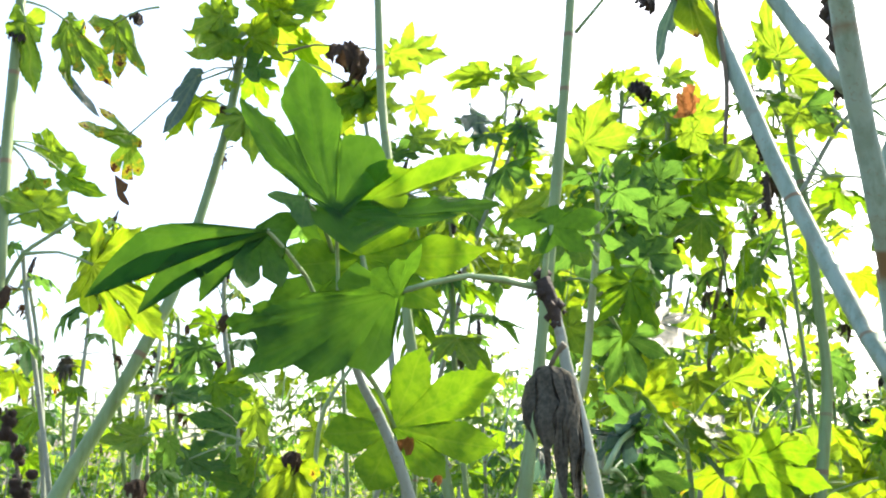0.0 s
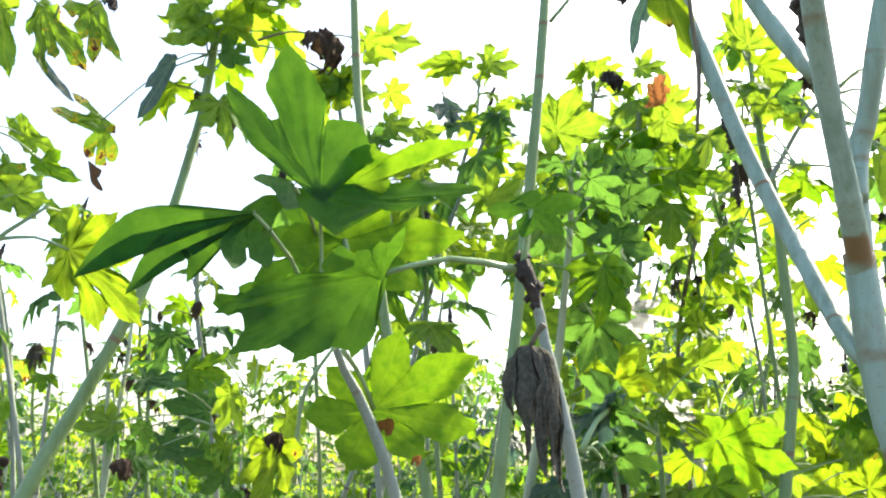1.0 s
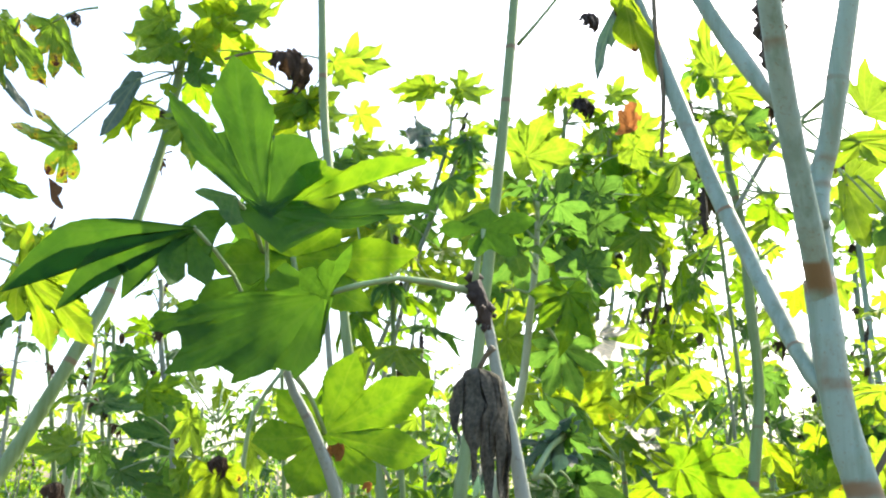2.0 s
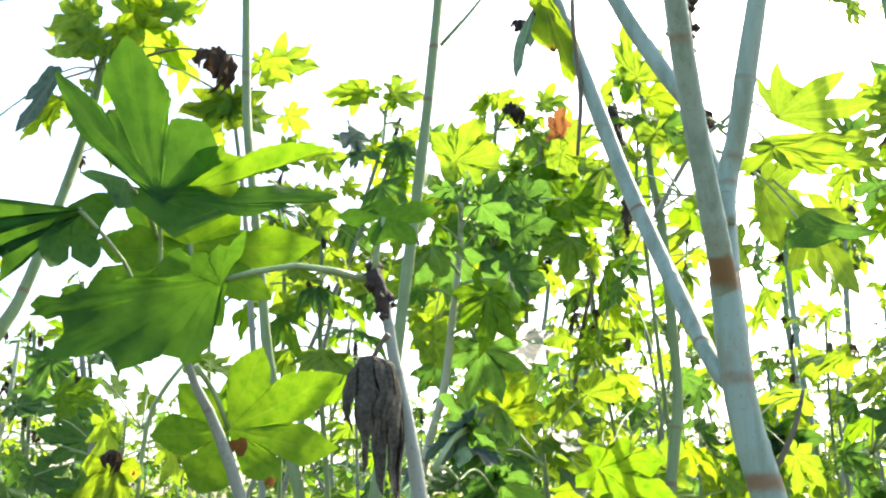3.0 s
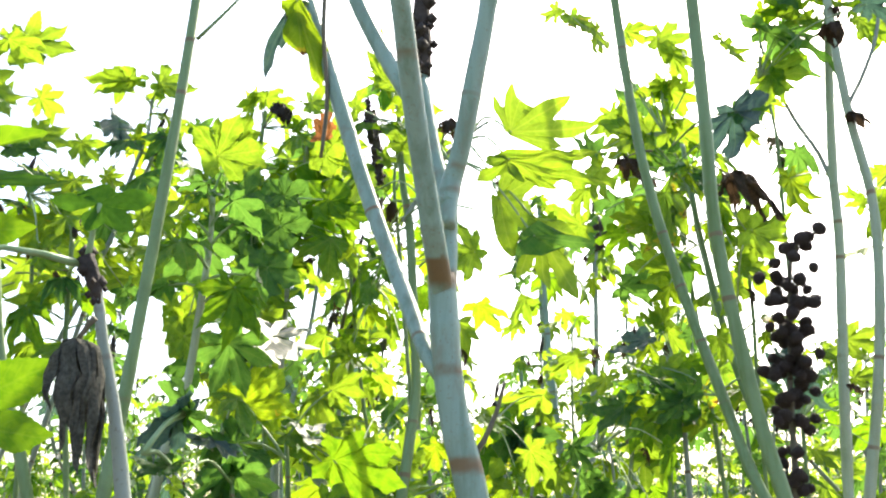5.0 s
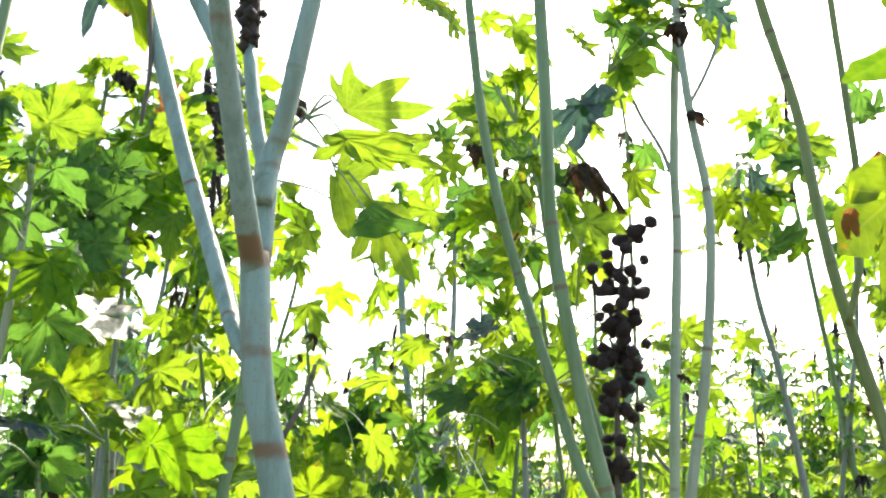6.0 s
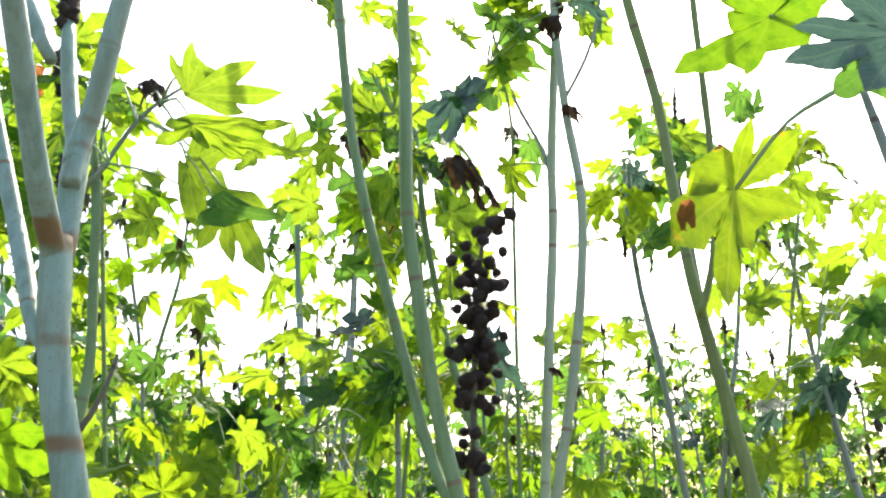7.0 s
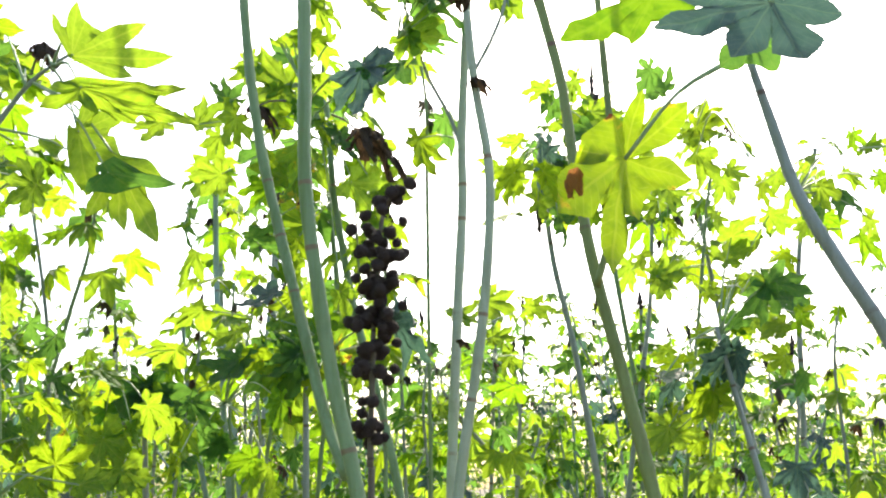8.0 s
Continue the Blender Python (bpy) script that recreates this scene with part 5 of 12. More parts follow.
scraps(castor_33, (1.006, 4.299, 2.450), 2, 33)
buds(castor_33, [(1.006, 4.299, 2.450, 0.0060), (1.011, 4.299, 2.480, 0.0070), (1.018, 4.303, 2.510, 0.0030)], 129)

castor_34 = plant("castor_plant", (1.521, 3.771, 0.000), "tall leafy castor plant with a bare pale stem")
cane("stem", castor_34, [(1.521, 3.771, 0.000, 0.0148), (1.460, 3.787, 0.781, 0.0126), (1.317, 3.823, 1.561, 0.0110), (1.248, 3.841, 1.881, 0.0095), (1.211, 3.850, 2.213, 0.0080)], PALE_CANE, 8, 0.09, 130)
crown(castor_34, (1.211, 3.850, 2.213), (0, 0, 1), 9, 0.11, 131, 0.3, "far", MIX, 0.9, 1.0, -15, 0.002)
scraps(castor_34, (1.211, 3.850, 2.213), 3, 34)

castor_35 = plant("castor_plant", (1.312, 2.130, 0.000), "tall leafy castor plant with a bare pale stem")
cane("stem", castor_35, [(1.312, 2.130, 0.000, 0.0068), (1.312, 2.129, 0.968, 0.0058), (1.314, 2.128, 1.936, 0.0051), (1.315, 2.128, 2.154, 0.0044), (1.294, 2.138, 2.381, 0.0037)], GREEN_CANE, 8, 0.09, 132)
crown(castor_35, (1.294, 2.138, 2.381), (0, 0, 1), 8, 0.12, 133, 0.5, "far", TIRED, 0.9, 1.0, -15, 0.002)
scraps(castor_35, (1.294, 2.138, 2.381), 4, 35)
buds(castor_35, [(1.294, 2.138, 2.381, 0.0060), (1.299, 2.138, 2.411, 0.0070), (1.306, 2.142, 2.441, 0.0030)], 133)

castor_36 = plant("castor_plant", (1.371, 3.392, 0.000), "tall leafy castor plant with a bare pale stem")
cane("stem", castor_36, [(1.371, 3.392, 0.000, 0.0085), (1.353, 3.398, 0.779, 0.0073), (1.310, 3.410, 1.559, 0.0063), (1.286, 3.417, 1.920, 0.0055), (1.293, 3.415, 2.299, 0.0047)], GREEN_CANE, 8, 0.09, 134)
crown(castor_36, (1.293, 3.415, 2.299), (0, 0, 1), 8, 0.12, 135, 0.3, "far", MIX, 0.9, 1.0, -15, 0.002)
scraps(castor_36, (1.293, 3.415, 2.299), 2, 36)

castor_37 = plant("castor_plant", (1.496, 2.261, 0.000), "tall leafy castor plant with a bare pale stem")
cane("stem", castor_37, [(1.496, 2.261, 0.000, 0.0068), (1.499, 2.260, 1.224, 0.0058), (1.506, 2.256, 2.447, 0.0050), (1.507, 2.256, 2.626, 0.0043), (1.485, 2.267, 2.812, 0.0036)], GREEN_CANE, 8, 0.09, 136)
crown(castor_37, (1.485, 2.267, 2.812), (0, 0, 1), 6, 0.12, 137, 0.3, "far", MIX, 0.9, 1.0, -15, 0.002)
scraps(castor_37, (1.485, 2.267, 2.812), 3, 37)
buds(castor_37, [(1.485, 2.267, 2.812, 0.0060), (1.490, 2.267, 2.842, 0.0070), (1.497, 2.271, 2.872, 0.0030)], 137)
leaf(castor_l, (-0.716, 1.706, 2.517), (-0.521, -0.467, -0.714), (-0.829, 0.076, 0.554), 0.104, ('near', 6), GREEN, (-0.688, 1.717, 2.466), 0.0016)
leaf(castor_l, (-0.686, 1.718, 2.466), (-0.764, -0.325, -0.557), (-0.139, 0.926, -0.350), 0.113, ('near', 2), GREEN, (-0.688, 1.717, 2.466), 0.0016)
leaf(castor_l, (-0.638, 1.736, 2.530), (0.932, 0.312, 0.184), (-0.243, 0.916, -0.320), 0.124, ('near', 3), GREEN, (-0.688, 1.717, 2.466), 0.0016)
leaf(castor_l, (-0.615, 1.745, 2.502), (0.740, 0.452, -0.499), (0.264, 0.487, 0.833), 0.113, ('near', 0), GREEN, (-0.688, 1.717, 2.466), 0.0016)
leaf(castor_l, (-0.607, 1.748, 2.547), (-0.639, -0.537, 0.552), (0.386, 0.396, 0.833), 0.079, ('broad', 3), YELLOW, (-0.688, 1.717, 2.466), 0.0016)
leaf(castor_l, (-0.559, 1.764, 2.472), (0.762, 0.225, -0.607), (0.474, 0.444, 0.760), 0.103, ('broad', 4), GREEN, (-0.681, 1.720, 2.430), 0.0016)
leaf(castor_l, (-0.558, 1.764, 2.548), (0.689, 0.206, 0.695), (0.115, 0.916, -0.385), 0.095, ('near', 3), GREEN, (-0.688, 1.717, 2.466), 0.0016)
leaf(castor_l, (-0.431, 1.748, 2.362), (-0.396, -0.103, -0.912), (0.187, 0.964, -0.190), 0.114, ('broad', 0), YELLOW, (-0.681, 1.720, 2.430), 0.0016)
leaf(castor_l, (-0.420, 1.750, 2.357), (0.532, 0.377, -0.758), (-0.716, 0.678, -0.165), 0.090, ('broad', 3), GREEN, (-0.681, 1.720, 2.430), 0.0016)

castor_star = plant("castor_plant", (-0.255, 2.111, 0.000), "castor plant with a thin dark stem and star-shaped leaves")
cane("stem", castor_star, [(-0.255, 2.111, 0.000, 0.0090), (-0.311, 2.097, 1.048, 0.0077), (-0.441, 2.065, 2.096, 0.0067), (-0.472, 2.057, 2.302, 0.0057), (-0.497, 2.051, 2.435, 0.0052), (-0.510, 2.047, 2.502, 0.0041)], GREY_CANE, 8, 0.06, 153)
leaf(castor_star, (-0.385, 1.873, 2.499), (0.965, -0.013, -0.262), (-0.051, 0.970, -0.237), 0.108, ('near', 0), GREEN, (-0.506, 2.048, 2.489), 0.0016)
leaf(castor_star, (-0.384, 2.078, 2.469), (0.942, 0.182, -0.283), (0.079, 0.699, 0.711), 0.071, ('near', 7), GREEN, (-0.497, 2.051, 2.435), 0.0016)
leaf(castor_star, (-0.384, 2.078, 2.390), (0.795, 0.464, -0.390), (-0.585, 0.755, -0.296), 0.075, ('broad', 5), GREEN, (-0.479, 2.056, 2.341), 0.0016)
leaf(castor_star, (-0.444, 2.064, 2.448), (-0.458, -0.519, 0.722), (-0.835, 0.529, -0.150), 0.057, ('near', 3), GREEN, (-0.497, 2.051, 2.435), 0.0016)
leaf(castor_star, (-0.581, 2.027, 2.420), (0.220, 0.068, -0.973), (-0.828, 0.541, -0.149), 0.070, ('near', 5), GLOSSY, (-0.497, 2.051, 2.435), 0.0016)
leaf(castor_star, (-0.532, 2.041, 2.409), (0.227, 0.515, -0.826), (0.579, 0.611, 0.540), 0.052, ('broad', 2), GREEN, (-0.497, 2.051, 2.435), 0.0016)
leaf(castor_star, (-0.425, 2.069, 2.347), (0.919, -0.084, -0.385), (-0.177, 0.784, -0.595), 0.082, ('near', 4), DEEP_OR_SHADED, (-0.479, 2.056, 2.341), 0.0016)
leaf(castor_star, (-0.545, 2.037, 2.353), (0.893, 0.247, -0.376), (0.260, 0.397, 0.880), 0.078, ('near', 1), DEEP_OR_SHADED, (-0.479, 2.056, 2.341), 0.0016)
leaf(castor_star, (-0.344, 2.390, 2.495), (0.079, 0.305, -0.949), (-0.644, 0.743, 0.185), 0.078, ('near', 4), GREEN, (-0.479, 2.056, 2.341), 0.0016)
leaf(castor_star, (-0.396, 2.381, 2.405), (-0.319, -0.486, -0.814), (0.331, 0.748, -0.576), 0.054, ('near', 3), DEEP_OR_SHADED, (-0.479, 2.056, 2.341), 0.0016)
leaf(castor_star, (-0.370, 2.386, 2.282), (0.814, 0.131, 0.566), (0.019, 0.968, -0.251), 0.091, ('near', 0), GREEN, (-0.479, 2.056, 2.341), 0.0016)
leaf(castor_star, (-0.352, 2.389, 2.271), (-0.906, 0.121, -0.405), (0.283, 0.886, -0.368), 0.081, ('broad', 4), YELLOW, (-0.479, 2.056, 2.341), 0.0016)

castor_head = plant("castor_plant", (-0.641, 2.761, 0.000), "castor plant with a light leafy head against the sky")
cane("stem", castor_head, [(-0.641, 2.761, 0.000, 0.0093), (-0.536, 2.773, 1.237, 0.0079), (-0.290, 2.802, 2.475, 0.0069), (-0.262, 2.805, 2.594, 0.0062), (-0.236, 2.808, 2.706, 0.0055), (-0.233, 2.808, 2.810, 0.0047)], GREY_CANE, 8, 0.06, 166)
leaf(castor_head, (-0.313, 2.799, 2.860), (-0.944, -0.327, 0.044), (-0.067, 0.320, 0.945), 0.122, ('near', 0), GREEN, (-0.233, 2.808, 2.791), 0.0016)
leaf(castor_head, (-0.292, 2.801, 2.873), (-0.703, -0.095, -0.705), (0.296, 0.862, -0.411), 0.119, ('near', 6), GREEN, (-0.233, 2.808, 2.791), 0.0016)
leaf(castor_head, (-0.213, 2.810, 2.869), (0.954, 0.278, -0.113), (-0.300, 0.894, -0.332), 0.110, ('broad', 6), GREEN, (-0.233, 2.808, 2.791), 0.0016)
leaf(castor_head, (-0.221, 2.809, 2.855), (0.287, -0.238, -0.928), (0.832, 0.542, 0.119), 0.086, ('near', 2), GREEN, (-0.233, 2.808, 2.791), 0.0016)
leaf(castor_head, (-0.320, 2.798, 2.729), (-0.184, -0.025, -0.983), (-0.830, 0.540, 0.142), 0.123, ('near', 5), GLOSSY, (-0.238, 2.807, 2.687), 0.0016)
leaf(castor_head, (-0.274, 2.804, 2.670), (0.832, 0.348, -0.432), (0.180, 0.566, 0.804), 0.086, ('broad', 5), YELLOW, (-0.238, 2.807, 2.687), 0.0016)
leaf(castor_head, (-0.212, 2.810, 2.633), (0.955, -0.137, -0.263), (-0.133, 0.595, -0.793), 0.108, ('broad', 0), GLOSSY, (-0.238, 2.807, 2.687), 0.0016)
leaf(castor_head, (-0.192, 2.812, 2.570), (0.870, 0.063, 0.489), (-0.468, 0.420, 0.778), 0.092, ('broad', 1), GREEN, (-0.238, 2.807, 2.687), 0.0016)
leaf(castor_head, (-0.341, 2.795, 2.552), (0.783, 0.440, -0.440), (-0.587, 0.757, -0.287), 0.067, ('near', 6), GREEN, (-0.238, 2.807, 2.687), 0.0016)
leaf(castor_head, (-0.155, 2.815, 2.729), (0.947, -0.251, 0.201), (-0.144, 0.227, 0.963), 0.073, ('broad', 3), GREEN, (-0.238, 2.807, 2.687), 0.0016)
leaf(castor_head, (-0.094, 2.818, 2.741), (0.766, 0.031, -0.642), (-0.339, 0.868, -0.362), 0.079, ('broad', 3), DEEP_OR_SHADED, (-0.233, 2.808, 2.791), 0.0016)
leaf(castor_head, (-0.353, 2.794, 2.698), (-0.806, 0.307, 0.506), (-0.169, 0.701, -0.693), 0.053, ('broad', 0), DEEP_OR_SHADED, (-0.238, 2.807, 2.687), 0.0016)

castor_mass = plant("castor_plant", (0.058, 2.422, 0.000), "broad leafy castor plant, bright and dark leaves mixed")
cane("stem", castor_mass, [(0.058, 2.422, 0.000, 0.0110), (0.067, 2.422, 0.942, 0.0093), (0.086, 2.421, 1.884, 0.0081), (0.093, 2.421, 2.170, 0.0077), (0.092, 2.421, 2.428, 0.0066), (0.105, 2.421, 2.636, 0.0054)], GREEN_CANE, 10, 0.1, 179)
leaf(castor_mass, (0.005, 2.422, 2.498), (0.955, -0.183, -0.233), (0.157, 0.980, -0.126), 0.128, ('broad', 1), GREEN, (0.095, 2.421, 2.475), 0.0016)
leaf(castor_mass, (0.010, 2.422, 2.506), (0.313, 0.002, 0.950), (-0.604, 0.772, 0.197), 0.127, ('near', 1), GREEN, (0.095, 2.421, 2.475), 0.0016)
leaf(castor_mass, (0.024, 2.422, 2.530), (0.861, 0.240, 0.448), (-0.002, 0.883, -0.470), 0.092, ('near', 0), GREEN, (0.095, 2.421, 2.475), 0.0016)
leaf(castor_mass, (0.104, 2.421, 2.669), (0.946, -0.272, 0.176), (-0.119, 0.213, 0.970), 0.097, ('near', 4), GREEN, (0.102, 2.421, 2.587), 0.0016)
leaf(castor_mass, (0.089, 2.421, 2.677), (-0.920, 0.006, -0.391), (-0.377, 0.248, 0.892), 0.074, ('near', 1), GREEN, (0.102, 2.421, 2.587), 0.0016)
leaf(castor_mass, (0.127, 2.420, 2.636), (0.983, 0.184, 0.002), (-0.020, 0.097, 0.995), 0.096, ('near', 1), GREEN, (0.102, 2.421, 2.587), 0.0016)
leaf(castor_mass, (0.059, 2.422, 2.635), (0.482, -0.339, 0.808), (0.757, 0.625, -0.190), 0.068, ('near', 6), GREEN, (0.102, 2.421, 2.587), 0.0016)
leaf(castor_mass, (0.104, 2.421, 2.405), (0.088, -0.002, -0.996), (0.571, 0.820, 0.049), 0.087, ('broad', 3), FRESH, (0.095, 2.421, 2.475), 0.0016)
leaf(castor_mass, (0.115, 2.421, 2.421), (-0.961, 0.250, -0.118), (-0.005, 0.411, 0.912), 0.095, ('broad', 2), GREEN, (0.095, 2.421, 2.475), 0.0016)
leaf(castor_mass, (0.188, 2.418, 2.429), (0.328, -0.342, 0.881), (-0.632, 0.614, 0.473), 0.071, ('broad', 3), GREEN, (0.095, 2.421, 2.475), 0.0016)
leaf(castor_mass, (0.166, 2.419, 2.476), (-0.967, 0.037, 0.253), (0.253, 0.280, 0.926), 0.069, ('broad', 4), DEEP_OR_SHADED, (0.095, 2.421, 2.475), 0.0016)
leaf(castor_mass, (0.268, 2.411, 2.428), (0.728, 0.045, -0.684), (0.571, 0.511, 0.642), 0.175, ('near', 4), GREEN, (0.095, 2.421, 2.475), 0.0016)
leaf(castor_mass, (0.261, 2.412, 2.413), (-0.593, -0.083, -0.801), (-0.602, 0.707, 0.372), 0.181, ('broad', 3), FRESH, (0.095, 2.421, 2.475), 0.0016)
leaf(castor_mass, (0.065, 2.422, 2.289), (-0.678, -0.004, -0.735), (0.318, 0.900, -0.298), 0.118, ('near', 2), DEEP_OR_SHADED, (0.091, 2.421, 2.320), 0.0016)
leaf(castor_mass, (0.109, 2.421, 2.275), (0.780, 0.142, -0.610), (-0.346, 0.910, -0.230), 0.128, ('broad', 6), FRESH, (0.091, 2.421, 2.320), 0.0016)
leaf(castor_mass, (0.095, 2.421, 2.245), (0.136, -0.183, -0.974), (0.663, 0.747, -0.048), 0.126, ('near', 4), GREEN, (0.090, 2.421, 2.214), 0.0016)
leaf(castor_mass, (0.181, 2.418, 2.291), (0.884, -0.061, -0.463), (-0.180, 0.871, -0.458), 0.073, ('near', 2), GREEN, (0.091, 2.421, 2.320), 0.0016)
leaf(castor_mass, (0.196, 2.417, 2.216), (0.867, 0.171, -0.468), (0.339, 0.486, 0.806), 0.095, ('near', 2), GREEN, (0.090, 2.421, 2.214), 0.0016)
leaf(castor_mass, (0.125, 2.420, 2.141), (0.728, -0.244, -0.641), (-0.214, 0.808, -0.550), 0.109, ('near', 6), GREEN, (0.090, 2.421, 2.214), 0.0016)
leaf(castor_mass, (0.054, 2.422, 2.111), (-0.489, -0.002, -0.872), (0.555, 0.771, -0.313), 0.095, ('near', 4), DEEP_OR_SHADED, (0.090, 2.421, 2.214), 0.0016)
leaf(castor_mass, (-0.002, 2.421, 2.380), (-0.644, 0.237, -0.727), (-0.556, 0.507, 0.658), 0.088, ('near', 3), GREEN, (0.091, 2.421, 2.320), 0.0016)
leaf(castor_mass, (-0.021, 2.421, 2.257), (-0.462, -0.324, 0.826), (-0.744, 0.648, -0.162), 0.073, ('near', 2), GREEN, (0.090, 2.421, 2.214), 0.0016)
leaf(castor_mass, (0.224, 2.415, 2.668), (0.904, -0.082, -0.419), (-0.137, 0.873, -0.468), 0.093, ('near', 4), GREEN, (0.102, 2.421, 2.587), 0.0016)
leaf(castor_mass, (0.232, 2.415, 2.536), (0.092, 0.306, -0.947), (0.658, 0.695, 0.289), 0.072, ('near', 1), GREEN, (0.102, 2.421, 2.587), 0.0016)
leaf(castor_mass, (0.283, 2.410, 2.554), (0.266, -0.289, 0.920), (0.808, 0.587, -0.049), 0.087, ('broad', 2), GREEN, (0.102, 2.421, 2.587), 0.0016)
leaf(castor_mass, (0.195, 2.417, 2.587), (-0.836, 0.046, 0.547), (-0.256, 0.849, -0.462), 0.051, ('near', 2), GREEN, (0.102, 2.421, 2.587), 0.0016)
leaf(castor_mass, (0.326, 2.405, 2.474), (0.967, 0.199, -0.160), (-0.255, 0.772, -0.583), 0.070, ('near', 6), GREEN, (0.095, 2.421, 2.475), 0.0016)
leaf(castor_mass, (0.331, 2.405, 2.290), (0.758, -0.389, -0.524), (0.638, 0.277, 0.718), 0.079, ('near', 1), GREEN, (0.091, 2.421, 2.320), 0.0016)
leaf(castor_mass, (-0.058, 2.420, 2.050), (-0.880, -0.047, 0.473), (0.309, 0.700, 0.644), 0.065, ('broad', 4), GREEN, (0.090, 2.421, 2.214), 0.0016)
leaf(castor_mass, (-0.058, 2.420, 2.035), (0.588, 0.250, -0.769), (0.412, 0.725, 0.552), 0.098, ('near', 6), GREEN, (0.090, 2.421, 2.214), 0.0016)
leaf(castor_mass, (-0.081, 2.419, 2.092), (-0.366, -0.255, -0.895), (-0.802, 0.574, 0.165), 0.097, ('broad', 5), GREEN, (0.090, 2.421, 2.214), 0.0016)
leaf(castor_mass, (0.141, 2.420, 1.969), (-0.714, 0.020, 0.700), (-0.484, 0.708, -0.514), 0.090, ('near', 4), FRESH, (0.090, 2.421, 2.214), 0.0016)
leaf(castor_mass, (-0.034, 2.421, 1.965), (-0.557, 0.210, -0.804), (-0.578, 0.597, 0.556), 0.097, ('broad', 1), DEEP_OR_SHADED, (0.090, 2.421, 2.214), 0.0016)
dead_leaf(castor_mass, (0.138, 2.320, 2.608), 0.070, (0.9, -0.4, 0.1), ('ball', 1), DARK_DRY, (0.103, 2.321, 2.545), "black withered leaf")
dead_leaf(castor_mass, (0.150, 2.219, 2.794), 0.060, (0.9, -0.4, 0.1), ('ball', 3), DARK_DRY, None, "black withered leaf")
leaf(castor_bright, (0.313, 1.660, 2.385), (0.852, -0.494, -0.172), (0.256, 0.107, 0.961), 0.068, ('near', 4), GREEN, (0.298, 1.662, 2.361), 0.0016)
leaf(castor_bright, (0.370, 1.650, 2.284), (0.984, 0.140, -0.112), (-0.176, 0.874, -0.453), 0.065, ('near', 7), GREEN, (0.303, 1.662, 2.305), 0.0016)
leaf(castor_bright, (0.398, 1.644, 2.255), (0.758, -0.639, -0.130), (0.197, 0.033, 0.980), 0.050, ('broad', 2), DEEP_OR_SHADED, (0.303, 1.662, 2.305), 0.0016)
leaf(castor_bright, (0.539, 1.487, 2.036), (-0.503, -0.366, -0.783), (-0.837, 0.430, 0.337), 0.052, ('near', 1), DEEP_OR_SHADED, (0.378, 1.505, 2.094), 0.0016)
leaf(castor_bright, (0.784, 2.306, 2.456), (-0.579, 0.116, -0.807), (0.510, 0.824, -0.247), 0.081, ('near', 2), GREEN, (0.451, 1.499, 2.210), 0.0016)
leaf(castor_bright, (0.453, 1.750, 2.298), (-0.886, 0.317, 0.339), (0.413, 0.206, 0.887), 0.089, ('broad', 5), GREEN, (0.451, 1.499, 2.210), 0.0016)
leaf(castor_bright, (0.357, 1.756, 2.380), (-0.455, -0.361, 0.814), (0.731, 0.371, 0.573), 0.060, ('near', 2), GREEN, (0.415, 1.502, 2.170), 0.0016)
leaf(castor_bright, (0.353, 1.756, 2.255), (-0.901, 0.022, 0.433), (-0.219, 0.839, -0.498), 0.044, ('near', 7), GREEN, (0.378, 1.505, 2.094), 0.0016)
leaf(castor_bright, (0.324, 1.757, 2.196), (-0.687, 0.539, -0.488), (-0.387, 0.296, 0.873), 0.043, ('near', 4), DEEP_OR_SHADED, (0.378, 1.505, 2.094), 0.0016)
leaf(castor_bright, (0.424, 1.752, 2.277), (0.901, -0.394, -0.180), (0.277, 0.204, 0.939), 0.073, ('broad', 2), GREEN, (0.415, 1.502, 2.170), 0.0016)
leaf(castor_bright, (0.359, 1.856, 2.134), (-0.676, 0.618, -0.401), (0.716, 0.678, -0.163), 0.038, ('near', 5), GREEN, (0.378, 1.505, 2.094), 0.0016)
leaf(castor_bright, (0.333, 1.857, 2.032), (-0.508, -0.384, -0.771), (-0.798, 0.546, 0.255), 0.058, ('broad', 2), DEEP_OR_SHADED, (0.378, 1.505, 2.094), 0.0016)
shaped_leaf(castor_bright, (0.453, 1.241, 2.117), (-0.018, -0.026, 1.000), (-0.246, 0.969, 0.021), 0.074, ((0, 1.0, 0.72), (34, 0.8, 0.62), (-55, 1.52, 0.7), (-81, 1.8, 0.56), (-100, 1.13, 0.64)), 0.2, 0.12, 239, GREEN, (0.456, 1.549, 2.231), 0.002, "bright green backlit castor leaf", 0.12, 0.0, 0.95)
shaped_leaf(castor_bright, (0.479, 1.346, 2.116), (0.953, 0.289, -0.095), (-0.273, 0.950, 0.153), 0.182, ((0, 1.0, 0.36), (-14, 0.56, 0.74), (-44, 0.25, 1.57), (-137, 0.37, 0.85), (-165, 0.27, 0.82), (19, 0.93, 0.24)), 0.2, 0.12, 240, GREEN, (0.456, 1.549, 2.228), 0.002, "bright green backlit castor leaf", 0.1, 0.0, 1.1)
shaped_leaf(castor_bright, (0.492, 1.452, 2.087), (0.169, 0.128, -0.977), (-0.441, 0.896, 0.041), 0.100, ((0, 1.0, 1.11), (-94, 0.22, 2.48), (62, 0.78, 1.54), (115, 1.01, 0.73), (158, 0.69, 0.67)), 0.2, 0.12, 241, GREEN, (0.456, 1.549, 2.228), 0.002, "bright green hanging castor leaf", 0.14, 0.0, 0.8)
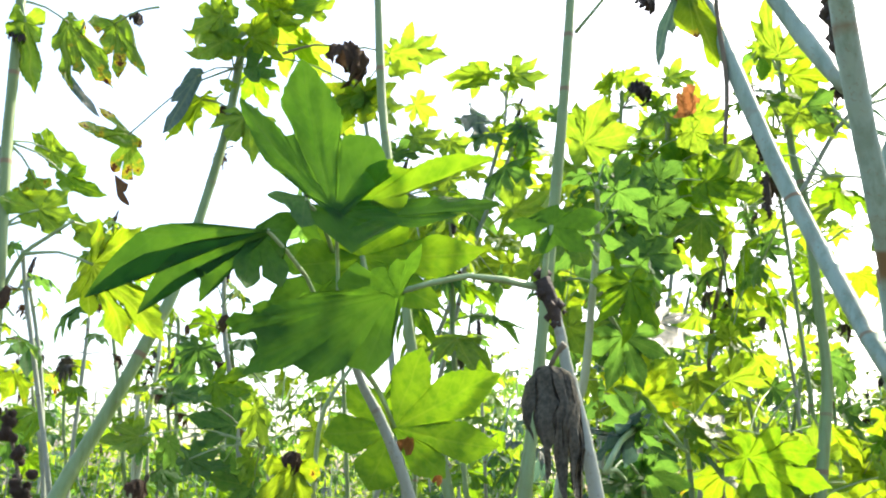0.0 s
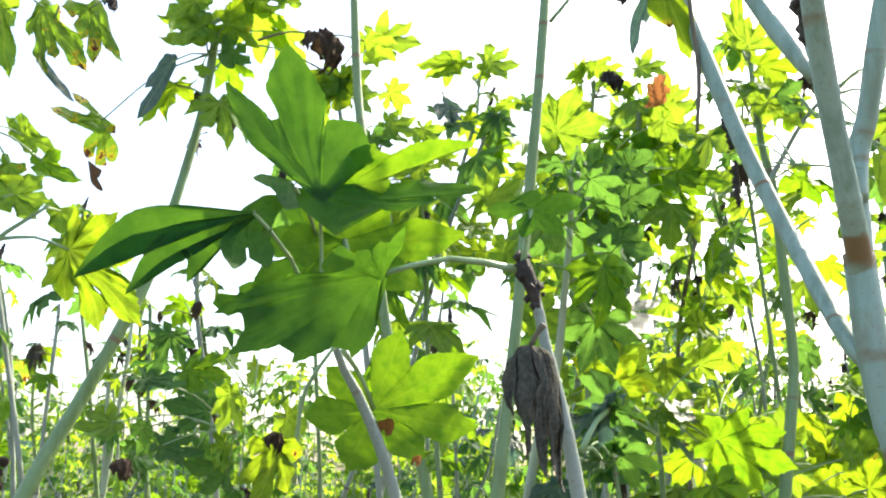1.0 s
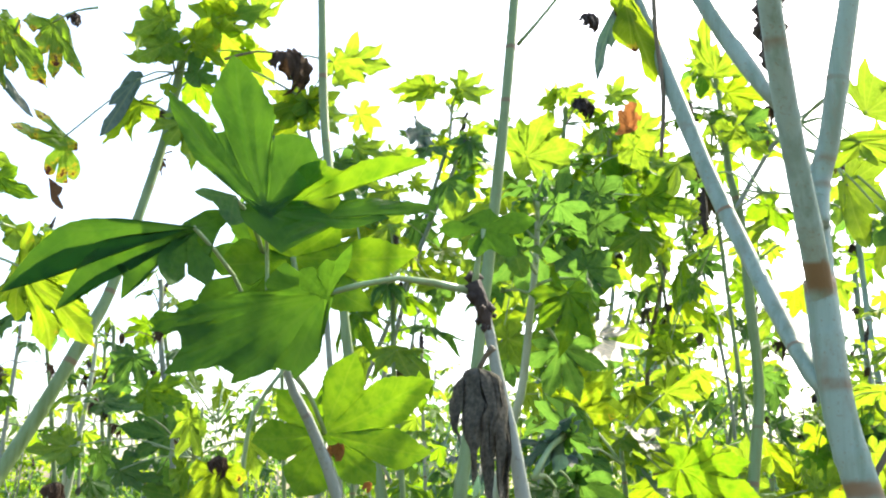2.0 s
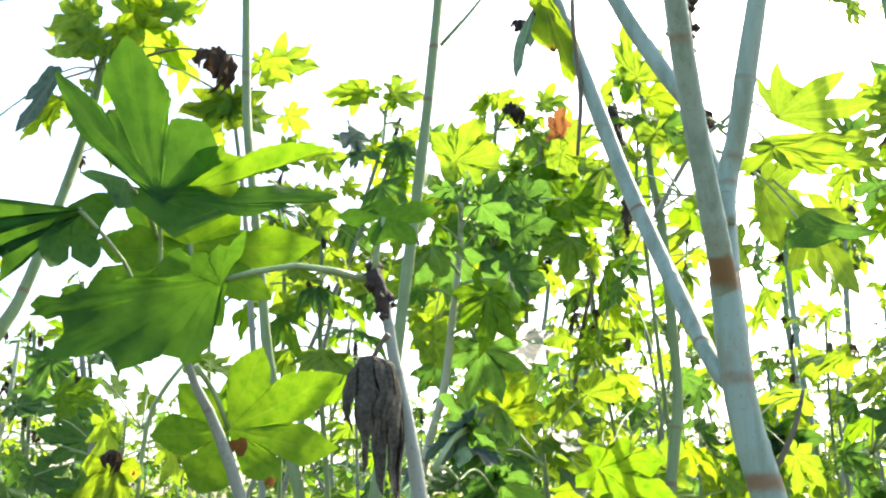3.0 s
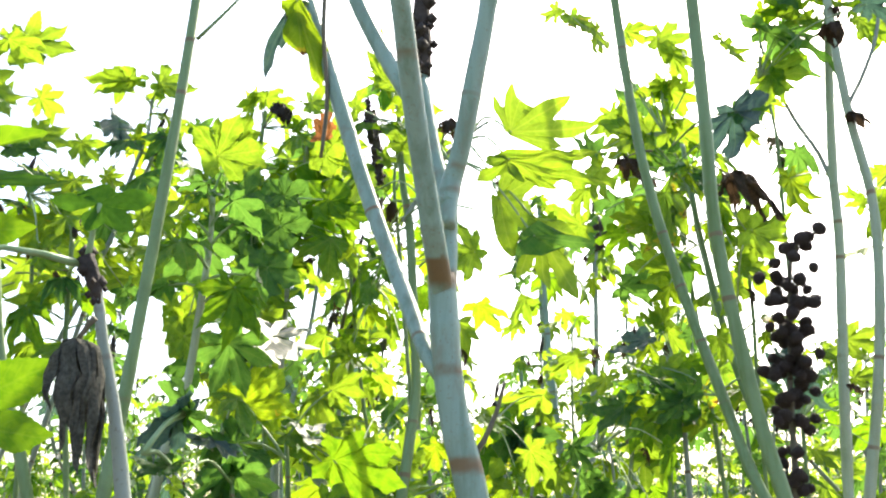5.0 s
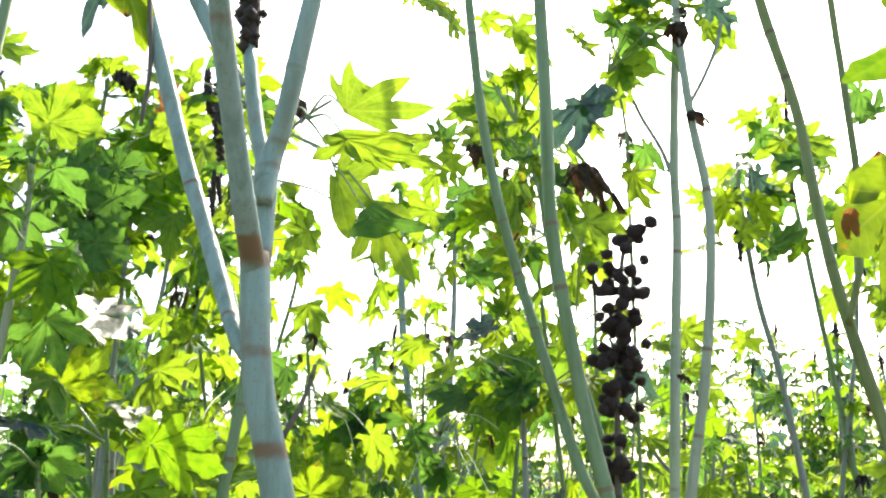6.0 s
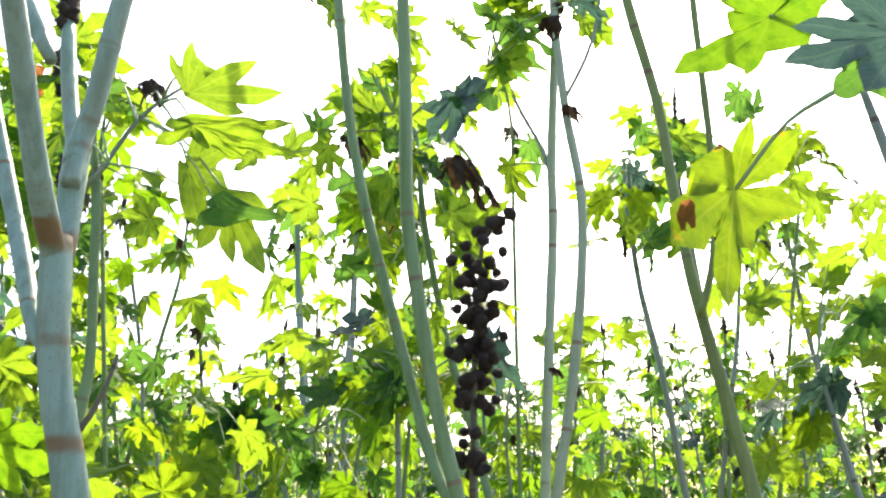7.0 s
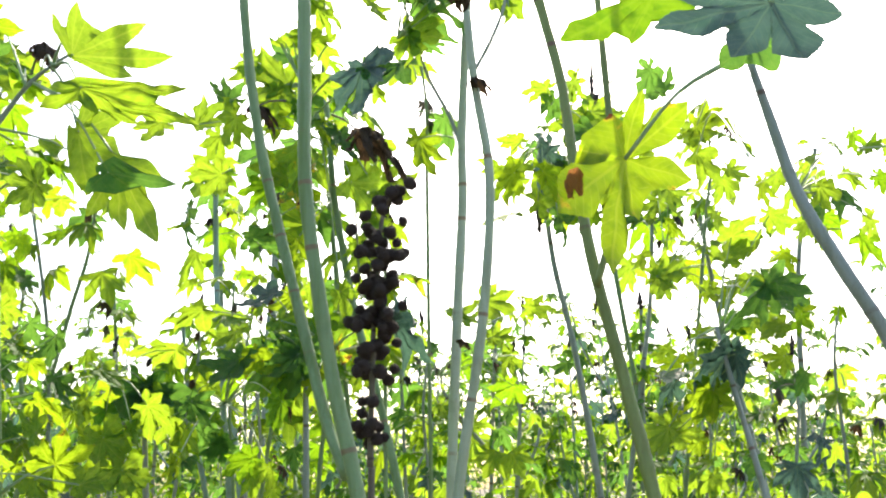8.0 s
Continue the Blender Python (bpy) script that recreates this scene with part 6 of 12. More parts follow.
shaped_leaf(castor_bright, (0.548, 1.418, 2.037), (0.438, 0.178, -0.881), (-0.341, 0.940, 0.021), 0.135, ((0, 1.0, 0.87), (-68, 0.29, 2.08), (-53, 0.81, 0.62), (-25, 0.83, 0.65), (55, 0.55, 1.34), (-129, 0.3, 1.36)), 0.2, 0.12, 242, GREEN, (0.430, 1.560, 2.200), 0.002, "bright green hanging castor leaf with clear veins", 0.1, 0.0, 0.85)
shaped_leaf(castor_bright, (0.529, 1.383, 2.005), (0.996, -0.005, -0.091), (0.006, 1.000, 0.005), 0.100, ((0, 1.0, 0.49), (-128, 0.45), (163, 0.2, 2.0)), 0.2, 0.12, 243, DEEP_OR_SHADED, (0.430, 1.560, 2.200), 0.0016, "shaded green castor leaf", 0.06, 0.0, 0.9)
shaped_leaf(castor_bright, (0.433, 1.385, 1.974), (-0.747, -0.129, -0.652), (-0.233, 0.969, 0.075), 0.056, ((0, 1.0, 0.77), (28, 1.01, 0.76), (64, 0.6, 1.16), (136, 0.4, 1.73), (-135, 0.68), (-89, 0.84, 0.92), (-44, 0.8)), 0.2, 0.12, 244, GREEN, (0.380, 1.590, 2.000), 0.0014, "small curled green leaf", 0.1, 0.0, 1.1)
dead_leaf(castor_bright, (0.445, 1.650, 2.307), 0.060, (0.9, -0.4, 0.1), ('ball', 4), BROWN_DRY, (0.427, 1.652, 2.229), "brown withered leaf remains")
dead_leaf(castor_bright, (0.509, 1.542, 2.150), 0.030, (0.9, -0.4, 0.1), ('curled', 5), BROWN_DRY, None)
leaf(castor_thin, (0.906, 2.033, 2.753), (-0.412, -0.165, -0.896), (-0.621, 0.770, 0.144), 0.075, ('broad', 6), GREEN, (1.039, 1.977, 2.472), 0.0016)
leaf(castor_thin, (0.971, 2.006, 2.746), (0.883, -0.387, 0.266), (-0.176, 0.252, 0.952), 0.074, ('near', 6), GREEN, (1.039, 1.977, 2.472), 0.0016)
leaf(castor_thin, (1.040, 1.976, 2.725), (0.748, -0.103, -0.655), (-0.023, 0.983, -0.180), 0.098, ('broad', 1), GREEN, (1.039, 1.977, 2.472), 0.0016)
leaf(castor_thin, (1.064, 1.965, 2.672), (0.634, -0.567, -0.526), (0.600, -0.068, 0.797), 0.100, ('near', 6), GREEN, (1.039, 1.977, 2.472), 0.0016)
leaf(castor_thin, (1.049, 1.972, 2.587), (-0.913, 0.408, 0.003), (0.138, 0.302, 0.943), 0.085, ('near', 1), GREEN, (1.039, 1.977, 2.472), 0.0016)
leaf(castor_thin, (1.055, 1.969, 2.582), (0.961, -0.186, -0.207), (0.250, 0.247, 0.936), 0.088, ('broad', 7), GREEN, (1.039, 1.977, 2.472), 0.0016)
leaf(castor_thin, (1.042, 1.975, 2.575), (-0.253, -0.317, 0.914), (0.942, 0.135, 0.307), 0.057, ('near', 6), GREEN, (1.039, 1.977, 2.472), 0.0016)
leaf(castor_thin, (1.008, 1.990, 2.474), (-0.913, 0.378, 0.151), (0.297, 0.873, -0.387), 0.124, ('near', 5), GREEN, (1.039, 1.977, 2.472), 0.0016)
leaf(castor_thin, (1.051, 1.971, 2.471), (-0.109, 0.349, 0.931), (0.994, 0.062, 0.093), 0.084, ('broad', 2), GREEN, (1.039, 1.977, 2.472), 0.0016)
leaf(castor_thin, (1.069, 1.962, 2.470), (0.717, -0.697, -0.019), (0.264, 0.246, 0.933), 0.074, ('broad', 3), GREEN, (1.056, 1.969, 2.439), 0.0016)
leaf(castor_thin, (0.989, 1.999, 2.453), (-0.596, 0.251, -0.762), (-0.501, 0.626, 0.598), 0.073, ('near', 3), GREEN, (1.039, 1.977, 2.472), 0.0016)
leaf(castor_thin, (0.882, 2.042, 2.428), (-0.265, 0.404, 0.875), (-0.253, 0.847, -0.468), 0.078, ('near', 4), DEEP_OR_SHADED, (1.039, 1.977, 2.472), 0.0016)
leaf(castor_thin, (0.900, 2.035, 2.391), (-0.483, -0.083, -0.871), (-0.563, 0.792, 0.237), 0.092, ('broad', 6), GREEN, (1.039, 1.977, 2.472), 0.0016)
leaf(castor_thin, (1.072, 1.961, 2.390), (-0.795, 0.374, -0.478), (0.597, 0.625, -0.504), 0.052, ('broad', 5), DEEP_OR_SHADED, (1.067, 1.963, 2.398), 0.0016)
leaf(castor_thin, (1.090, 1.952, 2.375), (0.200, 0.213, -0.956), (-0.447, 0.889, 0.105), 0.081, ('near', 0), GREEN, (1.067, 1.963, 2.398), 0.0016)
leaf(castor_thin, (1.086, 1.729, 2.424), (-0.055, -0.169, -0.984), (0.878, 0.461, -0.129), 0.129, ('broad', 1), GLOSSY, (1.056, 1.969, 2.439), 0.0016)
leaf(castor_thin, (1.096, 1.723, 2.423), (0.846, -0.493, -0.203), (0.346, 0.797, -0.495), 0.074, ('near', 7), DEEP_OR_SHADED, (1.056, 1.969, 2.439), 0.0016)
leaf(castor_thin, (1.104, 1.718, 2.376), (0.821, 0.084, -0.564), (0.565, 0.017, 0.825), 0.047, ('near', 0), GREEN, (1.067, 1.963, 2.398), 0.0016)
leaf(castor_thin, (1.179, 1.906, 2.690), (0.019, -0.314, -0.949), (-0.397, 0.869, -0.295), 0.085, ('near', 3), GREEN, (1.039, 1.977, 2.472), 0.0016)
leaf(castor_thin, (1.034, 1.979, 2.321), (0.196, -0.092, -0.976), (0.981, 0.027, 0.194), 0.164, ('near', 5), BURNT, (1.067, 1.963, 2.398), 0.0016)
leaf(castor_thin, (1.191, 1.899, 2.210), (0.934, -0.284, 0.216), (0.348, 0.857, -0.380), 0.100, ('near', 2), GREEN, (1.067, 1.963, 2.398), 0.0016)
leaf(castor_thin, (1.196, 1.896, 2.201), (0.327, -0.491, -0.807), (0.941, 0.094, 0.324), 0.086, ('near', 4), GREEN, (1.067, 1.963, 2.398), 0.0016)
leaf(castor_thin, (0.847, 2.054, 2.803), (0.445, -0.161, -0.881), (-0.251, 0.922, -0.295), 0.083, ('broad', 5), BURNT, (1.039, 1.977, 2.472), 0.0016)
leaf(castor_thin, (0.813, 2.066, 2.828), (-0.420, 0.554, -0.718), (0.854, 0.510, -0.106), 0.057, ('near', 7), GREEN, (1.039, 1.977, 2.472), 0.0016)
leaf(castor_thin, (1.118, 1.938, 2.351), (0.129, -0.336, -0.933), (-0.280, 0.890, -0.360), 0.094, ('near', 6), DEEP_OR_SHADED, (1.067, 1.963, 2.398), 0.0016)
leaf(castor_thin, (1.152, 1.920, 2.090), (0.337, -0.182, -0.924), (0.930, 0.220, 0.296), 0.081, ('near', 4), GREEN, (1.067, 1.963, 2.398), 0.0016)
leaf(castor_thin, (1.171, 1.910, 2.142), (0.778, -0.047, -0.626), (-0.215, 0.917, -0.336), 0.067, ('broad', 5), GREEN, (1.067, 1.963, 2.398), 0.0016)
leaf(castor_thin, (1.119, 1.937, 1.974), (0.371, -0.510, -0.776), (0.928, 0.181, 0.325), 0.081, ('broad', 7), GREEN, (1.067, 1.963, 2.398), 0.0016)
dead_leaf(castor_thin, (1.118, 1.825, 2.312), 0.130, (0.9, -0.4, 0.1), ('curled', 3), BROWN_DRY, (1.063, 1.854, 2.357), "dark withered leaf hanging in shreds")
dead_leaf(castor_thin, (0.907, 1.925, 2.373), 0.070, (0.9, -0.4, 0.1), ('curled', 2), BROWN_DRY, (0.972, 1.897, 2.390), "black curled leaf edge")
dead_leaf(castor_thin, (1.260, 1.620, 2.591), 0.060, (0.9, -0.4, 0.1), ('ball', 6), BROWN_DRY, None)
leaf(castor_pair, (1.260, 1.859, 2.596), (0.654, -0.651, -0.385), (0.631, 0.751, -0.196), 0.115, ('broad', 7), GREEN, (1.237, 1.872, 2.585), 0.0016)
leaf(castor_pair, (1.260, 1.859, 2.593), (0.461, -0.286, -0.840), (0.863, -0.076, 0.500), 0.086, ('near', 1), GREEN, (1.237, 1.872, 2.585), 0.0016)
leaf(castor_pair, (1.278, 1.847, 2.330), (0.277, 0.104, -0.955), (-0.327, 0.945, 0.008), 0.096, ('near', 2), YELLOW, (1.346, 1.804, 2.328), 0.0016)
leaf(castor_pair, (1.260, 1.859, 2.701), (0.653, -0.567, -0.502), (0.381, -0.327, 0.865), 0.193, ('broad', 6), DEEP_OR_SHADED, (1.237, 1.872, 2.585), 0.0016)
leaf(castor_pair, (1.258, 1.860, 2.762), (-0.591, 0.351, -0.726), (-0.452, 0.601, 0.659), 0.063, ('broad', 3), YELLOW, (1.237, 1.872, 2.585), 0.0016)
leaf(castor_pair, (1.319, 1.822, 2.751), (-0.621, 0.654, 0.432), (0.465, 0.751, -0.469), 0.101, ('near', 4), GREEN, (1.237, 1.872, 2.585), 0.0016)
leaf(castor_pair, (1.317, 1.823, 2.721), (0.413, -0.612, -0.675), (0.211, 0.785, -0.583), 0.081, ('broad', 0), GREEN, (1.237, 1.872, 2.585), 0.0016)
leaf(castor_pair, (1.262, 1.495, 2.570), (0.718, -0.563, -0.409), (0.368, -0.191, 0.910), 0.086, ('near', 7), GLOSSY, (1.237, 1.872, 2.585), 0.0016)
leaf(castor_pair, (1.431, 1.743, 2.696), (0.313, 0.124, -0.942), (-0.234, 0.971, 0.050), 0.079, ('near', 2), GREEN, (1.237, 1.872, 2.585), 0.0016)
dead_leaf(castor_pair, (1.343, 1.721, 2.700), 0.040, (0.9, -0.4, 0.1), ('ball', 7), BROWN_DRY, None)
leaf(castor_olive, (1.750, 2.002, 2.599), (-0.931, 0.365, -0.009), (0.128, 0.349, 0.928), 0.078, ('near', 2), GREEN, (1.757, 1.996, 2.550), 0.0016)
leaf(castor_olive, (1.764, 1.991, 2.564), (-0.197, 0.520, -0.831), (-0.155, 0.821, 0.550), 0.080, ('broad', 7), DEEP_OR_SHADED, (1.757, 1.996, 2.550), 0.0016)
leaf(castor_olive, (1.748, 2.004, 2.425), (-0.368, 0.290, -0.884), (-0.417, 0.798, 0.435), 0.121, ('near', 6), GLOSSY, (1.730, 2.018, 2.475), 0.0016)
leaf(castor_olive, (1.684, 2.053, 2.452), (-0.927, 0.270, 0.262), (0.332, 0.259, 0.907), 0.068, ('broad', 0), GREEN, (1.730, 2.018, 2.475), 0.0016)
leaf(castor_olive, (1.691, 2.049, 2.388), (-0.508, 0.379, -0.773), (0.844, 0.398, -0.359), 0.083, ('near', 6), GREEN, (1.730, 2.018, 2.475), 0.0016)
leaf(castor_olive, (1.634, 2.090, 2.380), (-0.340, 0.639, 0.690), (0.830, -0.141, 0.540), 0.070, ('near', 2), GREEN, (1.730, 2.018, 2.475), 0.0016)
shaped_leaf(castor_right, (1.139, 0.951, 1.975), (-0.814, -0.083, -0.575), (0.019, 0.985, -0.170), 0.184, ((0, 1.0), (32, 1.12, 0.5), (130, 0.59, 1.18), (-177, 0.87, 0.84), (50, 0.54), (-115, 0.37, 1.98), (-148, 0.67, 0.64)), 0.2, 0.15, 289, YELLOW, (1.301, 0.898, 2.131), 0.003, "large yellow-green backlit leaf with a rust spot", 0.1, 0.0, 1.0)
shaped_leaf(castor_right, (1.084, 0.799, 2.146), (-0.772, 0.227, -0.594), (0.389, 0.907, -0.159), 0.165, ((0, 1.0, 0.69), (26, 0.64, 0.64), (-16, 0.36, 2.4), (-78, 0.52, 1.32), (-153, 0.57, 1.21), (168, 0.57)), 0.2, 0.15, 290, FRESH, (1.246, 0.839, 2.154), 0.003, "bright green castor leaf beside the leaning stem", 0.16, 0.0, 0.8)
shaped_leaf(castor_right, (1.000, 0.550, 1.985), (-0.871, 0.379, -0.312), (0.465, 0.842, -0.273), 0.128, ((0, 1.0, 0.69), (-23, 0.82, 0.62), (-75, 0.7), (-152, 0.71, 1.18), (142, 0.51, 1.62), (81, 0.63, 1.84), (37, 0.71, 1.1)), 0.2, 0.15, 291, GLOSSY, (1.311, 0.887, 2.128), 0.003, "blue-green glossy castor leaf in shade", 0.08, 0.0, 0.9)
shaped_leaf(castor_right, (1.262, 0.815, 2.118), (-0.764, 0.192, -0.617), (0.268, 0.963, -0.033), 0.078, ((0, 1.0, 1.26), (84, 0.67, 2.05), (158, 0.53, 2.97), (-101, 0.47, 2.01)), 0.2, 0.1, 292, DEEP_OR_SHADED, (1.331, 0.894, 2.146), 0.002, "green castor leaf at the stem's tip", 0.16, 0.0, 0.8)
leaf(castor_right, (2.038, 1.746, 2.447), (0.527, -0.836, -0.154), (0.774, 0.547, -0.318), 0.107, ('near', 7), YELLOW, (1.468, 1.041, 2.054), 0.0016)
leaf(castor_right, (2.033, 1.751, 2.371), (0.497, -0.496, -0.711), (0.801, -0.051, 0.596), 0.110, ('near', 1), GREEN, (1.468, 1.041, 2.054), 0.0016)

castor_low = plant("castor_plant", (0.280, 1.906, 0.000), "low bright castor shoot")
cane("stem", castor_low, [(0.280, 1.906, 0.000, 0.0077), (0.243, 1.907, 0.796, 0.0065), (0.157, 1.909, 1.591, 0.0057), (0.144, 1.909, 1.694, 0.0048), (0.132, 1.909, 1.768, 0.0039)], GREEN_CANE, 8, 0.06, 294)
leaf(castor_low, (0.112, 1.909, 1.791), (0.645, -0.232, 0.728), (0.478, 0.866, -0.147), 0.101, ('near', 4), YELLOW, (0.133, 1.909, 1.757), 0.0016)
leaf(castor_low, (0.115, 1.909, 1.787), (1.000, -0.019, -0.016), (0.025, 0.611, 0.791), 0.087, ('near', 5), YELLOW, (0.133, 1.909, 1.757), 0.0016)
leaf(castor_low, (0.104, 1.909, 1.794), (-0.684, 0.264, 0.680), (0.664, 0.613, 0.429), 0.081, ('broad', 0), YELLOW, (0.133, 1.909, 1.757), 0.0016)
leaf(castor_low, (0.156, 1.909, 1.737), (0.874, -0.241, -0.422), (0.486, 0.403, 0.776), 0.111, ('near', 2), GREEN, (0.133, 1.909, 1.757), 0.0016)
leaf(castor_low, (0.148, 1.909, 1.705), (0.999, -0.038, 0.028), (0.042, 0.468, -0.883), 0.095, ('broad', 2), GREEN, (0.133, 1.909, 1.757), 0.0016)

castor_low_b = plant("castor_plant", (0.466, 1.902, 0.000), "low bright castor shoot with broad leaves")
cane("stem", castor_low_b, [(0.466, 1.902, 0.000, 0.0078), (0.428, 1.906, 0.766, 0.0067), (0.339, 1.916, 1.532, 0.0058), (0.330, 1.917, 1.594, 0.0049), (0.322, 1.918, 1.647, 0.0039)], GREEN_CANE, 8, 0.06, 300)
leaf(castor_low_b, (0.316, 1.919, 1.663), (0.867, -0.315, 0.387), (0.458, 0.810, -0.366), 0.111, ('near', 4), GREEN, (0.322, 1.918, 1.647), 0.0016)
leaf(castor_low_b, (0.322, 1.918, 1.657), (0.696, -0.083, -0.713), (0.532, 0.726, 0.435), 0.083, ('broad', 4), GREEN, (0.322, 1.918, 1.647), 0.0016)
leaf(castor_low_b, (0.310, 1.919, 1.668), (-0.411, 0.410, 0.814), (0.822, 0.552, 0.137), 0.061, ('near', 4), GREEN, (0.322, 1.918, 1.647), 0.0016)
leaf(castor_low_b, (0.420, 1.905, 1.627), (0.817, -0.467, -0.338), (0.551, 0.459, 0.697), 0.070, ('broad', 0), GREEN, (0.322, 1.918, 1.647), 0.0016)

castor_low_c = plant("castor_plant", (0.210, 1.481, 0.000), "low dark castor shoot in shade")
cane("stem", castor_low_c, [(0.210, 1.481, 0.000, 0.0059), (0.176, 1.480, 0.768, 0.0050), (0.097, 1.479, 1.537, 0.0043), (0.091, 1.479, 1.583, 0.0036), (0.086, 1.479, 1.623, 0.0029)], GREEN_CANE, 8, 0.06, 305)
leaf(castor_low_c, (0.082, 1.479, 1.637), (-0.826, -0.344, -0.446), (-0.563, 0.517, 0.645), 0.073, ('broad', 2), DEEP_OR_SHADED, (0.086, 1.479, 1.623), 0.0016)
leaf(castor_low_c, (0.088, 1.479, 1.639), (0.957, -0.001, -0.291), (0.218, 0.667, 0.713), 0.072, ('broad', 0), DEEP_OR_SHADED, (0.086, 1.479, 1.623), 0.0016)
leaf(castor_low_c, (0.076, 1.478, 1.638), (0.604, 0.491, 0.628), (0.326, 0.567, -0.756), 0.047, ('broad', 7), DEEP_OR_SHADED, (0.086, 1.479, 1.623), 0.0016)
leaf(castor_low_c, (0.021, 1.175, 1.608), (0.628, -0.547, -0.553), (0.773, 0.520, 0.363), 0.038, ('near', 4), GREEN, (0.086, 1.479, 1.623), 0.0016)
leaf(near_castor, (0.044, 0.872, 1.655), (-0.820, -0.455, -0.348), (-0.552, 0.463, 0.694), 0.052, ('near', 6), GLOSSY, (0.018, 0.821, 1.619), 0.002)
leaf(near_castor, (0.045, 0.872, 1.656), (0.998, -0.018, -0.058), (0.060, 0.418, 0.907), 0.033, ('near', 2), DEEP_OR_SHADED, (0.018, 0.821, 1.619), 0.002)
leaf(near_castor, (0.047, 0.872, 1.661), (-0.479, 0.527, 0.702), (0.856, 0.459, 0.239), 0.043, ('near', 3), DEEP_OR_SHADED, (0.018, 0.821, 1.619), 0.002)
leaf(near_castor, (0.036, 0.872, 1.613), (-0.667, -0.600, -0.442), (0.104, 0.512, -0.852), 0.039, ('near', 0), DEEP_OR_SHADED, (0.018, 0.821, 1.619), 0.002)

castor_sheen = plant("castor_plant", (0.285, 3.176, 0.000), "castor plant with a glossy leaf shining in the sun")
cane("stem", castor_sheen, [(0.285, 3.176, 0.000, 0.0151), (0.261, 3.176, 0.893, 0.0129), (0.204, 3.178, 1.785, 0.0112), (0.188, 3.178, 1.997, 0.0081), (0.163, 3.179, 2.143, 0.0066)], GREY_CANE, 8, 0.1, 314)

castor_dusk = plant("castor_plant", (1.097, 2.060, 0.000), "castor plant with large dark shaded leaves")
cane("stem", castor_dusk, [(1.097, 2.060, 0.000, 0.0101), (1.094, 2.061, 0.815, 0.0086), (1.088, 2.064, 1.630, 0.0075), (1.086, 2.065, 1.758, 0.0064), (1.087, 2.064, 1.875, 0.0053)], GREY_CANE, 8, 0.08, 315)
leaf(castor_dusk, (1.072, 2.071, 1.856), (-0.639, 0.276, -0.718), (0.689, 0.621, -0.375), 0.157, ('broad', 3), DEEP_OR_SHADED, (1.084, 2.066, 1.862), 0.0016)
leaf(castor_dusk, (1.061, 2.076, 1.875), (-0.993, 0.110, -0.031), (0.084, 0.513, -0.854), 0.077, ('near', 6), DEEP_OR_SHADED, (1.084, 2.066, 1.862), 0.0016)
leaf(castor_dusk, (0.866, 2.154, 1.955), (-0.930, 0.298, -0.215), (-0.142, 0.249, 0.958), 0.115, ('broad', 4), GREEN, (1.084, 2.066, 1.862), 0.0016)
leaf(castor_dusk, (1.016, 2.096, 1.994), (-0.726, 0.567, -0.389), (0.628, 0.316, -0.711), 0.090, ('broad', 6), GLOSSY, (1.084, 2.066, 1.862), 0.0016)
leaf(castor_dusk, (1.054, 2.080, 2.034), (0.132, -0.415, 0.900), (0.935, 0.353, 0.025), 0.070, ('broad', 2), GREEN, (1.084, 2.066, 1.862), 0.0016)
leaf(castor_dusk, (1.048, 2.082, 2.030), (-0.832, 0.358, 0.423), (0.030, 0.791, -0.611), 0.058, ('near', 2), GREEN, (1.084, 2.066, 1.862), 0.0016)

castor_corner = plant("castor_plant", (2.141, 1.498, 0.000), "leafy castor plant with bright and blue-green leaves")
cane("stem", castor_corner, [(2.141, 1.498, 0.000, 0.0100), (2.104, 1.536, 0.770, 0.0085), (2.018, 1.624, 1.539, 0.0074), (1.991, 1.652, 1.744, 0.0064), (1.971, 1.672, 1.902, 0.0054)], GREY_CANE, 8, 0.08, 325)
leaf(castor_corner, (1.988, 1.654, 1.837), (-0.747, 0.465, -0.475), (-0.003, 0.712, 0.702), 0.124, ('near', 6), GLOSSY, (1.979, 1.664, 1.822), 0.0016)
leaf(castor_corner, (1.997, 1.646, 1.834), (0.162, -0.165, -0.973), (0.985, -0.028, 0.169), 0.084, ('near', 6), GLOSSY, (1.979, 1.664, 1.822), 0.0016)
leaf(castor_corner, (1.949, 1.693, 1.753), (-0.234, 0.534, -0.812), (0.205, 0.844, 0.496), 0.099, ('broad', 7), YELLOW, (1.979, 1.664, 1.822), 0.0016)
leaf(castor_corner, (1.956, 1.686, 1.752), (-0.073, -0.269, -0.960), (0.987, 0.116, -0.108), 0.092, ('near', 7), YELLOW, (1.979, 1.664, 1.822), 0.0016)
leaf(castor_corner, (2.060, 1.580, 1.999), (0.582, -0.657, -0.480), (0.409, 0.746, -0.525), 0.105, ('broad', 0), DEEP_OR_SHADED, (1.973, 1.669, 1.876), 0.0016)
leaf(castor_corner, (2.051, 1.590, 1.987), (0.176, 0.129, -0.976), (0.984, -0.060, 0.169), 0.104, ('broad', 4), DEEP_OR_SHADED, (1.973, 1.669, 1.876), 0.0016)
leaf(castor_corner, (1.876, 1.760, 2.035), (0.523, -0.821, -0.230), (0.720, 0.570, -0.396), 0.088, ('near', 3), GREEN, (1.973, 1.669, 1.876), 0.0016)
leaf(castor_corner, (1.876, 1.760, 2.038), (-0.285, 0.248, 0.926), (0.038, 0.968, -0.248), 0.050, ('near', 1), GREEN, (1.973, 1.669, 1.876), 0.0016)
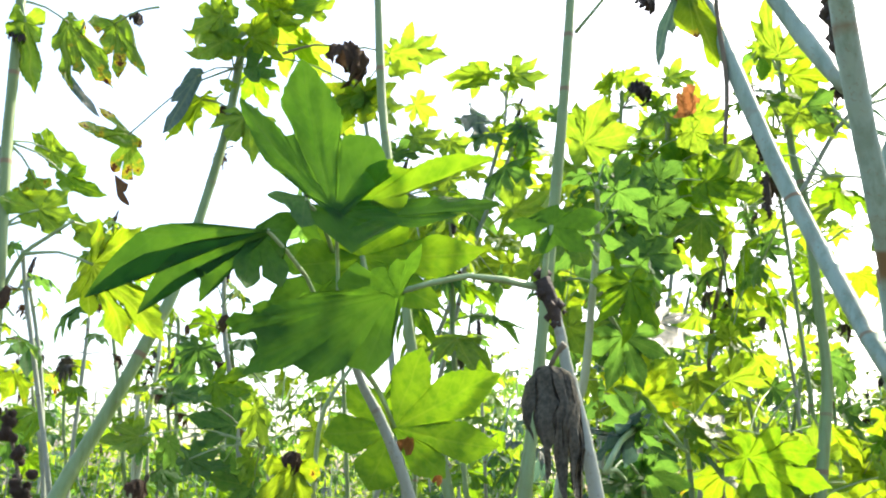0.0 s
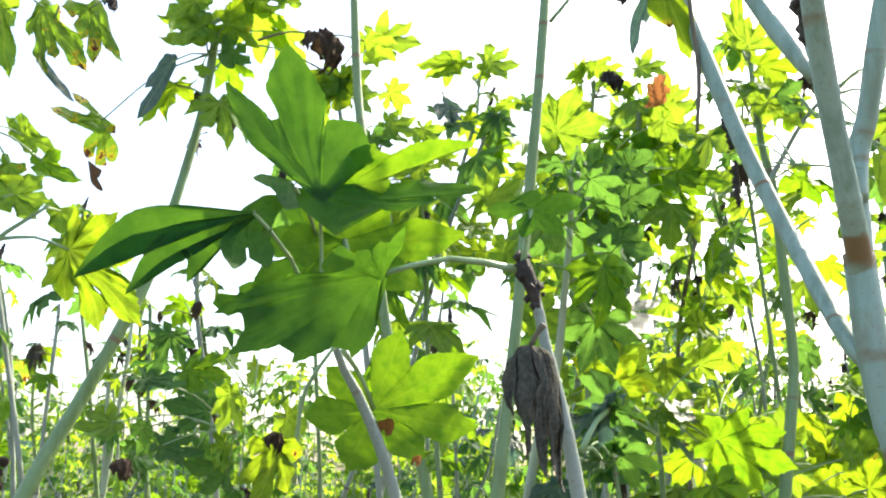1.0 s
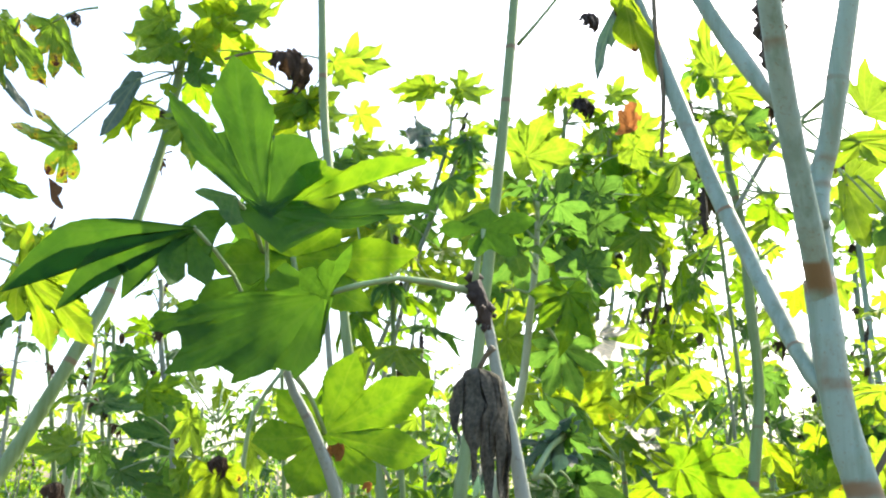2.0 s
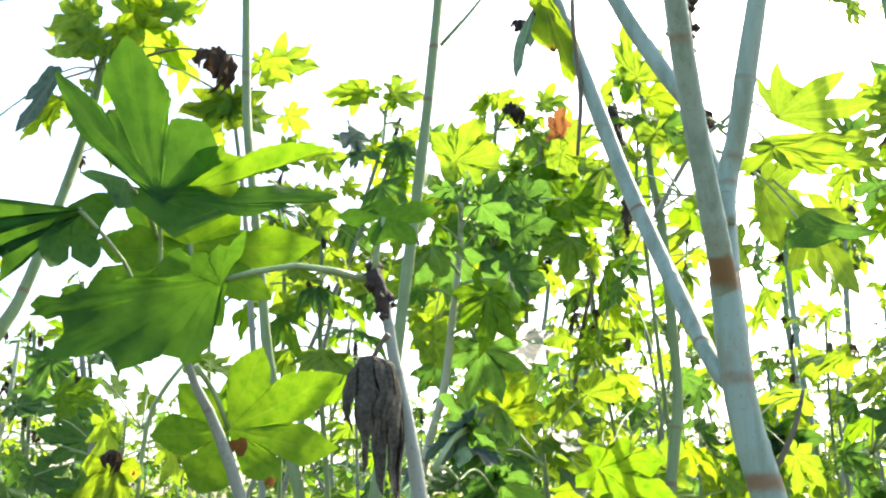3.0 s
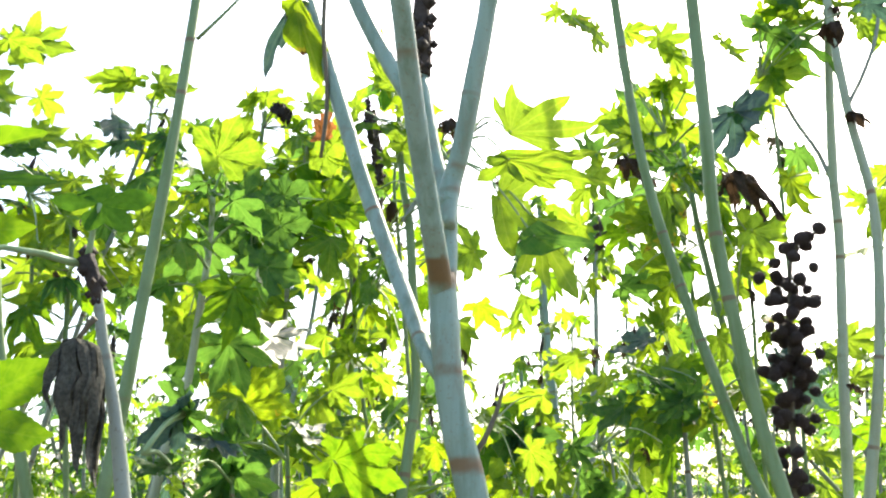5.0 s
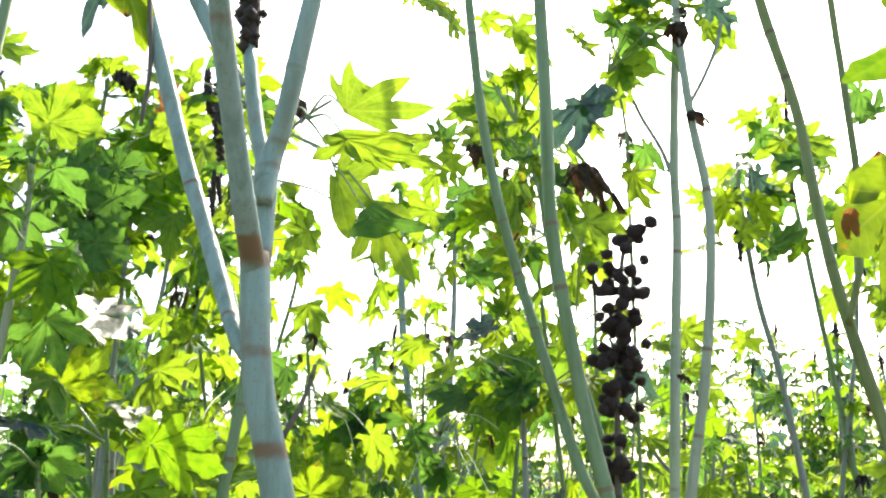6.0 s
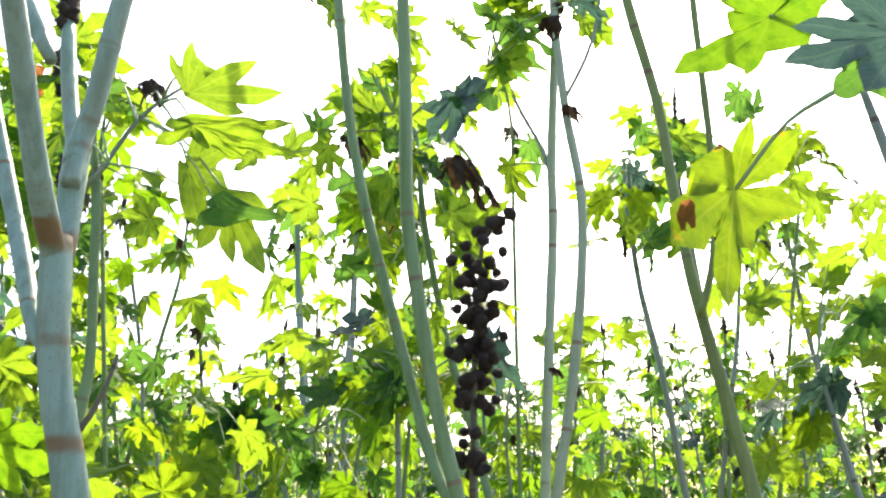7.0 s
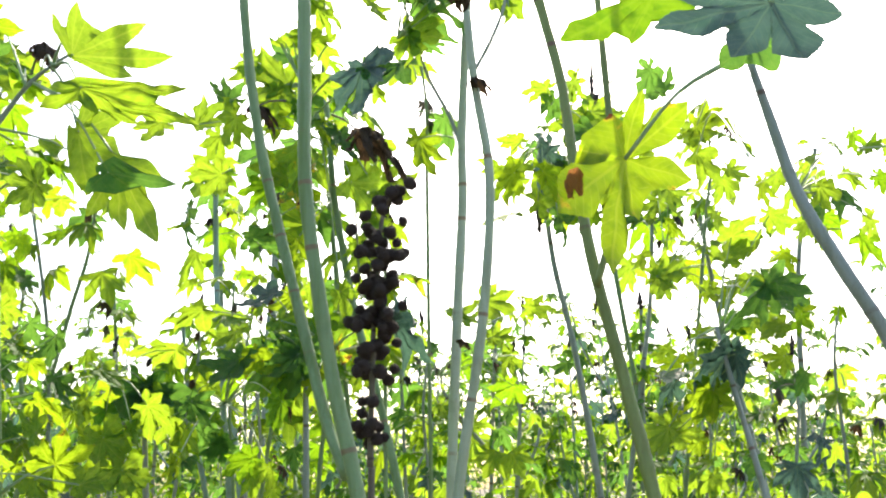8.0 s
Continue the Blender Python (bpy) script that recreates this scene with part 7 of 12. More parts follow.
leaf(castor_corner, (1.995, 1.647, 2.063), (0.739, -0.355, 0.573), (0.673, 0.438, -0.596), 0.080, ('broad', 0), GREEN, (1.973, 1.669, 1.876), 0.0016)
leaf(castor_corner, (2.008, 1.634, 2.116), (0.323, -0.731, 0.602), (0.108, 0.660, 0.744), 0.083, ('broad', 6), GREEN, (1.973, 1.669, 1.876), 0.0016)
leaf(castor_corner, (1.889, 1.748, 1.856), (-0.738, 0.644, -0.200), (0.119, 0.416, 0.901), 0.061, ('broad', 4), GREEN, (1.973, 1.669, 1.876), 0.0016)
leaf(castor_corner, (1.877, 1.759, 1.672), (-0.342, 0.600, -0.723), (0.932, 0.119, -0.342), 0.098, ('near', 0), GREEN, (1.979, 1.664, 1.822), 0.0016)
leaf(castor_corner, (1.893, 1.744, 1.776), (-0.698, 0.272, -0.662), (-0.241, 0.782, 0.574), 0.088, ('near', 6), GLOSSY, (1.979, 1.664, 1.822), 0.0016)
leaf(castor_corner, (2.071, 1.567, 2.161), (0.623, -0.706, -0.337), (0.579, 0.127, 0.805), 0.071, ('broad', 0), GREEN, (1.973, 1.669, 1.876), 0.0016)

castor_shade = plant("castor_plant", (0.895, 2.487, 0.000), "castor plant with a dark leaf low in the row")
cane("stem", castor_shade, [(0.895, 2.487, 0.000, 0.0104), (0.875, 2.491, 0.780, 0.0089), (0.828, 2.501, 1.560, 0.0077), (0.818, 2.503, 1.703, 0.0065), (0.811, 2.505, 1.818, 0.0053)], GREY_CANE, 8, 0.08, 340)
leaf(castor_shade, (0.811, 2.505, 1.815), (-0.024, -0.138, -0.990), (-0.347, 0.930, -0.121), 0.161, ('near', 4), DEEP_OR_SHADED, (0.814, 2.504, 1.804), 0.0016)
leaf(castor_shade, (0.804, 2.506, 1.811), (-0.667, 0.128, -0.734), (0.623, 0.636, -0.456), 0.078, ('broad', 4), DEEP_OR_SHADED, (0.814, 2.504, 1.804), 0.0016)
leaf(castor_shade, (0.825, 2.502, 1.811), (0.695, 0.143, -0.704), (-0.471, 0.831, -0.296), 0.078, ('broad', 5), DEEP_OR_SHADED, (0.814, 2.504, 1.804), 0.0016)
leaf(castor_shade, (0.771, 2.919, 1.694), (-0.773, -0.112, 0.624), (-0.379, 0.871, -0.314), 0.100, ('near', 6), YELLOW, (0.814, 2.504, 1.804), 0.0016)
leaf(castor_shade, (0.779, 2.917, 1.694), (0.968, -0.174, 0.181), (0.246, 0.797, -0.551), 0.100, ('near', 1), GREEN, (0.814, 2.504, 1.804), 0.0016)
leaf(castor_shade, (0.772, 2.918, 1.678), (0.403, 0.141, -0.904), (0.622, 0.683, 0.383), 0.110, ('broad', 0), YELLOW, (0.814, 2.504, 1.804), 0.0016)
leaf(castor_twin, (0.982, 1.940, 1.902), (0.560, -0.469, -0.683), (-0.139, 0.759, -0.636), 0.090, ('near', 4), GREEN, (1.085, 1.902, 1.840), 0.0016)
leaf(castor_twin, (1.017, 1.928, 1.828), (-0.664, 0.236, -0.710), (0.690, 0.559, -0.460), 0.077, ('near', 2), DEEP_OR_SHADED, (1.085, 1.902, 1.840), 0.0016)
leaf(castor_twin, (1.028, 1.924, 1.834), (0.450, 0.151, 0.880), (0.807, 0.354, -0.473), 0.075, ('broad', 3), DEEP_OR_SHADED, (1.085, 1.902, 1.840), 0.0016)
leaf(castor_twin, (1.160, 1.759, 1.884), (0.629, -0.524, -0.574), (0.703, 0.070, 0.708), 0.125, ('near', 1), GLOSSY, (1.085, 1.902, 1.840), 0.0016)
leaf(castor_twin, (1.154, 1.761, 1.878), (0.683, -0.337, 0.648), (0.726, 0.217, -0.652), 0.071, ('near', 3), GLOSSY, (1.085, 1.902, 1.840), 0.0016)
leaf(castor_bright, (0.317, 1.757, 1.647), (0.919, -0.211, -0.334), (-0.134, 0.629, -0.766), 0.133, ('near', 6), GREEN, (0.374, 1.755, 1.694), 0.0016)
leaf(castor_bright, (0.324, 1.757, 1.665), (0.934, -0.030, 0.356), (-0.280, 0.558, 0.781), 0.061, ('near', 0), GREEN, (0.374, 1.755, 1.694), 0.0016)
leaf(castor_bright, (0.374, 1.755, 1.592), (-0.662, 0.445, -0.603), (-0.238, 0.637, 0.733), 0.054, ('near', 6), DEEP_OR_SHADED, (0.374, 1.755, 1.694), 0.0016)

castor_38 = plant("castor_plant", (-1.385, 2.898, 0.000), "tall leafy castor plant with a bare pale stem")
cane("stem", castor_38, [(-1.385, 2.898, 0.000, 0.0072), (-1.452, 2.859, 0.844, 0.0061), (-1.607, 2.767, 1.688, 0.0053), (-1.642, 2.747, 1.845, 0.0046), (-1.655, 2.739, 2.007, 0.0038)], GREY_CANE, 8, 0.09, 355)
crown(castor_38, (-1.655, 2.739, 2.007), (0, 0, 1), 10, 0.08, 356, 0.55, "far", MIX, 0.9, 1.0, -15, 0.002)
scraps(castor_38, (-1.655, 2.739, 2.007), 4, 38)

castor_39 = plant("castor_plant", (-1.454, 3.293, 0.000), "tall leafy castor plant with a bare pale stem")
cane("stem", castor_39, [(-1.454, 3.293, 0.000, 0.0083), (-1.466, 3.288, 0.763, 0.0070), (-1.492, 3.276, 1.525, 0.0061), (-1.499, 3.273, 1.706, 0.0053), (-1.534, 3.257, 1.889, 0.0044)], GREY_CANE, 8, 0.09, 357)
crown(castor_39, (-1.534, 3.257, 1.889), (0, 0, 1), 9, 0.09, 358, 0.55, "far", MIX, 0.9, 1.0, -15, 0.002)
scraps(castor_39, (-1.534, 3.257, 1.889), 2, 39)
buds(castor_39, [(-1.534, 3.257, 1.889, 0.0060), (-1.529, 3.257, 1.919, 0.0070), (-1.522, 3.261, 1.949, 0.0030)], 358)

castor_40 = plant("castor_plant", (-0.657, 2.730, 0.000), "tall leafy castor plant with a bare pale stem")
cane("stem", castor_40, [(-0.657, 2.730, 0.000, 0.0066), (-0.714, 2.712, 0.776, 0.0056), (-0.847, 2.669, 1.551, 0.0049), (-0.877, 2.659, 1.695, 0.0042), (-0.883, 2.657, 1.843, 0.0035)], GREY_CANE, 8, 0.09, 359)
crown(castor_40, (-0.883, 2.657, 1.843), (0, 0, 1), 8, 0.08, 360, 0.55, "far", MIX, 0.9, 1.0, -15, 0.002)
scraps(castor_40, (-0.883, 2.657, 1.843), 3, 40)

castor_41 = plant("castor_plant", (0.998, 3.498, 0.000), "tall leafy castor plant with a bare pale stem")
cane("stem", castor_41, [(0.998, 3.498, 0.000, 0.0082), (1.044, 3.483, 0.914, 0.0070), (1.151, 3.447, 1.828, 0.0061), (1.177, 3.439, 2.011, 0.0052), (1.175, 3.440, 2.199, 0.0044)], GREY_CANE, 8, 0.09, 361)
crown(castor_41, (1.175, 3.440, 2.199), (0, 0, 1), 10, 0.09, 362, 0.55, "far", LUSH, 0.9, 1.0, -15, 0.002)
scraps(castor_41, (1.175, 3.440, 2.199), 4, 41)
buds(castor_41, [(1.175, 3.440, 2.199, 0.0060), (1.180, 3.440, 2.229, 0.0070), (1.187, 3.444, 2.259, 0.0030)], 362)

castor_42 = plant("castor_plant", (1.494, 3.765, 0.000), "tall leafy castor plant with a bare pale stem")
cane("stem", castor_42, [(1.494, 3.765, 0.000, 0.0094), (1.483, 3.769, 0.927, 0.0080), (1.456, 3.779, 1.854, 0.0069), (1.449, 3.782, 2.062, 0.0060), (1.474, 3.772, 2.277, 0.0050)], GREY_CANE, 8, 0.09, 363)
crown(castor_42, (1.474, 3.772, 2.277), (0, 0, 1), 9, 0.09, 364, 0.55, "far", MIX, 0.9, 1.0, -15, 0.002)
scraps(castor_42, (1.474, 3.772, 2.277), 2, 42)

castor_43 = plant("castor_plant", (1.064, 3.659, 0.000), "tall leafy castor plant with a bare pale stem")
cane("stem", castor_43, [(1.064, 3.659, 0.000, 0.0091), (1.070, 3.658, 0.828, 0.0077), (1.083, 3.654, 1.655, 0.0067), (1.087, 3.653, 1.855, 0.0058), (1.057, 3.661, 2.060, 0.0049)], GREY_CANE, 8, 0.09, 365)
crown(castor_43, (1.057, 3.661, 2.060), (0, 0, 1), 10, 0.09, 366, 0.55, "far", LUSH, 0.9, 1.0, -15, 0.002)
scraps(castor_43, (1.057, 3.661, 2.060), 3, 43)
buds(castor_43, [(1.057, 3.661, 2.060, 0.0060), (1.062, 3.661, 2.090, 0.0070), (1.069, 3.665, 2.120, 0.0030)], 366)

castor_44 = plant("castor_plant", (1.957, 3.304, 0.000), "tall leafy castor plant with a bare pale stem")
cane("stem", castor_44, [(1.957, 3.304, 0.000, 0.0090), (1.949, 3.308, 0.912, 0.0076), (1.930, 3.319, 1.825, 0.0066), (1.925, 3.321, 2.024, 0.0057), (1.950, 3.308, 2.228, 0.0048)], GREY_CANE, 8, 0.09, 367)
crown(castor_44, (1.950, 3.308, 2.228), (0, 0, 1), 9, 0.09, 368, 0.55, "far", MIX, 0.9, 1.0, -15, 0.002)
scraps(castor_44, (1.950, 3.308, 2.228), 4, 44)

castor_45 = plant("castor_plant", (1.000, 3.685, 0.000), "tall leafy castor plant with a bare pale stem")
cane("stem", castor_45, [(1.000, 3.685, 0.000, 0.0090), (0.992, 3.687, 0.832, 0.0077), (0.972, 3.691, 1.665, 0.0067), (0.966, 3.692, 1.863, 0.0057), (0.927, 3.700, 2.066, 0.0048)], GREY_CANE, 8, 0.09, 369)
crown(castor_45, (0.927, 3.700, 2.066), (0, 0, 1), 10, 0.09, 370, 0.55, "far", LUSH, 0.9, 1.0, -15, 0.002)
scraps(castor_45, (0.927, 3.700, 2.066), 2, 45)
buds(castor_45, [(0.927, 3.700, 2.066, 0.0060), (0.932, 3.700, 2.096, 0.0070), (0.939, 3.704, 2.126, 0.0030)], 370)

castor_46 = plant("castor_plant", (0.891, 3.307, 0.000), "tall leafy castor plant with a bare pale stem")
cane("stem", castor_46, [(0.891, 3.307, 0.000, 0.0078), (0.850, 3.313, 0.812, 0.0067), (0.753, 3.326, 1.623, 0.0058), (0.728, 3.329, 1.795, 0.0050), (0.732, 3.329, 1.972, 0.0042)], GREY_CANE, 8, 0.09, 371)
crown(castor_46, (0.732, 3.329, 1.972), (0, 0, 1), 10, 0.08, 372, 0.55, "far", LUSH, 0.9, 1.0, -15, 0.002)
scraps(castor_46, (0.732, 3.329, 1.972), 3, 46)

castor_47 = plant("castor_plant", (1.204, 3.025, 0.000), "tall leafy castor plant with a bare pale stem")
cane("stem", castor_47, [(1.204, 3.025, 0.000, 0.0076), (1.222, 3.019, 0.772, 0.0065), (1.264, 3.006, 1.543, 0.0056), (1.275, 3.002, 1.710, 0.0048), (1.259, 3.007, 1.881, 0.0040)], GREY_CANE, 8, 0.09, 373)
crown(castor_47, (1.259, 3.007, 1.881), (0, 0, 1), 10, 0.08, 374, 0.55, "far", LUSH, 0.9, 1.0, -15, 0.002)
scraps(castor_47, (1.259, 3.007, 1.881), 4, 47)
buds(castor_47, [(1.259, 3.007, 1.881, 0.0060), (1.264, 3.007, 1.911, 0.0070), (1.271, 3.011, 1.941, 0.0030)], 374)

castor_48 = plant("castor_plant", (1.999, 3.127, 0.000), "tall leafy castor plant with a bare pale stem")
cane("stem", castor_48, [(1.999, 3.127, 0.000, 0.0087), (1.983, 3.135, 0.816, 0.0074), (1.947, 3.154, 1.632, 0.0064), (1.936, 3.159, 1.823, 0.0055), (1.955, 3.150, 2.019, 0.0046)], GREY_CANE, 8, 0.09, 375)
crown(castor_48, (1.955, 3.150, 2.019), (0, 0, 1), 10, 0.08, 376, 0.55, "far", LUSH, 0.9, 1.0, -15, 0.002)
scraps(castor_48, (1.955, 3.150, 2.019), 2, 48)

castor_49 = plant("castor_plant", (2.268, 3.204, 0.000), "tall leafy castor plant with a bare pale stem")
cane("stem", castor_49, [(2.268, 3.204, 0.000, 0.0091), (2.288, 3.191, 0.826, 0.0077), (2.335, 3.161, 1.651, 0.0067), (2.349, 3.152, 1.852, 0.0058), (2.333, 3.162, 2.058, 0.0048)], GREY_CANE, 8, 0.09, 377)
crown(castor_49, (2.333, 3.162, 2.058), (0, 0, 1), 9, 0.09, 378, 0.55, "far", MIX, 0.9, 1.0, -15, 0.002)
scraps(castor_49, (2.333, 3.162, 2.058), 3, 49)
buds(castor_49, [(2.333, 3.162, 2.058, 0.0060), (2.338, 3.162, 2.088, 0.0070), (2.345, 3.166, 2.118, 0.0030)], 378)

castor_50 = plant("castor_plant", (2.517, 2.528, 0.000), "tall leafy castor plant with a bare pale stem")
cane("stem", castor_50, [(2.517, 2.528, 0.000, 0.0079), (2.505, 2.538, 0.807, 0.0067), (2.476, 2.562, 1.614, 0.0059), (2.469, 2.568, 1.789, 0.0050), (2.484, 2.556, 1.967, 0.0042)], GREY_CANE, 8, 0.09, 379)
crown(castor_50, (2.484, 2.556, 1.967), (0, 0, 1), 10, 0.08, 380, 0.55, "far", LUSH, 0.9, 1.0, -15, 0.002)
scraps(castor_50, (2.484, 2.556, 1.967), 4, 50)

castor_51 = plant("castor_plant", (2.422, 2.074, 0.000), "tall leafy castor plant with a bare pale stem")
cane("stem", castor_51, [(2.422, 2.074, 0.000, 0.0067), (2.450, 2.043, 0.799, 0.0057), (2.514, 1.972, 1.598, 0.0049), (2.528, 1.957, 1.744, 0.0042), (2.526, 1.958, 1.895, 0.0035)], GREY_CANE, 8, 0.09, 381)
crown(castor_51, (2.526, 1.958, 1.895), (0, 0, 1), 10, 0.08, 382, 0.55, "far", SHADY, 0.9, 1.0, -15, 0.002)
scraps(castor_51, (2.526, 1.958, 1.895), 2, 51)
buds(castor_51, [(2.526, 1.958, 1.895, 0.0060), (2.531, 1.958, 1.925, 0.0070), (2.538, 1.962, 1.955, 0.0030)], 382)

castor_52 = plant("castor_plant", (2.780, 2.002, 0.000), "tall leafy castor plant with a bare pale stem")
cane("stem", castor_52, [(2.780, 2.002, 0.000, 0.0072), (2.776, 2.006, 0.854, 0.0062), (2.769, 2.015, 1.707, 0.0054), (2.768, 2.017, 1.869, 0.0046), (2.782, 1.999, 2.033, 0.0038)], GREY_CANE, 8, 0.09, 383)
crown(castor_52, (2.782, 1.999, 2.033), (0, 0, 1), 9, 0.09, 384, 0.55, "far", LUSH, 0.9, 1.0, -15, 0.002)
scraps(castor_52, (2.782, 1.999, 2.033), 3, 52)

castor_53 = plant("castor_plant", (2.235, 2.270, 0.000), "tall leafy castor plant with a bare pale stem")
cane("stem", castor_53, [(2.235, 2.270, 0.000, 0.0069), (2.269, 2.239, 0.744, 0.0059), (2.347, 2.167, 1.488, 0.0051), (2.366, 2.150, 1.639, 0.0044), (2.366, 2.149, 1.795, 0.0037)], GREY_CANE, 8, 0.09, 385)
crown(castor_53, (2.366, 2.149, 1.795), (0, 0, 1), 9, 0.08, 386, 0.55, "far", SHADY, 0.9, 1.0, -15, 0.002)
scraps(castor_53, (2.366, 2.149, 1.795), 4, 53)
buds(castor_53, [(2.366, 2.149, 1.795, 0.0060), (2.371, 2.149, 1.825, 0.0070), (2.378, 2.153, 1.855, 0.0030)], 386)

castor_low_d = plant("castor_plant", (0.240, 1.721, 0.000), "low bright castor shoot beside the forked plant")
cane("stem", castor_low_d, [(0.240, 1.721, 0.000, 0.0069), (0.223, 1.722, 0.777, 0.0059), (0.184, 1.725, 1.553, 0.0051), (0.178, 1.725, 1.654, 0.0043), (0.172, 1.726, 1.711, 0.0035)], GREEN_CANE, 8, 0.06, 387)
leaf(castor_low_d, (0.380, 1.699, 1.673), (0.456, -0.413, 0.788), (0.715, 0.697, -0.048), 0.072, ('near', 7), GREEN, (0.172, 1.726, 1.711), 0.0016)
leaf(castor_low_d, (0.249, 1.719, 1.799), (0.768, -0.099, 0.633), (-0.335, 0.780, 0.528), 0.071, ('near', 4), GREEN, (0.172, 1.726, 1.711), 0.0016)
leaf(castor_low_d, (0.259, 1.718, 1.675), (-0.626, 0.414, 0.661), (0.712, 0.649, 0.268), 0.066, ('near', 4), GREEN, (0.172, 1.726, 1.711), 0.0016)
shaped_leaf(castor_low_d, (0.085, 1.698, 1.763), (0.993, -0.075, -0.086), (0.099, 0.938, 0.331), 0.086, ((0, 1.0), (46, 0.92), (100, 0.6), (145, 0.85), (-50, 0.55), (-110, 0.6)), 0.2, 0.12, 391, YELLOW, (0.171, 1.691, 1.675), 0.002, "bright yellow-green backlit star-shaped leaf", 0.02, 0.1)
shaped_leaf(castor_low_d, (0.088, 1.598, 1.691), (-0.984, 0.036, 0.175), (-0.033, 0.926, -0.376), 0.058, ((0, 1.0), (55, 1.2), (95, 1.5), (-60, 0.9), (150, 1.3), (-130, 0.9)), 0.24, 0.15, 392, DEEP_OR_SHADED, (0.171, 1.691, 1.675), 0.002, "dark blue-green leaf in shade", 0.04, 0.1)
shaped_leaf(castor_low_d, (0.306, 1.672, 1.632), (-0.941, 0.150, 0.304), (0.064, 0.959, -0.275), 0.082, ((0, 1.0), (45, 0.9), (90, 0.8), (-50, 0.7), (-110, 0.8), (160, 0.6), (-160, 0.8)), 0.22, 0.12, 393, GREEN, (0.251, 1.732, 1.587), 0.002, "bright green backlit leaf", 0.05, 0.1)

castor_bare_0 = plant("castor_plant", (-0.938, 2.115, 0.000), "thin bare castor stem with a few small leaves")
cane("stem", castor_bare_0, [(-0.938, 2.115, 0.000, 0.0081), (-0.994, 2.082, 0.778, 0.0069), (-1.126, 2.005, 1.556, 0.0060), (-1.184, 1.972, 1.843, 0.0057), (-1.214, 1.954, 1.990, 0.0053), (-1.230, 1.943, 2.090, 0.0050)], GREY_CANE, 8, 0.09, 394)
crown(castor_bare_0, (-1.230, 1.943, 2.090), (0, 0, 1), 5, 0.07, 395, 0.3, "far", MIX, 0.9, 1.0, -15, 0.002)
scraps(castor_bare_0, (-1.230, 1.943, 2.090), 3, 60, 0.3)

castor_bare_1 = plant("castor_plant", (-1.372, 2.555, 0.000), "thin bare castor stem with a few small leaves")
cane("stem", castor_bare_1, [(-1.372, 2.555, 0.000, 0.0084), (-1.375, 2.553, 0.773, 0.0071), (-1.383, 2.549, 1.546, 0.0062), (-1.384, 2.548, 1.684, 0.0059), (-1.382, 2.550, 1.917, 0.0056), (-1.382, 2.550, 2.045, 0.0052)], GREY_CANE, 8, 0.09, 396)
crown(castor_bare_1, (-1.382, 2.550, 2.045), (0, 0, 1), 5, 0.07, 397, 0.3, "far", MIX, 0.9, 1.0, -15, 0.002)
scraps(castor_bare_1, (-1.382, 2.550, 2.045), 3, 61, 0.3)

castor_bare_2 = plant("castor_plant", (-1.315, 2.918, 0.000), "thin bare castor stem with a few small leaves")
cane("stem", castor_bare_2, [(-1.315, 2.918, 0.000, 0.0106), (-1.330, 2.911, 0.842, 0.0090), (-1.366, 2.894, 1.684, 0.0078), (-1.374, 2.890, 1.856, 0.0071), (-1.383, 2.886, 1.997, 0.0064)], SAGE_CANE, 8, 0.09, 398)
crown(castor_bare_2, (-1.383, 2.886, 1.997), (0, 0, 1), 5, 0.07, 399, 0.3, "far", MIX, 0.9, 1.0, -15, 0.002)
scraps(castor_bare_2, (-1.383, 2.886, 1.997), 3, 62, 0.3)

castor_bare_3 = plant("castor_plant", (-1.415, 2.871, 0.000), "thin bare castor stem with a few small leaves")
cane("stem", castor_bare_3, [(-1.415, 2.871, 0.000, 0.0106), (-1.394, 2.881, 0.868, 0.0091), (-1.343, 2.904, 1.736, 0.0079), (-1.329, 2.911, 1.948, 0.0072), (-1.328, 2.912, 2.074, 0.0065)], SAGE_CANE, 8, 0.09, 400)
crown(castor_bare_3, (-1.328, 2.912, 2.074), (0, 0, 1), 5, 0.07, 401, 0.3, "far", MIX, 0.9, 1.0, -15, 0.002)
scraps(castor_bare_3, (-1.328, 2.912, 2.074), 3, 63, 0.3)

castor_bare_4 = plant("castor_plant", (-0.641, 2.320, 0.000), "thin bare castor stem with a few small leaves")
cane("stem", castor_bare_4, [(-0.641, 2.320, 0.000, 0.0097), (-0.686, 2.304, 0.783, 0.0082), (-0.791, 2.266, 1.567, 0.0072), (-0.830, 2.252, 1.804, 0.0068), (-0.858, 2.242, 1.939, 0.0064), (-0.873, 2.235, 2.106, 0.0060)], GREY_CANE, 8, 0.09, 402)
crown(castor_bare_4, (-0.873, 2.235, 2.106), (0, 0, 1), 5, 0.07, 403, 0.3, "far", MIX, 0.9, 1.0, -15, 0.002)
scraps(castor_bare_4, (-0.873, 2.235, 2.106), 3, 64, 0.3)

castor_bare_5 = plant("castor_plant", (-1.027, 2.606, 0.000), "thin bare castor stem with a few small leaves")
cane("stem", castor_bare_5, [(-1.027, 2.606, 0.000, 0.0083), (-1.046, 2.598, 0.778, 0.0071), (-1.091, 2.579, 1.556, 0.0062), (-1.109, 2.571, 1.830, 0.0057), (-1.123, 2.565, 2.050, 0.0051)], GREEN_CANE, 8, 0.09, 404)
crown(castor_bare_5, (-1.123, 2.565, 2.050), (0, 0, 1), 5, 0.07, 405, 0.3, "far", MIX, 0.9, 1.0, -15, 0.002)
scraps(castor_bare_5, (-1.123, 2.565, 2.050), 3, 65, 0.3)

castor_bare_6 = plant("castor_plant", (-0.044, 3.003, 0.000), "thin bare castor stem with a few small leaves")
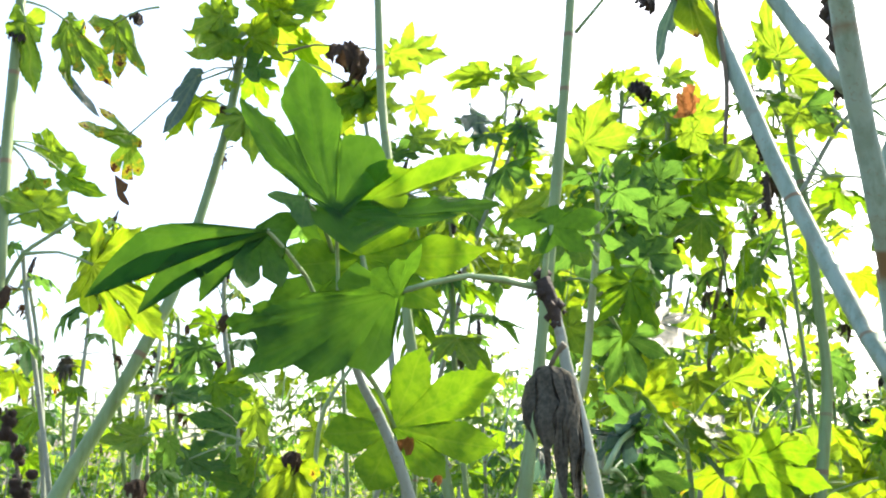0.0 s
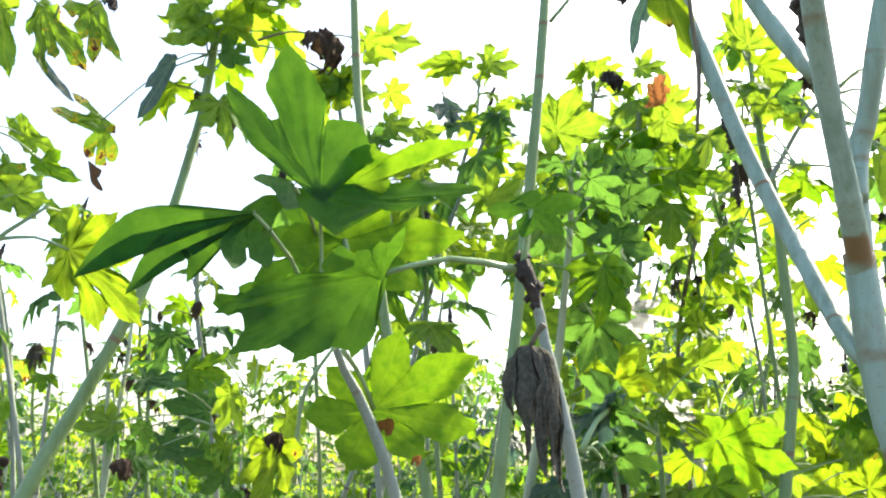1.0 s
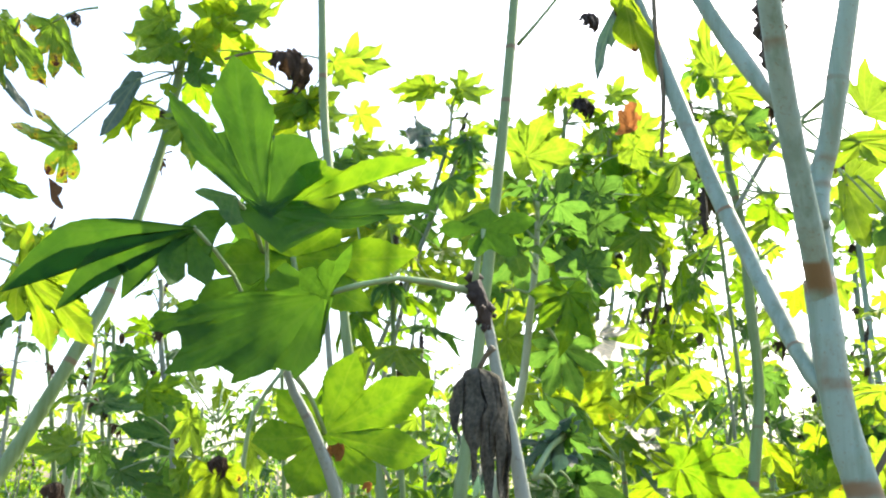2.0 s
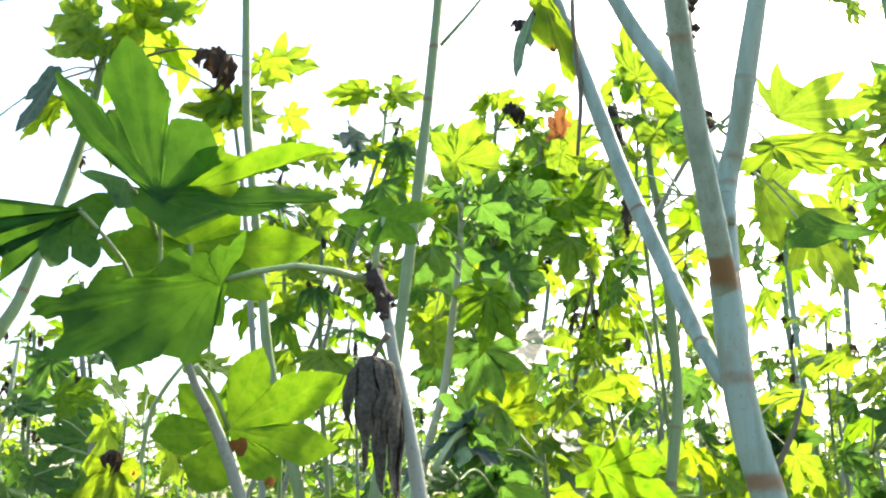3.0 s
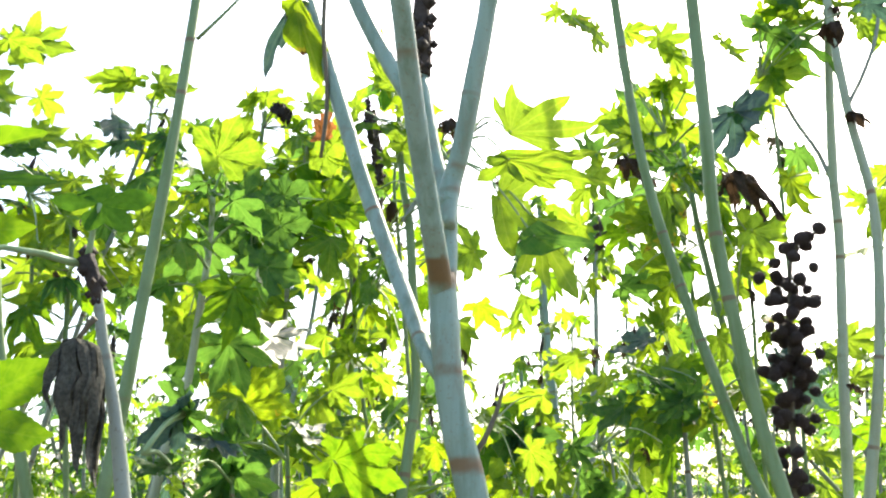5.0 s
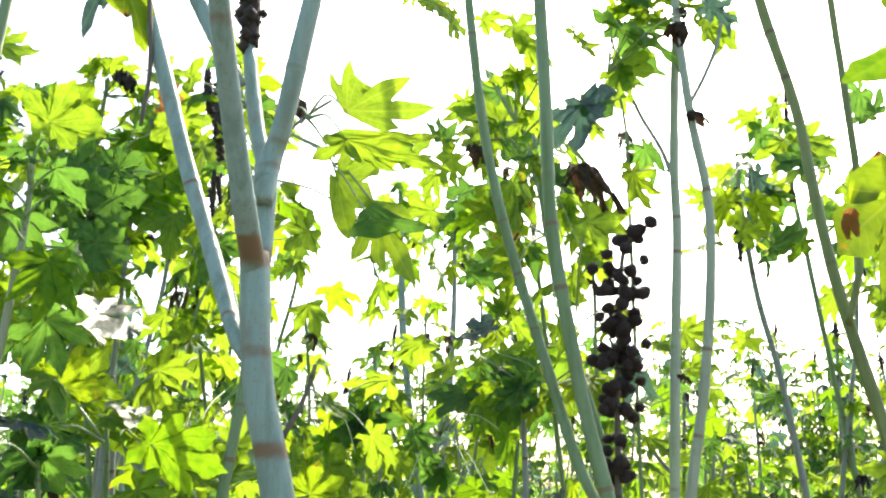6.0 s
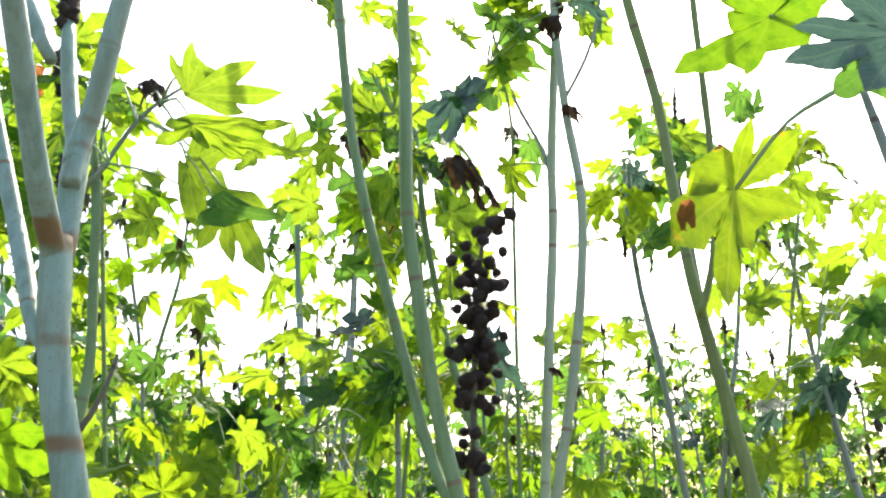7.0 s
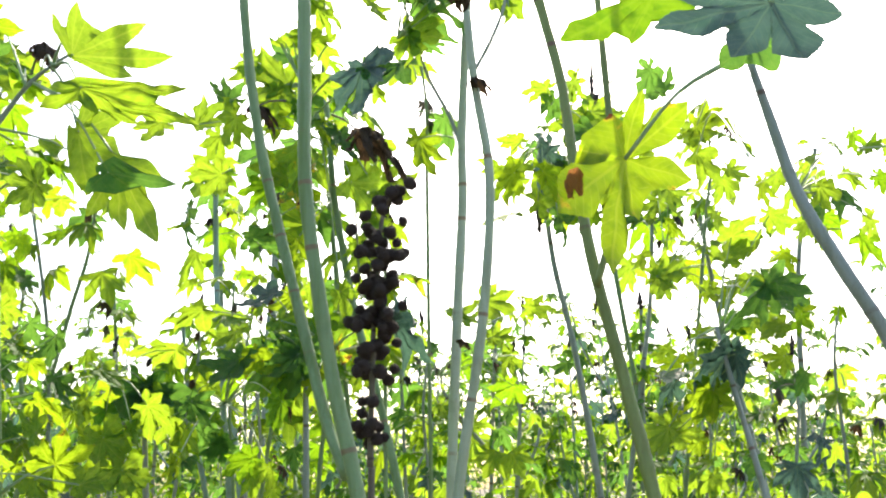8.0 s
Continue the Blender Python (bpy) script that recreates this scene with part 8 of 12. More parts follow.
cane("stem", castor_bare_6, [(-0.044, 3.003, 0.000, 0.0126), (-0.006, 3.002, 0.999, 0.0107), (0.084, 2.999, 1.998, 0.0093), (0.099, 2.998, 2.137, 0.0085), (0.107, 2.998, 2.298, 0.0076)], GREY_CANE, 8, 0.09, 406)
crown(castor_bare_6, (0.107, 2.998, 2.298), (0, 0, 1), 5, 0.07, 407, 0.3, "far", MIX, 0.9, 1.0, -15, 0.002)
scraps(castor_bare_6, (0.107, 2.998, 2.298), 3, 66, 0.3)

castor_bare_7 = plant("castor_plant", (0.093, 3.000, 0.000), "thin bare castor stem with a few small leaves")
cane("stem", castor_bare_7, [(0.093, 3.000, 0.000, 0.0103), (0.120, 2.998, 0.965, 0.0088), (0.184, 2.994, 1.930, 0.0077), (0.194, 2.994, 2.067, 0.0070), (0.188, 2.994, 2.172, 0.0062)], GREY_CANE, 8, 0.09, 408)
crown(castor_bare_7, (0.188, 2.994, 2.172), (0, 0, 1), 5, 0.07, 409, 0.3, "far", MIX, 0.9, 1.0, -15, 0.002)
scraps(castor_bare_7, (0.188, 2.994, 2.172), 3, 67, 0.3)

castor_bare_8 = plant("castor_plant", (0.395, 2.571, 0.000), "thin bare castor stem with a few small leaves")
cane("stem", castor_bare_8, [(0.395, 2.571, 0.000, 0.0087), (0.377, 2.573, 0.872, 0.0074), (0.336, 2.578, 1.745, 0.0064), (0.324, 2.580, 1.946, 0.0061), (0.351, 2.576, 2.124, 0.0058), (0.384, 2.571, 2.260, 0.0054)], BROWN_CANE, 8, 0.09, 410)
crown(castor_bare_8, (0.384, 2.571, 2.260), (0, 0, 1), 5, 0.07, 411, 0.3, "far", MIX, 0.9, 1.0, -15, 0.002)
scraps(castor_bare_8, (0.384, 2.571, 2.260), 3, 68, 0.3)
shaped_leaf(castor_low_b, (0.234, 1.470, 1.659), (0.954, -0.058, -0.294), (0.216, 0.811, 0.544), 0.118, ((0, 1.0), (30, 0.85), (-30, 0.8), (64, 0.6), (-68, 0.55), (115, 0.4), (-120, 0.4)), 0.22, 0.15, 412, FRESH, (0.329, 1.565, 1.557), 0.002, "broad bright green backlit leaf", 0.12, 0.1)
shaped_leaf(castor_low_b, (0.219, 1.420, 1.593), (0.588, -0.015, -0.809), (0.279, 0.942, 0.185), 0.063, ((0, 1.0), (-45, 0.9), (48, 0.9), (-95, 0.8), (100, 0.7), (150, 0.5)), 0.2, 0.15, 413, GREEN, (0.313, 1.566, 1.553), 0.002, "bright green star-shaped leaf", 0.02, 0.1)
shaped_leaf(castor_low_b, (0.524, 1.741, 1.596), (0.869, -0.175, 0.463), (0.033, 0.954, 0.297), 0.072, ((0, 1.0), (50, 0.95), (100, 0.9), (-50, 0.8), (-100, 0.7), (150, 0.7)), 0.2, 0.12, 414, YELLOW, (0.446, 1.753, 1.552), 0.002, "bright yellow-green star-shaped leaf", 0.02, 0.1)
leaf(castor_low_b, (0.176, 1.720, 1.720), (0.737, -0.397, -0.546), (-0.054, 0.772, -0.634), 0.057, ('near', 0), GREEN, (0.323, 1.716, 1.556), 0.0016)
leaf(castor_low_b, (0.319, 1.716, 1.689), (0.860, -0.067, 0.505), (-0.380, 0.577, 0.724), 0.045, ('broad', 0), GREEN, (0.323, 1.716, 1.556), 0.0016)
leaf(castor_low_b, (0.303, 1.717, 1.578), (0.923, 0.259, -0.286), (-0.384, 0.694, -0.609), 0.069, ('broad', 6), GREEN, (0.323, 1.716, 1.556), 0.0016)
leaf(castor_low_b, (0.488, 1.696, 1.647), (-0.732, -0.336, 0.593), (-0.585, 0.756, -0.295), 0.051, ('near', 6), GREEN, (0.323, 1.716, 1.556), 0.0016)
leaf(castor_low_b, (0.558, 1.683, 1.563), (0.955, -0.213, 0.206), (0.295, 0.755, -0.585), 0.054, ('broad', 2), GREEN, (0.323, 1.716, 1.556), 0.0016)
buds(castor_bright, [(0.299, 1.652, 2.256, 0.0060), (0.292, 1.653, 2.301, 0.0080), (0.288, 1.654, 2.340, 0.0040)], 420)
buds(castor_bright, [(0.315, 1.650, 2.065, 0.0030), (0.313, 1.650, 2.107, 0.0060), (0.313, 1.650, 2.149, 0.0030)], 421)
buds(castor_bright, [(0.339, 1.807, 2.227, 0.0070), (0.328, 1.807, 2.316, 0.0100), (0.321, 1.807, 2.384, 0.0050)], 422)
buds(castor_bright, [(0.338, 1.757, 2.123, 0.0040), (0.331, 1.757, 2.176, 0.0060)], 423)

castor_husk = plant("castor_plant", (2.195, 2.280, 0.000), "castor plant with dark husks hanging along its stem")
cane("stem", castor_husk, [(2.195, 2.280, 0.000, 0.0141), (2.167, 2.301, 0.781, 0.0120), (2.101, 2.350, 1.561, 0.0104), (2.060, 2.381, 1.980, 0.0093), (2.023, 2.407, 2.229, 0.0087), (2.003, 2.421, 2.527, 0.0073), (2.003, 2.421, 2.652, 0.0066)], GREY_CANE, 8, 0.1, 424)
crown(castor_husk, (2.002, 2.421, 2.638), (0, 0, 1), 9, 0.1, 425, 0.3, "far", LUSH, 0.9, 1.0, -15, 0.002)
buds(castor_husk, [(1.980, 2.412, 2.317, 0.0050), (1.980, 2.413, 2.447, 0.0120), (1.982, 2.411, 2.559, 0.0060)], 426)
buds(castor_husk, [(2.032, 2.150, 2.580, 0.0080), (2.031, 2.151, 2.634, 0.0160), (2.031, 2.151, 2.689, 0.0080)], 427)
dead_leaf(castor_pair, (1.357, 1.824, 1.861), 0.035, (0.9, -0.4, 0.1), ('curled', 1), BROWN_DRY, None)
dead_leaf(castor_pair, (1.335, 1.689, 2.425), 0.050, (0.9, -0.4, 0.1), ('curled', 2), BROWN_DRY, None)
dead_leaf(castor_edge, (-0.838, 1.232, 2.247), 0.030, (0.9, -0.4, 0.1), ('ball', 4), DARK_DRY, None)
dead_leaf(castor_edge, (-0.749, 1.414, 2.367), 0.030, (0.9, -0.4, 0.1), ('ball', 5), DARK_DRY, None)

castor_seedy = plant("castor_plant", (-1.061, 2.160, 0.000), "castor plant with dark seed capsules at the field edge")
cane("stem", castor_seedy, [(-1.061, 2.160, 0.000, 0.0083), (-1.105, 2.134, 0.730, 0.0070), (-1.208, 2.074, 1.460, 0.0061), (-1.222, 2.065, 1.543, 0.0056)], GREY_CANE, 8, 0.06, 428)
raceme(castor_seedy, [(-1.222, 2.065, 1.543, 0.0050), (-1.240, 2.055, 1.615, 0.0045), (-1.260, 2.043, 1.688, 0.0040), (-1.275, 2.034, 1.749, 0.0034)], 0.0125, ((0.0, 1.0, 26, 2.2),), 18)
raceme(castor_seed, [(1.743, 4.282, 2.887, 0.0075), (1.755, 4.277, 2.973, 0.0075), (1.751, 4.279, 3.047, 0.0075)], 0.018, ((0.0, 1.0, 12, 1.8),), 19)
leaf(castor_mass, (0.282, 2.556, 2.609), (0.927, -0.277, -0.252), (0.221, 0.948, -0.228), 0.124, ('near', 0), GREEN, (0.067, 2.574, 2.520), 0.0016)
leaf(castor_mass, (0.350, 2.529, 2.549), (-0.450, 0.045, -0.892), (0.458, 0.869, -0.187), 0.108, ('broad', 4), YELLOW, (0.067, 2.574, 2.520), 0.0016)
leaf(castor_mass, (0.179, 2.702, 2.375), (-0.221, 0.245, -0.944), (-0.853, 0.420, 0.309), 0.095, ('near', 7), GREEN, (0.075, 2.574, 2.356), 0.0016)
leaf(castor_mass, (0.407, 2.784, 2.578), (-0.832, -0.099, -0.546), (0.147, 0.909, -0.389), 0.123, ('near', 3), DEEP_OR_SHADED, (0.067, 2.574, 2.520), 0.0016)
leaf(castor_mass, (-0.063, 2.570, 2.443), (0.555, 0.025, -0.831), (-0.267, 0.952, -0.150), 0.110, ('near', 3), YELLOW, (0.067, 2.574, 2.520), 0.0016)
leaf(castor_mass, (0.094, 2.534, 2.354), (-0.983, 0.180, -0.045), (0.185, 0.938, -0.293), 0.117, ('near', 5), DEEP_OR_SHADED, (0.075, 2.574, 2.356), 0.0016)
leaf(castor_mass, (-0.019, 2.372, 2.408), (0.486, -0.190, -0.853), (-0.478, 0.759, -0.441), 0.110, ('broad', 7), GREEN, (0.067, 2.574, 2.520), 0.0016)
leaf(castor_mass, (-0.016, 2.342, 2.293), (0.823, 0.021, -0.568), (0.410, 0.670, 0.619), 0.093, ('near', 0), DEEP_OR_SHADED, (0.075, 2.574, 2.356), 0.0016)
leaf(castor_mass, (0.202, 2.781, 2.634), (0.400, 0.181, 0.898), (0.330, 0.886, -0.326), 0.112, ('near', 3), GREEN, (0.067, 2.574, 2.520), 0.0016)
leaf(castor_c, (0.130, 2.503, 2.095), (0.531, -0.228, -0.816), (-0.358, 0.813, -0.460), 0.107, ('near', 0), GREEN, (-0.000, 2.373, 2.246), 0.0016)
leaf(castor_c, (0.117, 2.373, 2.014), (-0.944, -0.001, -0.330), (0.214, 0.760, -0.614), 0.103, ('near', 7), DEEP_OR_SHADED, (-0.000, 2.373, 2.246), 0.0016)
leaf(castor_c, (-0.050, 2.190, 1.944), (0.943, 0.236, 0.236), (0.025, 0.655, -0.755), 0.113, ('near', 1), GREEN, (-0.000, 2.373, 2.246), 0.0016)
leaf(castor_c, (-0.201, 2.709, 2.236), (-0.750, -0.259, -0.609), (0.058, 0.891, -0.450), 0.136, ('near', 3), GREEN, (-0.000, 2.373, 2.246), 0.0016)
leaf(castor_c, (-0.060, 2.710, 2.293), (-0.710, -0.046, -0.703), (-0.590, 0.584, 0.558), 0.111, ('near', 1), FRESH, (-0.000, 2.373, 2.246), 0.0016)
leaf(castor_c, (-0.033, 2.381, 2.153), (0.596, 0.272, -0.755), (0.258, 0.826, 0.502), 0.090, ('broad', 0), GREEN, (-0.000, 2.373, 2.246), 0.0016)
leaf(castor_c, (-0.086, 2.599, 2.109), (0.978, -0.149, -0.149), (0.114, 0.968, -0.223), 0.118, ('near', 6), YELLOW, (-0.000, 2.373, 2.246), 0.0016)
leaf(castor_c, (0.152, 2.693, 2.195), (-0.406, 0.008, -0.914), (0.619, 0.738, -0.269), 0.112, ('near', 6), FRESH, (-0.000, 2.373, 2.246), 0.0016)
leaf(castor_star, (-0.456, 2.721, 2.319), (0.927, -0.056, -0.370), (-0.255, 0.631, -0.733), 0.102, ('near', 0), GREEN, (-0.466, 2.464, 2.369), 0.0016)
leaf(castor_star, (-0.367, 2.687, 2.310), (0.835, 0.129, -0.536), (0.295, 0.716, 0.632), 0.088, ('broad', 5), GREEN, (-0.466, 2.464, 2.369), 0.0016)
leaf(castor_star, (-0.390, 2.276, 2.160), (0.907, 0.399, 0.138), (-0.311, 0.853, -0.418), 0.101, ('near', 5), GREEN, (-0.466, 2.464, 2.369), 0.0016)
leaf(castor_star, (-0.239, 2.635, 2.181), (0.333, -0.225, -0.916), (0.654, 0.755, 0.052), 0.086, ('near', 1), DEEP_OR_SHADED, (-0.466, 2.464, 2.369), 0.0016)
leaf(castor_star, (-0.162, 2.231, 2.252), (0.850, 0.078, 0.521), (0.019, 0.984, -0.179), 0.095, ('broad', 1), GREEN, (-0.466, 2.464, 2.369), 0.0016)
leaf(castor_star, (-0.329, 2.440, 2.366), (-0.726, 0.119, -0.677), (0.244, 0.966, -0.091), 0.092, ('near', 5), FRESH, (-0.466, 2.464, 2.369), 0.0016)
leaf(castor_star, (-0.239, 2.715, 2.315), (0.653, -0.149, -0.743), (-0.473, 0.686, -0.553), 0.104, ('broad', 7), GREEN, (-0.466, 2.464, 2.369), 0.0016)
leaf(castor_star, (-0.370, 2.239, 2.067), (-0.327, -0.068, -0.943), (0.157, 0.980, -0.125), 0.084, ('near', 1), GREEN, (-0.466, 2.464, 2.369), 0.0016)
leaf(castor_star, (-0.311, 2.787, 2.302), (0.125, 0.241, -0.962), (-0.803, 0.595, 0.045), 0.102, ('broad', 1), YELLOW, (-0.466, 2.464, 2.369), 0.0016)
leaf(castor_star, (-0.320, 2.218, 2.334), (-0.325, -0.342, -0.882), (0.131, 0.907, -0.400), 0.082, ('near', 2), GREEN, (-0.466, 2.464, 2.369), 0.0016)
leaf(castor_dusk, (1.387, 2.960, 2.228), (-0.336, -0.130, -0.933), (-0.515, 0.854, 0.066), 0.090, ('near', 0), FRESH, (1.378, 2.701, 1.954), 0.0016)
leaf(castor_dusk, (1.623, 2.870, 2.153), (-0.337, 0.174, -0.925), (0.925, 0.245, -0.291), 0.087, ('broad', 5), GREEN, (1.378, 2.701, 1.954), 0.0016)
leaf(castor_dusk, (1.331, 3.123, 1.918), (0.188, 0.234, -0.954), (-0.553, 0.828, 0.095), 0.079, ('near', 3), YELLOW, (1.378, 2.701, 1.954), 0.0016)
leaf(castor_dusk, (1.531, 2.625, 2.021), (-0.654, 0.086, -0.751), (0.717, 0.386, -0.580), 0.100, ('near', 7), DEEP_OR_SHADED, (1.378, 2.701, 1.954), 0.0016)
leaf(castor_dusk, (1.114, 2.391, 1.917), (-0.918, 0.367, 0.152), (0.341, 0.530, 0.777), 0.070, ('broad', 5), FRESH, (1.378, 2.701, 1.954), 0.0016)
leaf(castor_dusk, (1.278, 2.669, 1.838), (0.797, -0.043, -0.603), (0.501, 0.606, 0.618), 0.080, ('near', 2), GREEN, (1.378, 2.701, 1.954), 0.0016)
leaf(castor_dusk, (1.420, 2.648, 1.988), (0.367, -0.514, -0.775), (-0.295, 0.726, -0.621), 0.076, ('near', 2), GREEN, (1.378, 2.701, 1.954), 0.0016)
leaf(castor_dusk, (1.780, 2.945, 1.991), (-0.875, 0.474, 0.097), (0.372, 0.788, -0.491), 0.112, ('broad', 7), GREEN, (1.378, 2.701, 1.954), 0.0016)
leaf(castor_dusk, (1.179, 2.527, 1.858), (0.900, -0.068, -0.430), (-0.209, 0.799, -0.564), 0.077, ('broad', 2), GREEN, (1.378, 2.701, 1.954), 0.0016)
leaf(castor_dusk, (1.354, 2.811, 1.779), (-0.949, 0.172, -0.264), (0.314, 0.550, -0.774), 0.108, ('near', 4), GREEN, (1.378, 2.701, 1.954), 0.0016)
leaf(castor_dusk, (1.364, 2.915, 2.082), (0.279, -0.119, -0.953), (-0.167, 0.971, -0.170), 0.075, ('near', 0), FRESH, (1.378, 2.701, 1.954), 0.0016)
leaf(castor_dusk, (1.424, 2.489, 1.976), (0.004, 0.294, -0.956), (0.927, 0.358, 0.114), 0.086, ('broad', 6), GREEN, (1.378, 2.701, 1.954), 0.0016)
leaf(castor_dusk, (1.206, 2.656, 2.005), (-0.038, -0.243, -0.969), (-0.631, 0.758, -0.165), 0.094, ('near', 3), GREEN, (1.378, 2.701, 1.954), 0.0016)
leaf(castor_dusk, (1.479, 2.641, 1.901), (-0.171, 0.087, -0.981), (0.911, 0.392, -0.124), 0.090, ('near', 3), GREEN, (1.378, 2.701, 1.954), 0.0016)
leaf(castor_bright, (0.496, 2.619, 2.087), (-0.958, -0.211, -0.193), (-0.283, 0.798, 0.532), 0.083, ('broad', 2), GREEN, (0.410, 2.354, 2.151), 0.0016)
leaf(castor_bright, (0.502, 2.328, 2.299), (0.640, -0.061, -0.766), (0.746, 0.287, 0.600), 0.047, ('near', 5), FRESH, (0.392, 2.355, 2.289), 0.0016)
leaf(castor_bright, (0.350, 2.086, 2.065), (-0.583, 0.432, -0.688), (-0.538, 0.429, 0.725), 0.054, ('near', 7), DEEP_OR_SHADED, (0.410, 2.354, 2.151), 0.0016)
leaf(castor_bright, (0.540, 2.726, 2.497), (-0.030, -0.277, -0.960), (0.899, 0.413, -0.147), 0.081, ('near', 5), GREEN, (0.392, 2.355, 2.289), 0.0016)
leaf(castor_bright, (0.319, 2.117, 2.181), (-0.773, 0.004, -0.635), (-0.593, 0.350, 0.725), 0.046, ('near', 1), YELLOW, (0.392, 2.355, 2.289), 0.0016)
leaf(castor_bright, (0.545, 2.153, 2.182), (0.880, 0.348, -0.324), (0.190, 0.367, 0.911), 0.050, ('near', 4), GREEN, (0.410, 2.354, 2.151), 0.0016)
leaf(castor_bright, (0.403, 2.605, 2.035), (0.897, -0.351, -0.270), (-0.005, 0.602, -0.799), 0.075, ('near', 5), FRESH, (0.410, 2.354, 2.151), 0.0016)
leaf(castor_bright, (0.406, 2.154, 2.200), (0.848, -0.052, -0.528), (0.446, 0.608, 0.657), 0.055, ('near', 6), GREEN, (0.392, 2.355, 2.289), 0.0016)
leaf(castor_bright, (0.369, 1.996, 2.110), (0.818, 0.378, -0.435), (-0.440, 0.896, -0.049), 0.054, ('near', 6), DEEP_OR_SHADED, (0.410, 2.354, 2.151), 0.0016)
leaf(castor_bright, (0.352, 2.366, 2.021), (-0.379, -0.301, -0.875), (0.196, 0.898, -0.394), 0.073, ('near', 5), FRESH, (0.410, 2.354, 2.151), 0.0016)
leaf(castor_bright, (0.502, 1.976, 2.192), (0.991, -0.115, -0.065), (0.061, 0.832, -0.552), 0.055, ('near', 1), FRESH, (0.392, 2.355, 2.289), 0.0016)
leaf(castor_bright, (0.388, 2.395, 2.106), (0.866, 0.263, -0.425), (0.295, 0.417, 0.860), 0.074, ('near', 3), YELLOW, (0.410, 2.354, 2.151), 0.0016)
leaf(castor_bright, (0.357, 2.086, 2.175), (-0.339, -0.408, -0.848), (-0.749, 0.662, -0.019), 0.054, ('near', 7), DEEP_OR_SHADED, (0.392, 2.355, 2.289), 0.0016)
leaf(castor_bright, (0.434, 2.313, 2.201), (-0.231, 0.013, -0.973), (0.643, 0.753, -0.142), 0.051, ('near', 4), FRESH, (0.410, 2.354, 2.151), 0.0016)
leaf(castor_bright, (0.403, 2.745, 2.540), (-0.847, 0.278, -0.453), (-0.166, 0.672, 0.722), 0.089, ('near', 6), GREEN, (0.392, 2.355, 2.289), 0.0016)
leaf(castor_bright, (0.431, 2.303, 2.347), (-0.165, -0.275, -0.947), (0.709, 0.634, -0.308), 0.080, ('broad', 2), GREEN, (0.392, 2.355, 2.289), 0.0016)
leaf(castor_bright, (0.340, 2.317, 1.965), (-0.453, 0.008, 0.891), (0.501, 0.830, 0.247), 0.049, ('near', 4), GREEN, (0.410, 2.354, 2.151), 0.0016)
leaf(castor_bright, (0.455, 2.672, 2.102), (-0.833, 0.368, -0.414), (0.547, 0.666, -0.507), 0.069, ('near', 5), DEEP_OR_SHADED, (0.410, 2.354, 2.151), 0.0016)
leaf(castor_bright, (0.438, 2.583, 2.412), (-0.323, -0.240, -0.915), (-0.766, 0.635, 0.104), 0.088, ('near', 4), GREEN, (0.392, 2.355, 2.289), 0.0016)
leaf(castor_bright, (0.544, 2.414, 2.266), (0.533, -0.058, -0.844), (0.636, 0.686, 0.354), 0.069, ('broad', 2), YELLOW, (0.392, 2.355, 2.289), 0.0016)
leaf(castor_bright, (0.462, 2.471, 2.097), (0.380, 0.309, -0.872), (-0.532, 0.844, 0.067), 0.067, ('near', 4), FRESH, (0.410, 2.354, 2.151), 0.0016)
leaf(castor_bright, (0.423, 2.173, 2.367), (-0.588, -0.390, 0.709), (-0.679, 0.714, -0.170), 0.054, ('near', 7), YELLOW, (0.392, 2.355, 2.289), 0.0016)
leaf(castor_bright, (0.363, 2.236, 2.124), (0.571, -0.022, -0.820), (-0.540, 0.742, -0.396), 0.058, ('broad', 4), DEEP_OR_SHADED, (0.410, 2.354, 2.151), 0.0016)
leaf(castor_bright, (0.610, 2.689, 2.249), (-0.539, 0.387, -0.748), (0.794, 0.529, -0.299), 0.069, ('near', 3), FRESH, (0.410, 2.354, 2.151), 0.0016)
leaf(castor_bright, (0.490, 2.188, 2.009), (-0.202, -0.406, -0.891), (-0.644, 0.741, -0.191), 0.054, ('broad', 6), DEEP_OR_SHADED, (0.410, 2.354, 2.151), 0.0016)
leaf(castor_bright, (0.441, 2.082, 1.920), (0.973, -0.078, -0.219), (0.172, 0.875, 0.452), 0.051, ('near', 4), GREEN, (0.410, 2.354, 2.151), 0.0016)
leaf(castor_bright, (0.438, 2.733, 2.162), (0.632, 0.346, -0.693), (-0.722, 0.588, -0.365), 0.059, ('near', 2), DEEP_OR_SHADED, (0.410, 2.354, 2.151), 0.0016)
leaf(castor_bright, (0.431, 2.443, 2.156), (0.878, -0.393, -0.273), (0.423, 0.372, 0.826), 0.068, ('near', 0), YELLOW, (0.410, 2.354, 2.151), 0.0016)
leaf(castor_bright, (0.465, 2.642, 2.397), (-0.798, 0.043, -0.601), (-0.535, 0.411, 0.738), 0.084, ('near', 5), DEEP_OR_SHADED, (0.392, 2.355, 2.289), 0.0016)
leaf(castor_bright, (0.462, 2.030, 2.061), (0.103, 0.383, -0.918), (0.735, 0.593, 0.330), 0.058, ('broad', 6), FRESH, (0.410, 2.354, 2.151), 0.0016)
leaf(castor_thin, (1.294, 2.442, 2.318), (-0.085, -0.207, -0.975), (-0.296, 0.939, -0.174), 0.101, ('near', 5), FRESH, (1.206, 2.176, 2.260), 0.0016)
leaf(castor_thin, (1.216, 2.323, 2.583), (-0.042, 0.017, -0.999), (0.918, 0.396, -0.032), 0.076, ('near', 5), GREEN, (1.199, 2.179, 2.413), 0.0016)
